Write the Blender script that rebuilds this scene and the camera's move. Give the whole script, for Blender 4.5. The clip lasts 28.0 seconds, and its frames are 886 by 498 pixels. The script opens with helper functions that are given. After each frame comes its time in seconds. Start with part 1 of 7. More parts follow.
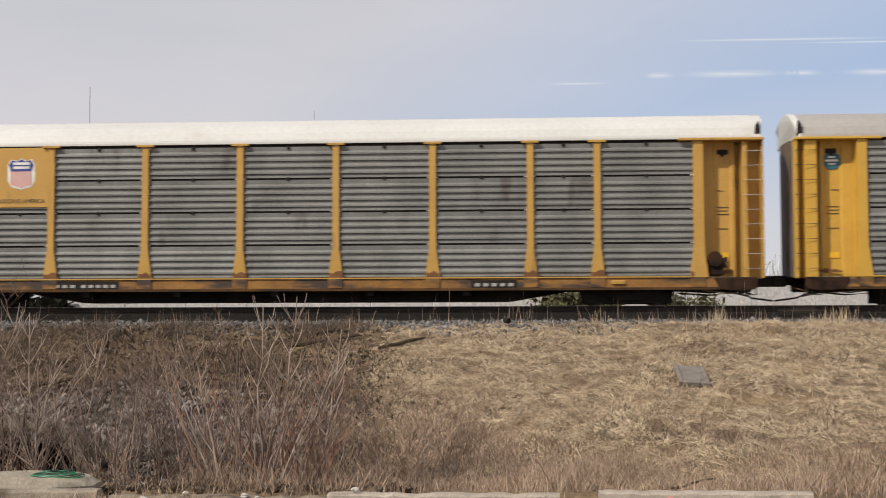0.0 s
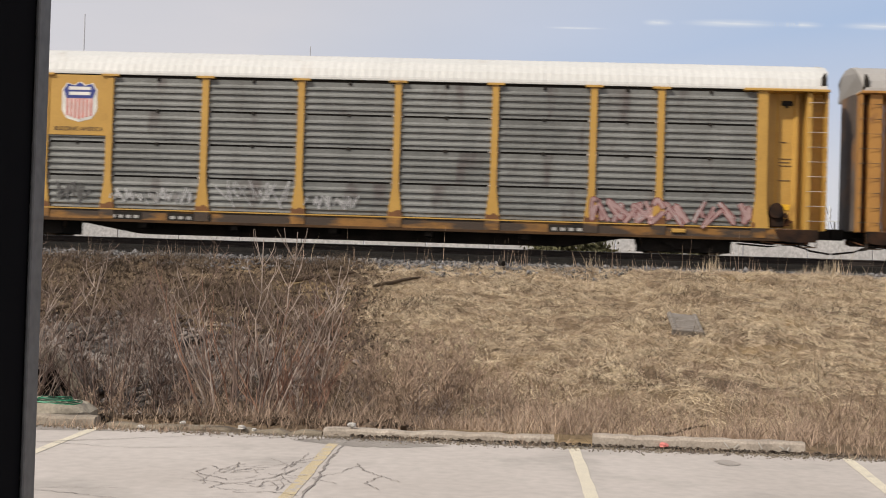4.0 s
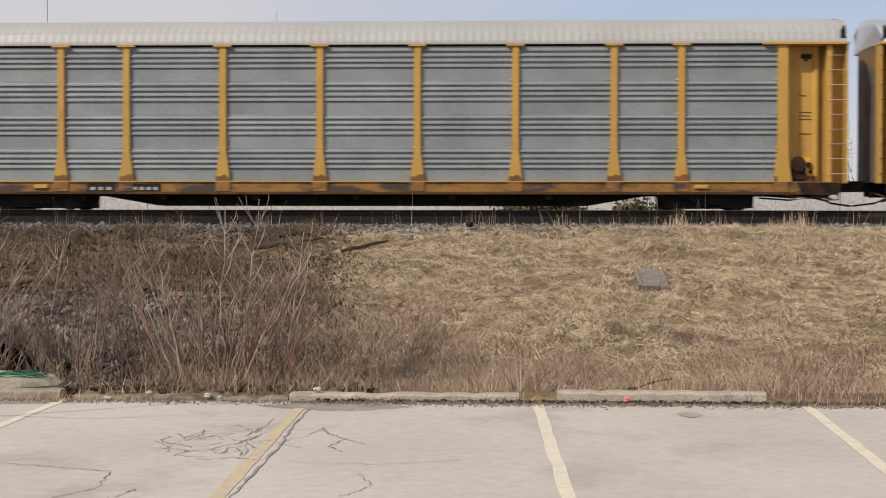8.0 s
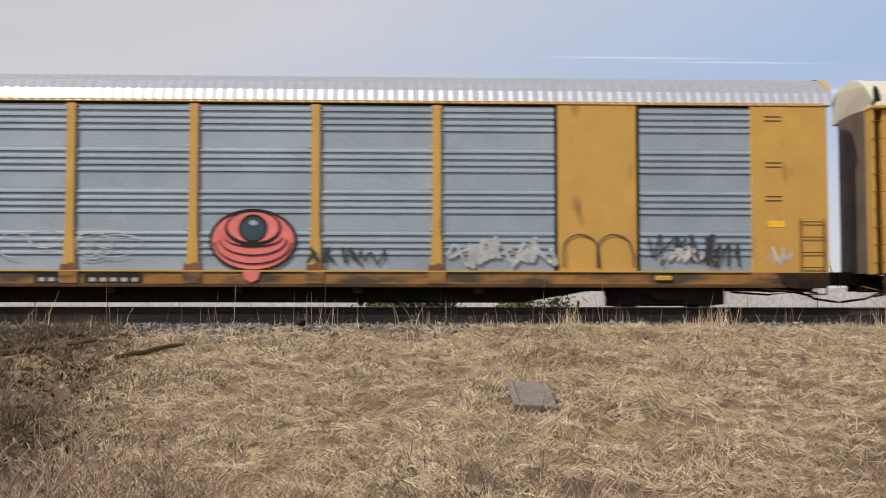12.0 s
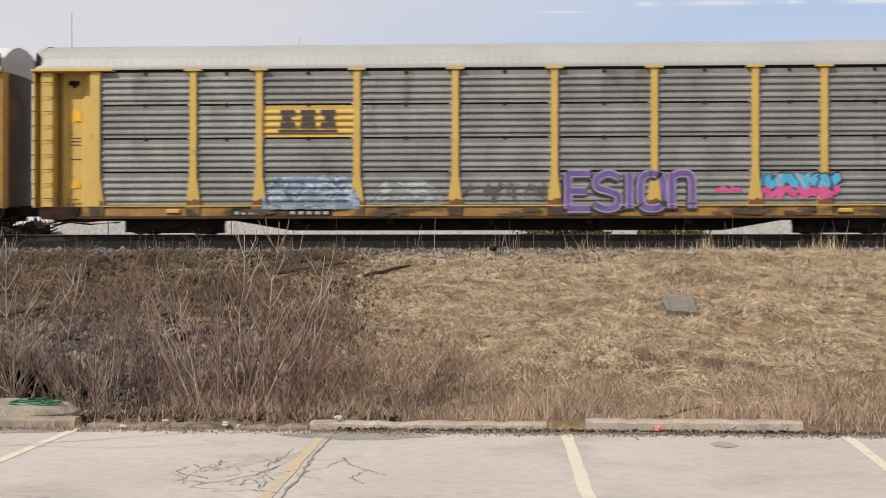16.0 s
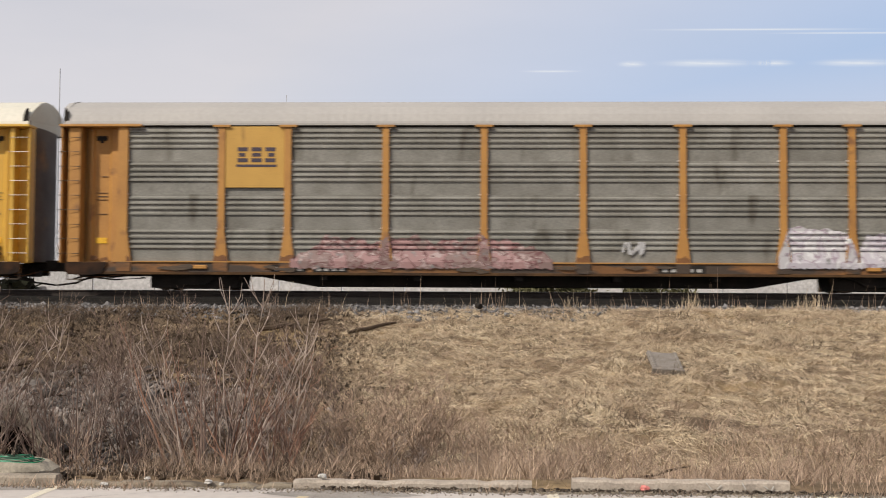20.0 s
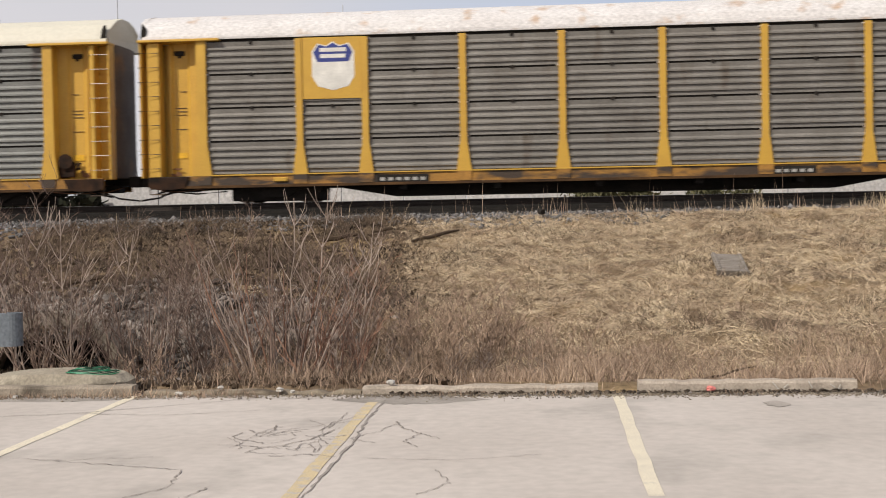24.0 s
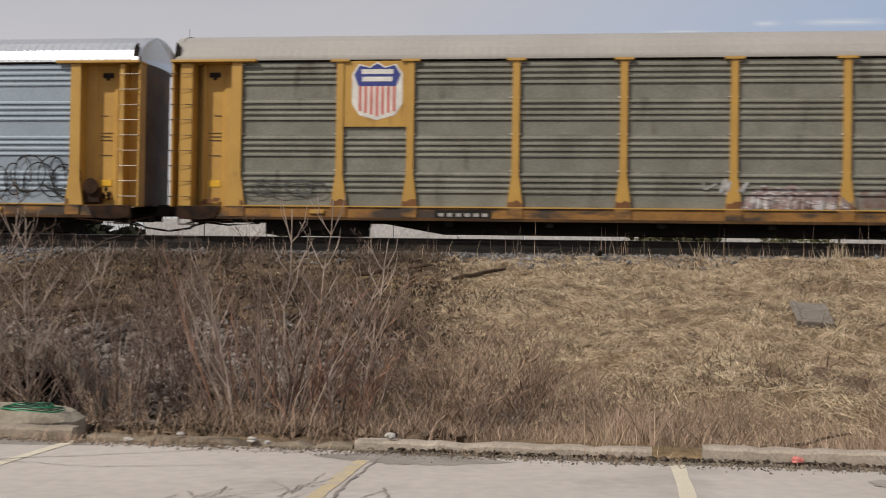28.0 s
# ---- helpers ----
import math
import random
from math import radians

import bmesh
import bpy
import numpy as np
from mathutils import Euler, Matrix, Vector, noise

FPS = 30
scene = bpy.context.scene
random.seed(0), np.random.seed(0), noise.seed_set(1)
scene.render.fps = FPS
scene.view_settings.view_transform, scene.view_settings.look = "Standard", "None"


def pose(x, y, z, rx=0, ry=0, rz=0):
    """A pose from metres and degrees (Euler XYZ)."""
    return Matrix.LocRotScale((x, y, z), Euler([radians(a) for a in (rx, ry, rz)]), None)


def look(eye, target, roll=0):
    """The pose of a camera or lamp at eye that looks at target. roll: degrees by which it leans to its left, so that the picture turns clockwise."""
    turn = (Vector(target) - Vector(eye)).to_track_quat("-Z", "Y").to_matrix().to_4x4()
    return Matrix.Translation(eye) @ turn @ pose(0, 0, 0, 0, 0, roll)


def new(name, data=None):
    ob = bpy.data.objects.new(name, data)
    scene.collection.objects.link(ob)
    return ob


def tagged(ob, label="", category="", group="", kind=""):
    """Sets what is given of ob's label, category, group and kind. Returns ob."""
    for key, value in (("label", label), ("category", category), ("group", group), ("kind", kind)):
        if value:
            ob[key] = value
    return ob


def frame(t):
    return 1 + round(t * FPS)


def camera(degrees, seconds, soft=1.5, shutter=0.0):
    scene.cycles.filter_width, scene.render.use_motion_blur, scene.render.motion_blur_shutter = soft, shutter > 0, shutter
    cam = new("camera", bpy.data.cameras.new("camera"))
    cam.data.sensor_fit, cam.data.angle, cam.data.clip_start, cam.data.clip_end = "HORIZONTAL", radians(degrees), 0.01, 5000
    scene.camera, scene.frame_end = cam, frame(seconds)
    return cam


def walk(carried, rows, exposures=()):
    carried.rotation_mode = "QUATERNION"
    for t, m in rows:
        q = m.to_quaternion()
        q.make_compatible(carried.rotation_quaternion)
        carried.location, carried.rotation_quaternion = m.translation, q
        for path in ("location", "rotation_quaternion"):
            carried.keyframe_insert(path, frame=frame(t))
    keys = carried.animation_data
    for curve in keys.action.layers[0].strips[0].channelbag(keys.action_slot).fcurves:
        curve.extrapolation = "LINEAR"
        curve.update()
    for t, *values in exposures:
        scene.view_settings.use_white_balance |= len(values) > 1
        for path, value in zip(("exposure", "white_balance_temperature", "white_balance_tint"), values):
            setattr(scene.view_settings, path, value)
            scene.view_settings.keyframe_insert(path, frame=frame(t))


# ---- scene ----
cam = camera(37.503, 28.0, soft=1.0, shutter=0.2)


def held(x, y, z, yaw, pitch, roll):
    """The pose of the held camera: yaw to the left of the tracks' normal, pitch up, roll, in degrees."""
    return pose(x, y, z, 0, 0, yaw) @ pose(0, 0, 0, 90 + pitch) @ pose(0, 0, 0, 0, 0, roll)


PATH = [
    (0, 0.024, -0.337, 1.966, 3.728, 3.320, -0.132),
    (0.5, -0.013, -0.362, 1.933, 2.829, 2.664, -1.152),
    (1, -0.004, -0.396, 1.982, 6.081, 0.579, -0.893),
    (1.5, -0.012, -0.470, 1.981, 4.179, -0.260, 0.620),
    (2, -0.011, -0.446, 1.970, 5.037, 1.035, 0.184),
    (2.5, -0.021, -0.471, 1.964, 4.728, 1.070, 0.058),
    (4.5, -0.120, -0.339, 1.952, 3.080, 0.678, 2.063),
    (5, -0.021, -0.388, 1.958, 3.732, 0.856, -2.067),
    (5.5, 0.033, -0.398, 1.929, 1.430, 0.871, -3.592),
    (6, 0.039, -0.434, 1.943, 1.718, -3.160, 0.281),
    (6.5, 0.065, -0.363, 1.946, 2.643, 0.285, -0.239),
    (7, 0.045, -0.413, 1.970, 2.727, -0.134, -0.179),
    (7.5, 0.064, -0.393, 1.984, 2.595, 1.733, -1.415),
    (8, 0.050, -0.404, 1.946, 2.137, -0.878, 0.096),
    (8.5, 0.067, -0.384, 1.978, 2.174, 1.236, 0.197),
    (9, 0.049, -0.401, 1.938, 3.376, 0.938, -0.236),
    (9.5, 0.052, -0.413, 1.951, 2.660, -0.248, -0.344),
    (10, 0.075, -0.360, 1.971, 4.696, -0.955, 0.038),
    (10.5, 0.053, -0.380, 1.934, 5.291, -1.428, 0.241),
    (11, 0.093, -0.395, 1.949, 4.297, -1.562, 0.086),
    (11.5, -0.069, 3.768, 1.958, -2.597, 3.793, -0.032),
    (12, 1.135, 6.896, 1.785, -2.450, 3.868, -0.007),
    (12.5, -0.014, 0.858, 1.924, 1.224, 1.568, 1.166),
    (14.5, 0.069, 0.764, 1.945, 1.368, 2.216, 0.376),
    (15, 0.198, 2.756, 1.653, 0.851, 1.371, 1.427),
    (15.5, 0.008, 0.028, 1.913, 3.259, 0.217, -0.058),
    (16, 0.006, 0.014, 1.928, 3.107, 0.224, 0.013),
    (16.5, -0.004, 0.027, 1.931, 2.837, 1.068, 0.013),
    (17, 0.001, 0.015, 1.939, 2.977, 0.931, 0.057),
    (17.5, 0.003, 0.007, 1.928, 2.845, 1.218, 0.108),
    (18, -0.011, 0.006, 1.931, 2.991, 0.758, 0.104),
    (18.5, 0.007, 0.030, 1.921, 3.182, 0.883, 0.000),
    (19, 0.005, 0.032, 1.924, 3.296, 1.262, 0.065),
    (19.5, 0.002, 0.045, 1.923, 3.139, 1.642, 0.313),
    (20, 0.002, 0.035, 1.931, 2.488, 2.729, 0.320),
    (20.5, 0.001, 0.027, 1.925, 2.516, 2.534, 0.209),
    (22.5, -0.010, -0.007, 1.933, 5.223, 1.673, 0.008),
    (23, -0.009, 0.008, 1.931, 5.259, 0.292, -0.460),
    (23.5, -0.008, -0.001, 1.941, 4.973, -0.529, -0.601),
    (24, -0.005, -0.019, 1.923, 5.222, -1.305, -1.038),
    (24.5, -0.015, -0.033, 1.945, 5.093, -1.327, -1.085),
    (25, -0.017, -0.023, 1.937, 5.906, -2.767, -1.822),
    (25.5, -0.010, -0.019, 1.944, 6.412, -2.246, -1.587),
    (26, -0.013, -0.016, 1.940, 6.564, -0.789, -1.282),
    (26.5, -0.014, -0.004, 1.942, 6.816, -0.386, -1.035),
    (27, -0.018, -0.011, 1.938, 7.031, -0.315, -1.162),
    (27.5, -0.013, -0.007, 1.933, 7.250, -0.215, -0.661),
    (28, 0.128, 2.922, 1.572, 8.033, 1.047, 0.891),
]
walk(cam, [(r[0], held(*r[1:])) for r in PATH],
     [(0, -0.12), (2, -0.1), (5, -0.1), (6, -0.1), (6.5, -0.35), (7, -0.35), (8, -0.15), (9, -0.1), (11, -0.15), (12, -0.1), (15, -0.15), (16, 0.0), (20, 0.0), (23, 0.0), (24, -0.05), (25, -0.2), (26, -0.33), (27, -0.3), (27.5, -0.25), (28, -0.40)])

# ---- world, sun ----
SUN_EL, SUN_AZ = radians(43), radians(226)   # compass-like angle: from +y towards +x
sun_dir = Vector((math.sin(SUN_AZ) * math.cos(SUN_EL), math.cos(SUN_AZ) * math.cos(SUN_EL), math.sin(SUN_EL)))
sun_lamp = bpy.data.lights.new("sun", "SUN")
sun_lamp.energy, sun_lamp.angle, sun_lamp.color = 4.1, radians(0.55), (1.0, 0.93, 0.83)
sun = new("sun", sun_lamp)
sun.matrix_world = look(sun_dir * 100, (0, 0, 0))
world = bpy.data.worlds.new("sky")
scene.world = world
world.use_nodes = True
wt = world.node_tree
wt.nodes.clear()
w_out, w_bg, w_sky = wt.nodes.new("ShaderNodeOutputWorld"), wt.nodes.new("ShaderNodeBackground"), wt.nodes.new("ShaderNodeTexSky")
w_sky.sky_type, w_sky.sun_disc, w_sky.sun_elevation, w_sky.sun_rotation = "NISHITA", False, SUN_EL, SUN_AZ
w_sky.air_density, w_sky.dust_density, w_sky.ozone_density = 1.0, 0.9, 1.2
# thin high haze over the blue
w_co, w_map, w_noise, w_ramp, w_mix = (wt.nodes.new("ShaderNode" + k) for k in ("TexCoord", "Mapping", "TexNoise", "ValToRGB", "MixRGB"))
w_map.inputs["Scale"].default_value = (1.6, 1.6, 7.0)
w_map.inputs["Location"].default_value = (0.55, 0.1, 0.2)
w_noise.inputs["Scale"].default_value, w_noise.inputs["Detail"].default_value = 1.6, 6
w_ramp.color_ramp.elements[0].position, w_ramp.color_ramp.elements[1].position = 0.25, 0.8
w_sep, w_west, w_high, w_add, w_veil = (wt.nodes.new("ShaderNode" + k) for k in ("SeparateXYZ", "MapRange", "MapRange", "Math", "MixRGB"))
wt.links.new(w_co.outputs["Generated"], w_sep.inputs[0])
w_sun = wt.nodes.new("ShaderNodeVectorMath")
w_sun.operation, w_sun.inputs[1].default_value = "DOT_PRODUCT", sun_dir
wt.links.new(w_co.outputs["Generated"], w_sun.inputs[0])
wt.links.new(w_sun.outputs["Value"], w_west.inputs["Value"])
wt.links.new(w_sep.outputs["Z"], w_high.inputs["Value"])
w_low, w_white = wt.nodes.new("ShaderNodeMapRange"), wt.nodes.new("ShaderNodeMath")
w_white.operation = "MAXIMUM"
wt.links.new(w_sep.outputs["Z"], w_low.inputs["Value"])
for node, values in ((w_low, (0.07, 0.20, 0.85, 0.0)), (w_west, (-0.50, -0.27, 0.0, 1.0)), (w_high, (0.12, 0.75, 0.80, 0.42))):
    for k, v in zip(("From Min", "From Max", "To Min", "To Max"), values):
        node.inputs[k].default_value = v
# the haze thins with height; low down and towards the sun it turns from pale blue to white
w_add.operation, w_add.use_clamp = "MULTIPLY_ADD", True
w_add.inputs[1].default_value = 0.22
wt.links.new(w_ramp.outputs["Color"], w_add.inputs[0])
wt.links.new(w_high.outputs[0], w_add.inputs[2])
w_veil.inputs["Color1"].default_value, w_veil.inputs["Color2"].default_value = (4.6, 5.9, 8.3, 1), (7.8, 7.45, 7.7, 1)
wt.links.new(w_west.outputs[0], w_white.inputs[0])
wt.links.new(w_low.outputs[0], w_white.inputs[1])
wt.links.new(w_white.outputs[0], w_veil.inputs["Fac"])
wt.links.new(w_veil.outputs["Color"], w_mix.inputs["Color2"])
wt.links.new(w_co.outputs["Generated"], w_map.inputs["Vector"])
wt.links.new(w_map.outputs["Vector"], w_noise.inputs["Vector"])
wt.links.new(w_noise.outputs["Fac"], w_ramp.inputs["Fac"])
wt.links.new(w_add.outputs[0], w_mix.inputs["Fac"])
wt.links.new(w_sky.outputs["Color"], w_mix.inputs["Color1"])
wt.links.new(w_mix.outputs["Color"], w_bg.inputs["Color"])
w_bg.inputs["Strength"].default_value = 0.098
wt.links.new(w_bg.outputs["Background"], w_out.inputs["Surface"])

# ---- materials ----
MATS = {}


def mat(name, col, rough=0.6, metal=0.0, col2=None, scale=3.0, stretch=(1, 1, 1), fine=0.12, bump=0.0, bump_scale=40.0,
        stain=None, stain_scale=1.2, stain_at=0.56, stain_stretch=(1, 1, 1), island=0.0, per_object=0.0, coords="Object"):
    """A surface: two mixed tones over noise, fine grain, stains with soft edges, bump, and a spread between pieces."""
    if name in MATS:
        return MATS[name]
    m = bpy.data.materials.new(name)
    m.use_nodes = True
    nt, bsdf = m.node_tree, m.node_tree.nodes["Principled BSDF"]
    n = lambda k: nt.nodes.new("ShaderNode" + k)
    tex = n("TexCoord")
    info = n("ObjectInfo")
    shift = n("VectorMath")
    shift.operation = "MULTIPLY_ADD"
    comb = n("CombineXYZ")
    for i in range(3):
        nt.links.new(info.outputs["Random"], comb.inputs[i])
    nt.links.new(comb.outputs[0], shift.inputs[0])
    shift.inputs[1].default_value = (37.0, 17.0, 29.0)
    nt.links.new(tex.outputs[coords], shift.inputs[2])

    def noise_at(s, st, detail=5):
        mp, t = n("Mapping"), n("TexNoise")
        mp.inputs["Scale"].default_value = st
        nt.links.new(shift.outputs[0], mp.inputs["Vector"])
        nt.links.new(mp.outputs[0], t.inputs["Vector"])
        t.inputs["Scale"].default_value, t.inputs["Detail"].default_value = s, detail
        return t.outputs["Fac"]

    def ramp(fac, a, b):
        r = n("MapRange")
        r.inputs["From Min"].default_value, r.inputs["From Max"].default_value = a, b
        nt.links.new(fac, r.inputs["Value"])
        return r.outputs[0]

    def mix(fac, a, b, kind="MIX"):
        x = n("MixRGB")
        x.blend_type = kind
        for sock, v in zip(("Fac", "Color1", "Color2"), (fac, a, b)):
            if isinstance(v, (int, float)):
                x.inputs[sock].default_value = v
            elif isinstance(v, tuple):
                x.inputs[sock].default_value = (*v, 1) if len(v) == 3 else v
            else:
                nt.links.new(v, x.inputs[sock])
        return x.outputs[0]

    c2 = col2 or tuple(v * 0.78 for v in col)
    c = mix(ramp(noise_at(scale, stretch), 0.32, 0.68), tuple(col), tuple(c2))
    if stain:
        c = mix(ramp(noise_at(stain_scale, stain_stretch, 8), stain_at, stain_at + 0.12), c, tuple(stain))
    if fine:
        v = n("MapRange")
        v.inputs["To Min"].default_value, v.inputs["To Max"].default_value = 1 - 2 * fine, 1 + 2 * fine
        v.inputs["From Min"].default_value, v.inputs["From Max"].default_value = 0.25, 0.75
        nt.links.new(noise_at(scale * 18, (1, 1, 1), 3), v.inputs["Value"])
        c = mix(1.0, c, v.outputs[0], "MULTIPLY")
    for amount, out in ((island, "Random Per Island"), (per_object, None)):
        if amount:
            v = n("MapRange")
            v.inputs["To Min"].default_value, v.inputs["To Max"].default_value = 1 - amount, 1 + amount
            nt.links.new(n("NewGeometry").outputs[out] if out else info.outputs["Random"], v.inputs["Value"])
            c = mix(1.0, c, v.outputs[0], "MULTIPLY")
    nt.links.new(c, bsdf.inputs["Base Color"])
    bsdf.inputs["Roughness"].default_value, bsdf.inputs["Metallic"].default_value = rough, metal
    if rough >= 0.85:
        bsdf.inputs["Specular IOR Level"].default_value = 0.12
    if bump:
        b = n("Bump")
        b.inputs["Strength"].default_value, b.inputs["Distance"].default_value = bump, 0.02
        nt.links.new(noise_at(bump_scale, (1, 1, 1), 4), b.inputs["Height"])
        nt.links.new(b.outputs[0], bsdf.inputs["Normal"])
    MATS[name] = m
    return m


M_asphalt = mat("asphalt_worn", (0.435, 0.391, 0.352), 0.92, col2=(0.492, 0.446, 0.405), scale=0.45, fine=0.04, bump=0.05, bump_scale=90,
                stain=(0.39, 0.355, 0.32), stain_scale=0.8, stain_at=0.57)
M_paint = mat("stall_paint", (0.66, 0.595, 0.455), 0.8, col2=(0.58, 0.52, 0.41), scale=5, stain=(0.40, 0.37, 0.32), stain_scale=6, stain_at=0.63)
M_paintold = mat("stall_paint_old", (0.54, 0.44, 0.27), 0.85, col2=(0.47, 0.39, 0.26), scale=5, stain=(0.42, 0.38, 0.34), stain_scale=9, stain_at=0.51)
M_crack = mat("crack_fill", (0.31, 0.28, 0.25), 0.95, col2=(0.22, 0.195, 0.175), scale=6)
M_damp = mat("damp_asphalt", (0.24, 0.215, 0.19), 0.85, col2=(0.33, 0.30, 0.265), scale=3)
M_tar = mat("crack_stain", (0.17, 0.16, 0.145), 0.95, scale=3)
M_concrete = mat("kerb_concrete", (0.42, 0.36, 0.295), 0.9, col2=(0.31, 0.262, 0.212), scale=2.2, bump=0.3, bump_scale=30, stain=(0.22, 0.19, 0.15), stain_scale=2.5, stain_at=0.60)
M_soil = mat("dead_grass_soil", (0.19, 0.135, 0.083), 0.95, col2=(0.105, 0.075, 0.05), scale=0.5, fine=0.2, bump=0.6, bump_scale=18,
             stain=(0.24, 0.17, 0.09), stain_scale=0.35, stain_at=0.56)
M_straw = mat("straw", (0.60, 0.485, 0.328), 0.75, col2=(0.35, 0.255, 0.165), scale=1.3, fine=0.1, island=0.38)
M_stalk = mat("dry_stalk", (0.46, 0.345, 0.245), 0.8, col2=(0.29, 0.20, 0.145), scale=0.9, fine=0.1, island=0.5)
M_weed = mat("dry_weed", (0.39, 0.285, 0.205), 0.85, col2=(0.25, 0.178, 0.13), scale=0.6, fine=0.1, island=0.45)
M_bark = mat("bare_bark", (0.245, 0.175, 0.14), 0.85, col2=(0.09, 0.062, 0.050), scale=2.0, fine=0.15, island=0.40)
M_redbark = mat("red_bark", (0.33, 0.19, 0.13), 0.85, col2=(0.17, 0.098, 0.072), scale=2.0, island=0.35)
M_ballast = mat("ballast_stone", (0.24, 0.23, 0.225), 0.9, col2=(0.08, 0.075, 0.072), scale=3.0, island=0.6)
M_riprap = mat("riprap_stone", (0.27, 0.235, 0.205), 0.9, col2=(0.075, 0.064, 0.058), scale=2.0, island=0.55)
M_bed = mat("ballast_fines", (0.12, 0.11, 0.10), 0.95, col2=(0.07, 0.064, 0.06), scale=5, fine=0.3, bump=0.5, bump_scale=30)
# greasy ballast, blackened further: the shade under the train is in this colour
M_oilshade = mat("oily_shaded_ballast", (0.010, 0.009, 0.008), 0.95, col2=(0.018, 0.016, 0.014), scale=4, fine=0.3, bump=0.5, bump_scale=30)
M_rail = mat("rail_steel", (0.030, 0.021, 0.016), 0.8, scale=3)
M_railtop = mat("rail_head", (0.55, 0.54, 0.53), 0.3, metal=1.0, scale=2)
M_tie = mat("tie_timber", (0.022, 0.018, 0.015), 0.9, scale=3)
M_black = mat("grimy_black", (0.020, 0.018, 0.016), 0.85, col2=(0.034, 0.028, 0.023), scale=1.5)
M_grime = mat("grimy_brown", (0.10, 0.065, 0.038), 0.8, col2=(0.05, 0.037, 0.028), scale=1.6)
M_rust = mat("rust", (0.19, 0.09, 0.045), 0.85, col2=(0.10, 0.055, 0.035), scale=4)
M_white = mat("white_precast", (0.54, 0.525, 0.51), 0.85, col2=(0.46, 0.45, 0.44), scale=0.4)
M_galv = mat("galvanised", (0.19, 0.215, 0.24), 0.5, metal=0.4, scale=1.5)
M_sub = mat("pale_steel", (0.72, 0.74, 0.75), 0.6, metal=0.1, scale=1.0)
# far towers and masts: steel paled, the distance haze is in the colour
M_hazed = mat("hazed_steel", (0.55, 0.57, 0.60), 0.6, metal=0.1, scale=1.0)
M_green = mat("green_rope", (0.012, 0.22, 0.10), 0.5, scale=9)
M_litter = mat("white_litter", (0.52, 0.49, 0.44), 0.6, scale=9)
M_red = mat("red_litter", (0.72, 0.22, 0.19), 0.5, scale=9)
M_wood = mat("old_log", (0.085, 0.06, 0.04), 0.9, scale=4)
M_board = mat("grey_board", (0.25, 0.22, 0.19), 0.85, col2=(0.15, 0.13, 0.11), scale=3, stretch=(1, 6, 1))
M_post = mat("weathered_post", (0.13, 0.13, 0.12), 0.9, scale=3)
M_litterleaf = mat("leaf_litter", (0.185, 0.134, 0.092), 0.9, col2=(0.052, 0.04, 0.031), scale=0.8, island=0.5)
M_bush = mat("far_bush", (0.13, 0.125, 0.065), 0.85, col2=(0.08, 0.075, 0.04), scale=1.0, island=0.4)
M_kerbdirt = mat("kerb_dirty", (0.27, 0.225, 0.165), 0.95, col2=(0.17, 0.14, 0.105), scale=3.0, bump=0.4, bump_scale=30, stain=(0.10, 0.08, 0.06), stain_scale=3.0, stain_at=0.54)
M_oldcon = mat("old_concrete", (0.33, 0.28, 0.22), 0.95, col2=(0.21, 0.178, 0.14), scale=2.5, bump=0.4, bump_scale=30, stain=(0.11, 0.092, 0.072), stain_scale=2.0, stain_at=0.58)
M_debris = mat("leaf_debris", (0.15, 0.115, 0.085), 0.95, col2=(0.05, 0.04, 0.032), scale=4, island=0.6)
M_dark = mat("dark_void", (0.02, 0.018, 0.016), 0.95, scale=2)


# ---- mesh helpers ----
def mesh_of(name, verts, faces, smooth=False):
    me = bpy.data.meshes.new(name)
    me.from_pydata([tuple(v) for v in verts], [], [tuple(f) for f in faces])
    if smooth:
        for p in me.polygons:
            p.use_smooth = True
    me.update()
    return me


def bm_mesh(name, bm):
    me = bpy.data.meshes.new(name)
    bmesh.ops.recalc_face_normals(bm, faces=bm.faces[:])
    bm.to_mesh(me)
    bm.free()
    return me


def link_mat(ob, material):
    """Sets the object's own material, so that alike pieces can share one mesh."""
    if not ob.data.materials:
        ob.data.materials.append(None)
    ob.material_slots[0].link = "OBJECT"
    ob.material_slots[0].material = material
    return ob


def part(name, me, material, parent=None, label="", m=None):
    ob = link_mat(new(name, me if not isinstance(me, bmesh.types.BMesh) else bm_mesh(name, me)), material)
    ob.parent = parent
    if m is not None:
        ob.matrix_basis = m
    if label:
        ob["label"] = label
    return ob


def empty(name, m=None):
    ob = new(name)
    ob.empty_display_size = 0.3
    if m is not None:
        ob.matrix_basis = m
    return ob


def box(bm, x0, x1, y0, y1, z0, z1, bevel=0.0):
    r = bmesh.ops.create_cube(bm, size=1, matrix=Matrix.LocRotScale(((x0 + x1) / 2, (y0 + y1) / 2, (z0 + z1) / 2), None, (x1 - x0, y1 - y0, z1 - z0)))
    if bevel:
        edges = {e for v in r["verts"] for e in v.link_edges}
        bmesh.ops.bevel(bm, geom=list(edges), offset=bevel, segments=1, affect="EDGES")
    return bm


def boxes(*items, bevel=0.0):
    bm = bmesh.new()
    for it in items:
        box(bm, *it, bevel=bevel)
    return bm


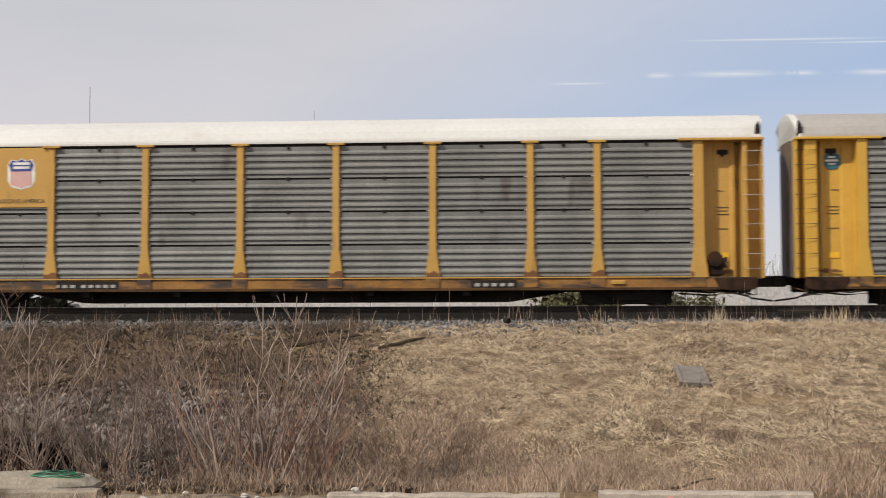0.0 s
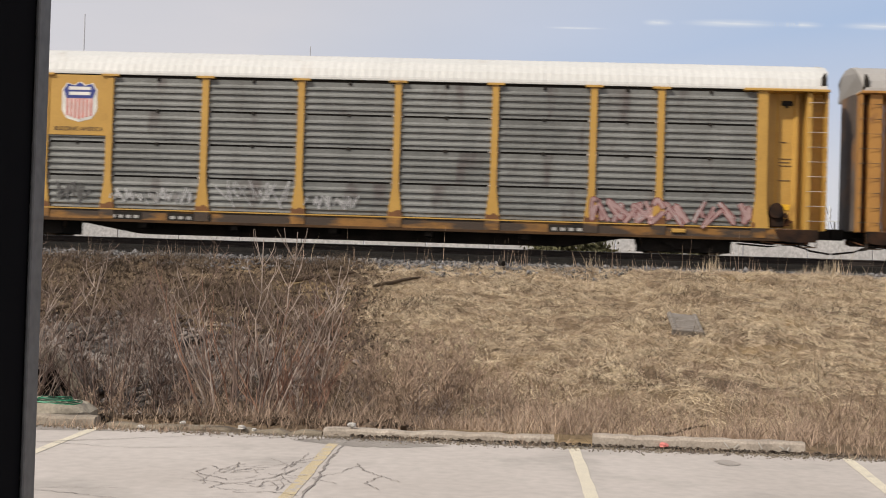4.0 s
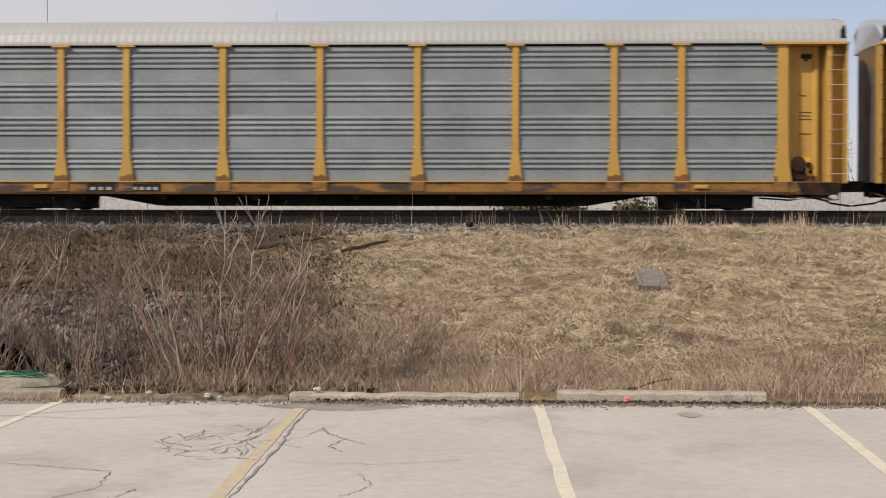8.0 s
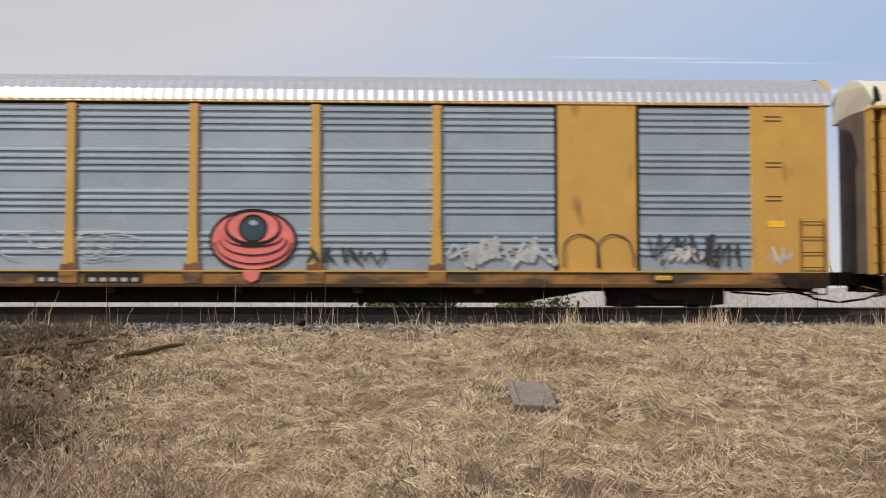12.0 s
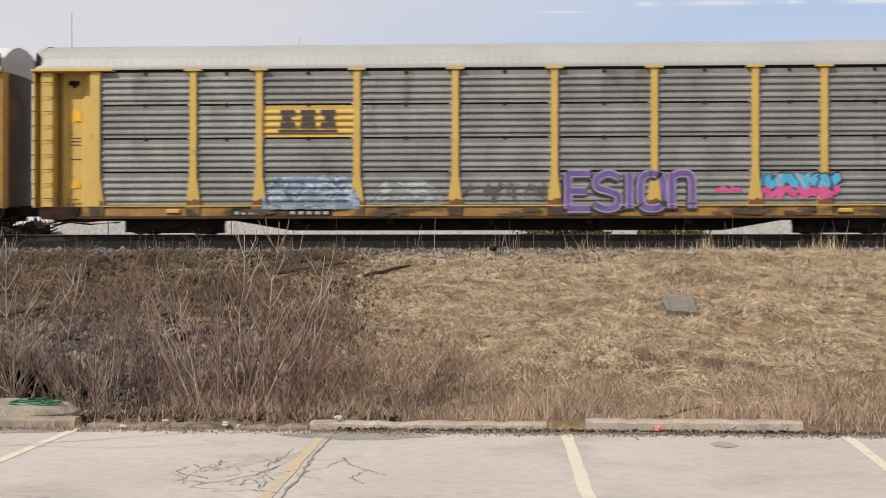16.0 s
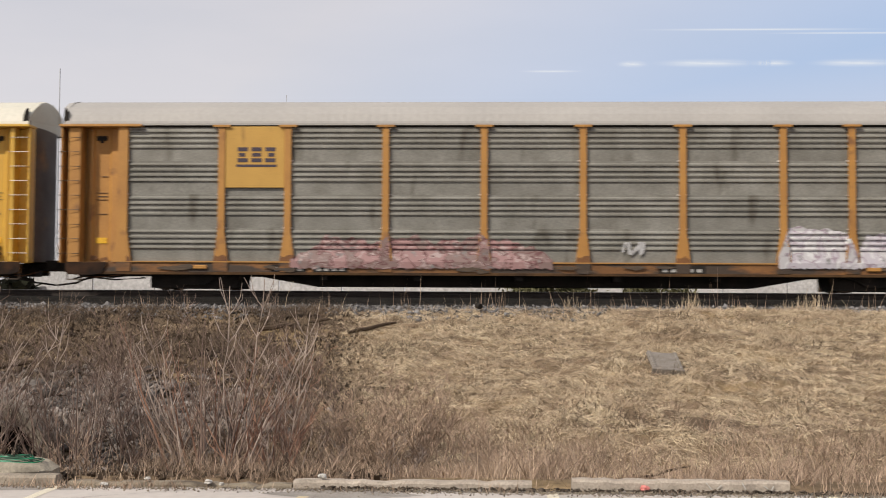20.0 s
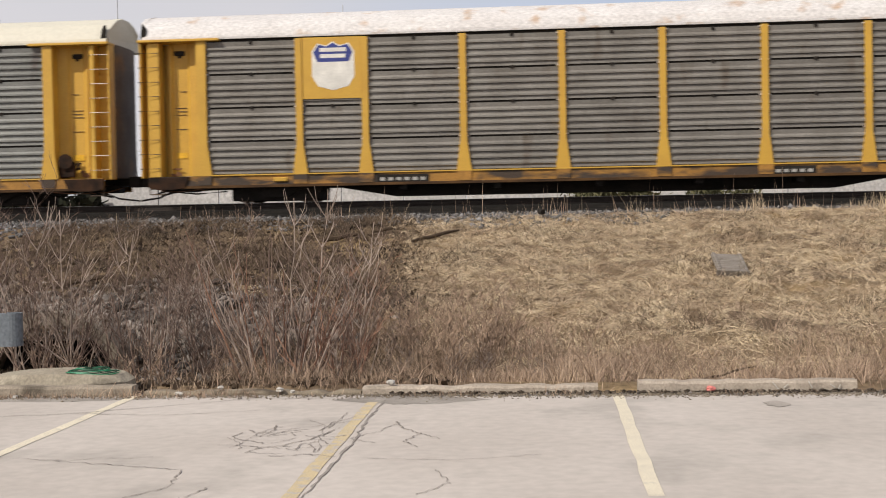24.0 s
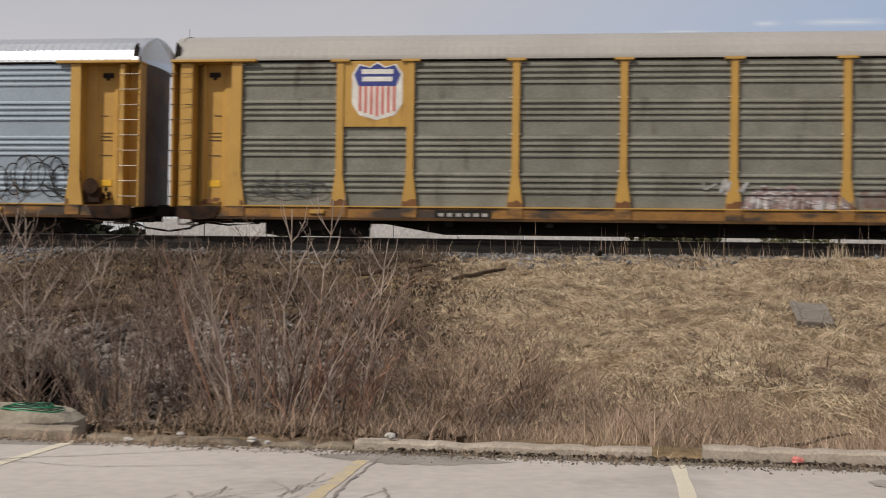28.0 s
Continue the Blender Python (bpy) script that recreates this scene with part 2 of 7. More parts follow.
def prism(bm, pts, axis, a, b):
    """A polygon, pushed along an axis from a to b. pts are the two other coordinates, in the axes' order."""
    def at(p, v):
        q = list(p)
        q.insert("xyz".index(axis), v)
        return bm.verts.new(q)
    lo, hi = [at(p, a) for p in pts], [at(p, b) for p in pts]
    bm.faces.new(lo)
    bm.faces.new(hi[::-1])
    for i in range(len(pts)):
        j = (i + 1) % len(pts)
        bm.faces.new((lo[i], lo[j], hi[j], hi[i]))
    return bm


def tube(bm, pts, radii, sides=6, cap=True):
    """A tube along a line of points."""
    rings = []
    pts = [Vector(p) for p in pts]
    for i, p in enumerate(pts):
        d = (pts[min(i + 1, len(pts) - 1)] - pts[max(i - 1, 0)]).normalized()
        u = d.orthogonal().normalized()
        v = d.cross(u)
        r = radii[i] if isinstance(radii, (list, tuple)) else radii
        rings.append([bm.verts.new(p + r * (math.cos(a) * u + math.sin(a) * v)) for a in (2 * math.pi * k / sides for k in range(sides))])
    for a, b in zip(rings, rings[1:]):
        best = min(range(sides), key=lambda s: (a[0].co - b[s].co).length)
        for k in range(sides):
            bm.faces.new((a[k], a[(k + 1) % sides], b[(k + 1 + best) % sides], b[(k + best) % sides]))
    if cap:
        bm.faces.new(rings[0][::-1])
        bm.faces.new(rings[-1])
    return bm


def disc(bm, x, y, z, r, depth, sides=16):
    """A wheel-like disc whose axis is y."""
    prism(bm, [(x + r * math.cos(2 * math.pi * k / sides), z + r * math.sin(2 * math.pi * k / sides)) for k in range(sides)], "y", y, y + depth)
    return bm


def fast_mesh(name, co, quads, material):
    """A mesh from arrays of corners and quads."""
    me = bpy.data.meshes.new(name)
    me.vertices.add(len(co))
    me.vertices.foreach_set("co", np.asarray(co, np.float32).ravel())
    me.loops.add(quads.size)
    me.loops.foreach_set("vertex_index", quads.astype(np.int32).ravel())
    me.polygons.add(len(quads))
    me.polygons.foreach_set("loop_start", np.arange(0, quads.size, quads.shape[1], dtype=np.int32))
    me.update(calc_edges=True)
    me.materials.append(material)
    return me


# ---- ground ----
def smoothstep(a, b, v):
    t = np.clip((v - a) / (b - a), 0, 1)
    return t * t * (3 - 2 * t)


_waves = [(random.uniform(0.25, 1.6), random.uniform(0.25, 1.6), random.uniform(0, 6.3), random.choice((-1, 1))) for _ in range(14)]


def lumps(x, y):
    return sum(np.sin(a * x + s * b * y + c) / (a + b) for a, b, c, s in _waves) / 6


def ground_z(x, y):
    """Height of the natural ground: lot, ditch behind the kerb, bank, track bed, far plain."""
    x, y = np.asarray(x, float), np.asarray(y, float)
    left = smoothstep(-2.5, -6.0, x)
    right = smoothstep(-4.0, 3.0, x)
    low = -0.26 - 0.34 * left
    z = np.interp(y, [-100, 6.0, 8.2, 14.5, 15.2], [-0.6, -0.6, -0.12, -0.12, -0.02])
    rise = -0.26 + 0.1567 * (y - 18)
    z = np.where(y > 15.2, -0.02 + (low + 0.02) * smoothstep(15.2, 17.3, y), z)
    z = np.where(y > 17.3, np.maximum(low, np.minimum(rise, 1.90 + 0.05 * right)), z)
    z = np.where(y > 33, 1.90 + 0.05 * right, z)
    z = np.where(y > 46, 1.90 - 0.6 * smoothstep(46, 58, y), z)
    wob = smoothstep(15.5, 18, y) * (1 - smoothstep(31, 33.5, y))
    return z + wob * (0.16 * lumps(x, y) + 0.10 * lumps(x * 3.1 + 5, y * 3.1) + 0.11 * lumps(x * 6.3 + 1, y * 6.3 + 4))


gx = np.unique(np.concatenate([np.linspace(-18, 18, 241), np.linspace(-60, 60, 61), np.array([-3000, -1500, -700, -300, -150, -90, 90, 150, 300, 700, 1500, 3000.0])]))
gy = np.unique(np.concatenate([np.linspace(14, 35, 141), np.array([-120, -60, -20, 0, 4, 6, 7, 8.2, 10, 12, 36, 40, 46, 50, 54, 58, 70, 100, 160, 300, 600, 1200, 2400, 4000.0])]))
GX, GY = np.meshgrid(gx, gy)
idx = np.arange(GX.size).reshape(GX.shape)
gq = np.stack([idx[:-1, :-1], idx[:-1, 1:], idx[1:, 1:], idx[1:, :-1]], -1).reshape(-1, 4)
ground = new("ground", fast_mesh("ground", np.stack([GX, GY, ground_z(GX, GY)], -1).reshape(-1, 3), gq, M_soil))
tagged(ground, "bank of dead straw-coloured grass rising to the tracks", "ground", kind="structure")
for p in ground.data.polygons:
    p.use_smooth = True

# parking lot: the last stalls, then the lane that drops a little
ax = np.linspace(-70, 70, 141)
ay = np.array([-40, 0, 5.6, 6.2, 7.0, 8.0, 9, 10, 11, 12, 13, 14.0, 14.22])
AX, AY = np.meshgrid(ax, ay)
AZ = np.interp(AY, [-40, 6.0, 8.0, 14.4], [-0.47, -0.47, 0.0, 0.0])
AY = AY + np.where(AY > 14.1, 0.30 * smoothstep(-1.2, -2.8, AX) + 0.05 * np.sin(AX * 2.1) + 0.04 * np.sin(AX * 5.3 + 1), 0)
idx = np.arange(AX.size).reshape(AX.shape)
aq = np.stack([idx[:-1, :-1], idx[:-1, 1:], idx[1:, 1:], idx[1:, :-1]], -1).reshape(-1, 4)
lot = new("parking_lot", fast_mesh("parking_lot", np.stack([AX, AY, AZ], -1).reshape(-1, 3), aq, M_asphalt))
tagged(lot, "sun-bleached grey asphalt with cracks and yellow stall lines", "pavement", kind="structure")


def strip(pts, widths, z=0.004):
    """A flat ribbon along points on the lot."""
    bm, rows = bmesh.new(), []
    for i, (x, y) in enumerate(pts):
        d = Vector((pts[min(i + 1, len(pts) - 1)][0] - pts[max(i - 1, 0)][0], pts[min(i + 1, len(pts) - 1)][1] - pts[max(i - 1, 0)][1])).normalized()
        w = widths[i] if isinstance(widths, (list, tuple)) else widths
        rows.append([bm.verts.new((x - s * d.y * w / 2, y + s * d.x * w / 2, z)) for s in (-1, 1)])
    for a, b in zip(rows, rows[1:]):
        bm.faces.new((a[0], b[0], b[1], a[1]))
    return bm


for x0, y0, x1, y1, w in ((-7.45, 14.2, -7.5, 9.0, 0.11), (-4.8, 14.2, -4.78, 9.0, 0.11), (-2.03, 13.62, -1.93, 8.87, 0.12), (0.57, 14.15, 0.61, 8.97, 0.12), (3.53, 14.25, 3.17, 9.1, 0.12), (6.2, 14.2, 6.0, 9.0, 0.12)):
    wob = [(x0 + (x1 - x0) * k / 12 + random.uniform(-0.008, 0.008), y0 + (y1 - y0) * k / 12) for k in range(13)]
    part("stall_line", strip(wob, [w * random.uniform(0.9, 1.06) for _ in wob]), M_paintold if -3 < x0 < -1 else M_paint, lot, "worn yellow stall line" if -3 < x0 < -1 else "faded cream stall line")


def crack(pts, w, steps=12, z=0.006, jag=0.018):
    line = []
    for (x0, y0), (x1, y1) in zip(pts, pts[1:]):
        for k in range(steps):
            f = k / steps
            line.append((x0 + (x1 - x0) * f + random.uniform(-jag, jag), y0 + (y1 - y0) * f + random.uniform(-jag, jag) * 1.6))
    line.append(pts[-1])
    part("crack", strip(line, [w * random.uniform(0.2, 0.95) for _ in line], z), M_crack, lot, "dark crack in the asphalt")


crack([(-1.92, 13.75), (-1.9, 12.4), (-1.84, 11.0), (-1.83, 9.5), (-1.86, 8.3), (-2.0, 7.4)], 0.035)
for k in range(30):
    rn = random.Random(300 + k)
    a, q = rn.uniform(0, 6.28), rn.uniform(0.15, 1.0) ** 0.7
    x, y, way = -2.4 + 0.52 * q * math.cos(a), 11.2 + 0.85 * q * math.sin(a), rn.choice((0.2, 1.2, 2.1)) + rn.gauss(0, 0.25)
    pts = [(x, y)]
    for _ in range(rn.randint(2, 4)):
        way += rn.gauss(0, 0.5)
        x, y = x + 0.15 * math.cos(way), y + 0.24 * math.sin(way)
        pts.append((x, y))
    crack(pts, rn.uniform(0.010, 0.022), 4, 0.0055 + 0.00005 * k, 0.012)
crack([(-1.6, 12.3), (-1.5, 11.9), (-1.3, 11.6), (-1.4, 11.2), (-1.25, 10.9)], 0.02)
crack([(-1.3, 11.6), (-1.1, 11.3)], 0.014)
crack([(-7.5, 12.9), (-6.2, 12.6), (-5.0, 12.9), (-3.4, 13.95), (-2.1, 13.9)], 0.022)
crack([(-5.0, 12.9), (-4.0, 12.75), (-3.0, 13.1)], 0.018)
crack([(-5.9, 12.6), (-5.85, 12.1)], 0.02)
crack([(-4.2, 10.3), (-3.6, 10.1), (-3.0, 9.9), (-2.9, 9.3), (-3.2, 8.7)], 0.016)
crack([(-5.4, 10.6), (-4.2, 10.3), (-3.4, 10.45)], 0.014)
crack([(-1.6, 10.4), (-0.9, 10.3), (-0.2, 10.55)], 0.010)
crack([(-1.0, 9.9), (-0.85, 9.4), (-1.05, 9.0)], 0.012)
crack([(-2.6, 9.2), (-2.75, 8.7), (-3.1, 8.4)], 0.02)
# dark damp strip along the broken edge, and a filled patch
edge = [(x, 14.17 + 0.28 * float(smoothstep(-1.2, -2.8, x)) + random.uniform(-0.03, 0.03)) for x in np.linspace(-9, 12, 106)]
part("edge_dirt", strip(edge, [random.uniform(0.07, 0.24) for _ in edge], 0.005), M_tar, lot, "dark grit along the kerb")
for x0, x1, y0, seed in ((-2.5, -0.8, 13.80, 1), (-7.2, -4.4, 13.98, 2)):
    rn = random.Random(seed)
    damp = [(x0 + (x1 - x0) * k / 24, y0) for k in range(25)]
    part("damp_patch", strip(damp, [0.02 + (0.75 if seed == 1 else 0.4) * math.sin(math.pi * k / 24) * rn.uniform(0.75, 1.0) for k in range(25)], 0.0025), M_damp, lot, "damp darkened asphalt at the kerb")
bm = bmesh.new()
bm.faces.new([bm.verts.new((2.13 + 0.14 * math.cos(a) * random.uniform(0.7, 1.1), 13.35 + 0.24 * math.sin(a) * random.uniform(0.7, 1.1), 0.005)) for a in (2 * math.pi * k / 14 for k in range(14))])
part("patch", bm, mat("faint_patch", (0.30, 0.27, 0.24), 0.95, col2=(0.38, 0.34, 0.30), scale=6), lot, "small dark patch")

# ---- kerb, slab, litter ----
def kerb_piece(name, x0, x1, h, label, broken=0.03, material=None):
    bm, n = bmesh.new(), max(4, int((x1 - x0) / 0.12))
    rings = []
    for i in range(n + 1):
        x = x0 + (x1 - x0) * i / n
        top = h - broken * max(0, random.gauss(0, 1)) * 0.6
        f = 14.22 + random.uniform(-0.012, 0.012)
        rings.append([bm.verts.new(p) for p in ((x, f, -0.1), (x, f + 0.01, top - 0.025), (x, f + 0.035, top), (x, 14.42, top + random.uniform(-0.006, 0.006)), (x, 14.45, top - 0.03), (x, 14.45, -0.1))])
    for a, b in zip(rings, rings[1:]):
        for k in range(6):
            bm.faces.new((a[k], a[(k + 1) % 6], b[(k + 1) % 6], b[k]))
    bm.faces.new(rings[0])
    bm.faces.new(rings[-1][::-1])
    ob = link_mat(new(name, bm_mesh(name, bm)), material or M_concrete)
    return tagged(ob, label, "kerb", kind="structure")


kerb_piece("kerb_1", -4.72, -2.25, 0.05, "crumbling low concrete kerb at the lot's edge", 0.035, M_kerbdirt)
kerb_piece("kerb_2", -2.23, 0.36, 0.09, "worn concrete kerb with grit along its foot", 0.02)
kerb_block = kerb_piece("kerb_3", 0.79, 3.11, 0.13, "separate worn concrete kerb block with paint marks", 0.012)
kerb_piece("kerb_4", -9.6, -4.85, 0.11, "worn dirt-caked concrete kerb beside the slab", 0.02, M_oldcon)

for x, z, w, a in ((2.25, 0.075, 0.16, 50), (2.36, 0.07, 0.1, -40), (2.62, 0.08, 0.14, 60), (2.85, 0.07, 0.10, 35), (2.92, 0.06, 0.09, -60)):
    scuff = part("scuff_mark", boxes((-w * 0.3, w * 0.3, -0.002, 0.002, -0.005, 0.005)), M_litter, kerb_block, "pale scuff on the kerb", pose(x, 14.212, z, 0, a, 0))

slab_bm = bmesh.new()
out_pts = []
for k in range(28):
    a = 2 * math.pi * k / 28
    out_pts.append((-5.95 + 0.87 * math.copysign(abs(math.cos(a)) ** 0.6, math.cos(a)), 14.95 + 0.42 * math.copysign(abs(math.sin(a)) ** 0.7, math.sin(a))))
low = [slab_bm.verts.new((x, y, -0.15)) for x, y in out_pts]
mid = [slab_bm.verts.new((x, y, 0.09 + random.uniform(-0.015, 0.015))) for x, y in out_pts]
top = [slab_bm.verts.new((-5.95 + (x + 5.95) * 0.88, 14.95 + (y - 14.95) * 0.85, 0.16 + 0.05 * max(0, 1 - ((x + 5.95) / 1.0) ** 2))) for x, y in out_pts]
for a, b in ((low, mid), (mid, top)):
    for k in range(28):
        slab_bm.faces.new((a[k], a[(k + 1) % 28], b[(k + 1) % 28], b[k]))
slab_bm.faces.new(top)
slab = part("concrete_slab", slab_bm, mat("slab_concrete", (0.36, 0.32, 0.25), 0.92, col2=(0.25, 0.215, 0.165), scale=1.8, bump=0.35, bump_scale=30, stain=(0.13, 0.11, 0.085), stain_scale=1.6, stain_at=0.55))
tagged(slab, "rounded pale concrete slab over the culvert", "slab")

M_dkrope = mat("dark_rope", (0.012, 0.07, 0.035), 0.7, scale=9)
rope = empty("rope_coil", pose(-5.53, 14.85, 0.19))
for k in range(9):
    bm = bmesh.new()
    rr = 0.32 - 0.02 * k
    pts = [(rr * math.cos(a) * (1 + 0.05 * math.sin(3 * a + k)), 0.55 * rr * math.sin(a), 0.008 + 0.007 * k + 0.012 * math.sin(2 * a + k)) for a in (2 * math.pi * j / 22 for j in range(23))]
    part("loop", tube(bm, pts, 0.0065, 5), M_green if k % 3 == 0 else M_dkrope, rope)
bm = tube(bmesh.new(), [(-0.02, 0.0, 0.05), (0.0, 0.02, 0.14), (0.05, 0.0, 0.2), (0.04, -0.02, 0.1)], 0.008, 4)
part("loose_end", bm, M_black, rope)
tagged(rope, "coil of green rope lying on the concrete slab", "rope")


def crumpled(name, x, y, z, r, material, label, category, seed):
    rnd = random.Random(seed)
    bm = bmesh.new()
    bmesh.ops.create_icosphere(bm, subdivisions=2, radius=r)
    for v in bm.verts:
        v.co *= rnd.uniform(0.65, 1.15)
        v.co.z *= 0.55
    ob = part(name, bm, material, None, "", pose(x, y, z + r * 0.5))
    return tagged(ob, label, category)


crumpled("cup", 1.56, 14.2, 0.02, 0.056, M_red, "crushed red cup against the concrete kerb", "litter", 1)
crumpled("paper_wad", -1.92, 14.28, 0.10, 0.055, M_litter, "crumpled white paper on the broken kerb", "litter", 2)
for i, (x, y, z, r) in enumerate(((-6.4, 14.12, 0.0, 0.045), (-6.15, 14.1, 0.0, 0.035), (-4.3, 14.2, 0.0, 0.05), (-3.85, 14.3, 0.06, 0.04), (-3.15, 14.2, 0.04, 0.05), (-3.0, 14.18, 0.03, 0.035))):
    tagged(crumpled("litter", x, y, z, r, M_litter, "pale scrap of litter lying in the grit", "litter", 10 + i), group="litter along the kerb")


def rubble(name, n, place, size, material, label, category, flat=0.7, seed=3):
    """Many small stones in one mesh: cut, dented octahedra."""
    rnd = np.random.RandomState(seed)
    base = np.array([(1, 0, 0), (-1, 0, 0), (0, 1, 0), (0, -1, 0), (0, 0, 1), (0, 0, -1), (0.75, 0.75, 0.5), (-0.75, 0.7, -0.4)], float)[:6]
    tri = np.array([(0, 2, 4), (2, 1, 4), (1, 3, 4), (3, 0, 4), (2, 0, 5), (1, 2, 5), (3, 1, 5), (0, 3, 5)])
    c = place(rnd, n)
    s = size * np.exp(rnd.normal(0, 0.35, n))
    v = base[None] * rnd.uniform(0.6, 1.25, (n, 6, 3)) * s[:, None, None]
    a = rnd.uniform(0, 6.28, n)
    ca, sa = np.cos(a)[:, None], np.sin(a)[:, None]
    v = np.stack([v[..., 0] * ca - v[..., 1] * sa, v[..., 0] * sa + v[..., 1] * ca, v[..., 2] * flat], -1) + rnd.normal(0, 0.22, (n, 6, 3)) * s[:, None, None]
    v += c[:, None]
    q = (tri[None] + 6 * np.arange(n)[:, None, None]).reshape(-1, 3)
    ob = new(name, fast_mesh(name, v.reshape(-1, 3), q, material))
    return tagged(ob, label, category, kind="stuff")


def along_kerb(r, n):
    x = r.uniform(-9.5, 9, n)
    y = 14.22 - np.abs(r.normal(0, 0.16, n)) + 0.25 * smoothstep(-1.2, -2.8, x) * r.uniform(0, 1, n)
    return np.stack([x, y, np.full(n, 0.006)], -1)


rubble("grit", 1300, along_kerb, 0.011, M_riprap, "grit and crumbled concrete along the kerb", "gravel", seed=5)
rubble("kerb_dirt", 11000, along_kerb, 0.009, M_kerbdirt, "dark soil crumbs and dead leaves along the kerb", "debris", seed=6)


def under_kerb(r, n):
    x = r.uniform(-9.5, 9, n)
    y = 14.215 - np.abs(r.normal(0, 0.055, n)) + 0.25 * smoothstep(-1.2, -2.8, x)
    return np.stack([x, y, 0.004 + 0.03 * r.uniform(0, 1, n) * np.exp(-((y - 14.2) / 0.05) ** 2)], -1)


rubble("leaf_debris", 3600, under_kerb, 0.02, M_debris, "dark rotting leaves and crumbs heaped under the kerb", "debris", 0.45, 7)

# ---- tracks ----
RAIL_Z, TRACK_Y = 2.50, 38.70


def on_shoulder(r, n):
    x, u = r.uniform(-34, 34, n), r.uniform(0, 1, n) ** 1.15
    lo = 30.7 + 1.9 * smoothstep(0.5, 4.0, x + 0.8 * np.sin(x * 2.3))
    y = lo + (35.9 - lo) * u
    return np.stack([x, y, np.where(y < 33, ground_z(x, y), np.interp(y, [33, 35.0, 37.1, 37.5], [1.93, 2.02, 2.13, 2.20])) + r.uniform(-0.01, 0.03, n)], -1)


bal = bmesh.new()
prism(bal, [(32.8, 1.7), (32.8, 1.90), (35.0, 2.0), (37.1, 2.12), (37.5, 2.26), (40.5, 2.26), (43.4, 1.7)], "x", -260, 260)
bed = part("ballast_bed", bal, M_bed)
# near-black fill carries the train's shade over shoulder and sleeper gaps
part("oily_fill", prism(bmesh.new(), [(35.9, 1.9), (36.0, 2.085), (36.9, 2.15), (37.2, 2.27), (37.45, 2.315), (40.0, 2.315), (40.2, 2.0)], "x", -260, 260), M_oilshade, bed, "greasy ballast between the sleepers, the train's shade in its near-black colour")
tagged(bed, "grey crushed-stone ballast bed under the rails", "ballast", kind="structure")
rubble("ballast_stones", 21000, on_shoulder, 0.042, M_ballast, "loose grey ballast stones on the shoulder", "gravel", seed=8)

RAIL = [(-0.035, 0.0), (-0.035, -0.04), (-0.009, -0.055), (-0.009, -0.145), (-0.07, -0.165), (-0.07, -0.178), (0.07, -0.178), (0.07, -0.165), (0.009, -0.145), (0.009, -0.055), (0.035, -0.04), (0.035, 0.0)]
for y in (TRACK_Y - 0.75, TRACK_Y + 0.75):
    rail = part("rail", prism(bmesh.new(), [(y + a, RAIL_Z + b) for a, b in RAIL], "x", -260, 260), M_rail)
    tagged(rail, "rust-brown steel rail with a worn bright head", "rail", group="rails of the track", kind="structure")
    bm = boxes((-260, 260, y - 0.028, y + 0.028, RAIL_Z + 0.0005, RAIL_Z + 0.004))
    part("rail_head", bm, M_railtop, rail, "polished running surface")
tie_me = bm_mesh("tie", boxes((-0.115, 0.115, -1.3, 1.3, -0.2, 0.0), bevel=0.015))
ties = empty("sleepers", pose(0, TRACK_Y, RAIL_Z - 0.184))
tagged(ties, "dark creosoted timber sleepers half sunk in ballast", "sleepers", kind="structure")
for k in range(-52, 53):
    part("tie", tie_me, M_tie, ties, "", pose(k * 0.55 + random.uniform(-0.02, 0.02), random.uniform(-0.03, 0.03), 0, 0, 0, random.uniform(-1, 1)))

# ---- behind the tracks: wall, substation, masts ----
wall = empty("boundary_wall", pose(0, 62, 1.3))
tagged(wall, "long white precast concrete boundary wall behind the tracks", "wall", kind="structure")
pan_me = bm_mesh("wall_panel", boxes((-1.48, 1.48, -0.08, 0.08, -0.3, 2.62), bevel=0.02))
for k in range(-7, 25):
    part("wall_panel", pan_me, M_white, wall, "", pose(k * 3.0, random.uniform(-0.02, 0.02), random.uniform(-0.02, 0.02)))


def lattice(bm, x, y, z0, z1, w0, w1, r, bays):
    """Four legs with cross bracing, narrowing upwards."""
    for i in range(bays):
        za, zb = z0 + (z1 - z0) * i / bays, z0 + (z1 - z0) * (i + 1) / bays
        wa, wb = w0 + (w1 - w0) * i / bays, w0 + (w1 - w0) * (i + 1) / bays
        ca = [(x + sx * wa, y + sy * wa, za) for sx, sy in ((-1, -1), (1, -1), (1, 1), (-1, 1))]
        cb = [(x + sx * wb, y + sy * wb, zb) for sx, sy in ((-1, -1), (1, -1), (1, 1), (-1, 1))]
        for k in range(4):
            tube(bm, [ca[k], cb[k]], r, 4, False)
            tube(bm, [ca[k], cb[(k + 1) % 4]], r * 0.6, 3, False)
            tube(bm, [ca[(k + 1) % 4], cb[k]], r * 0.6, 3, False)
    return bm


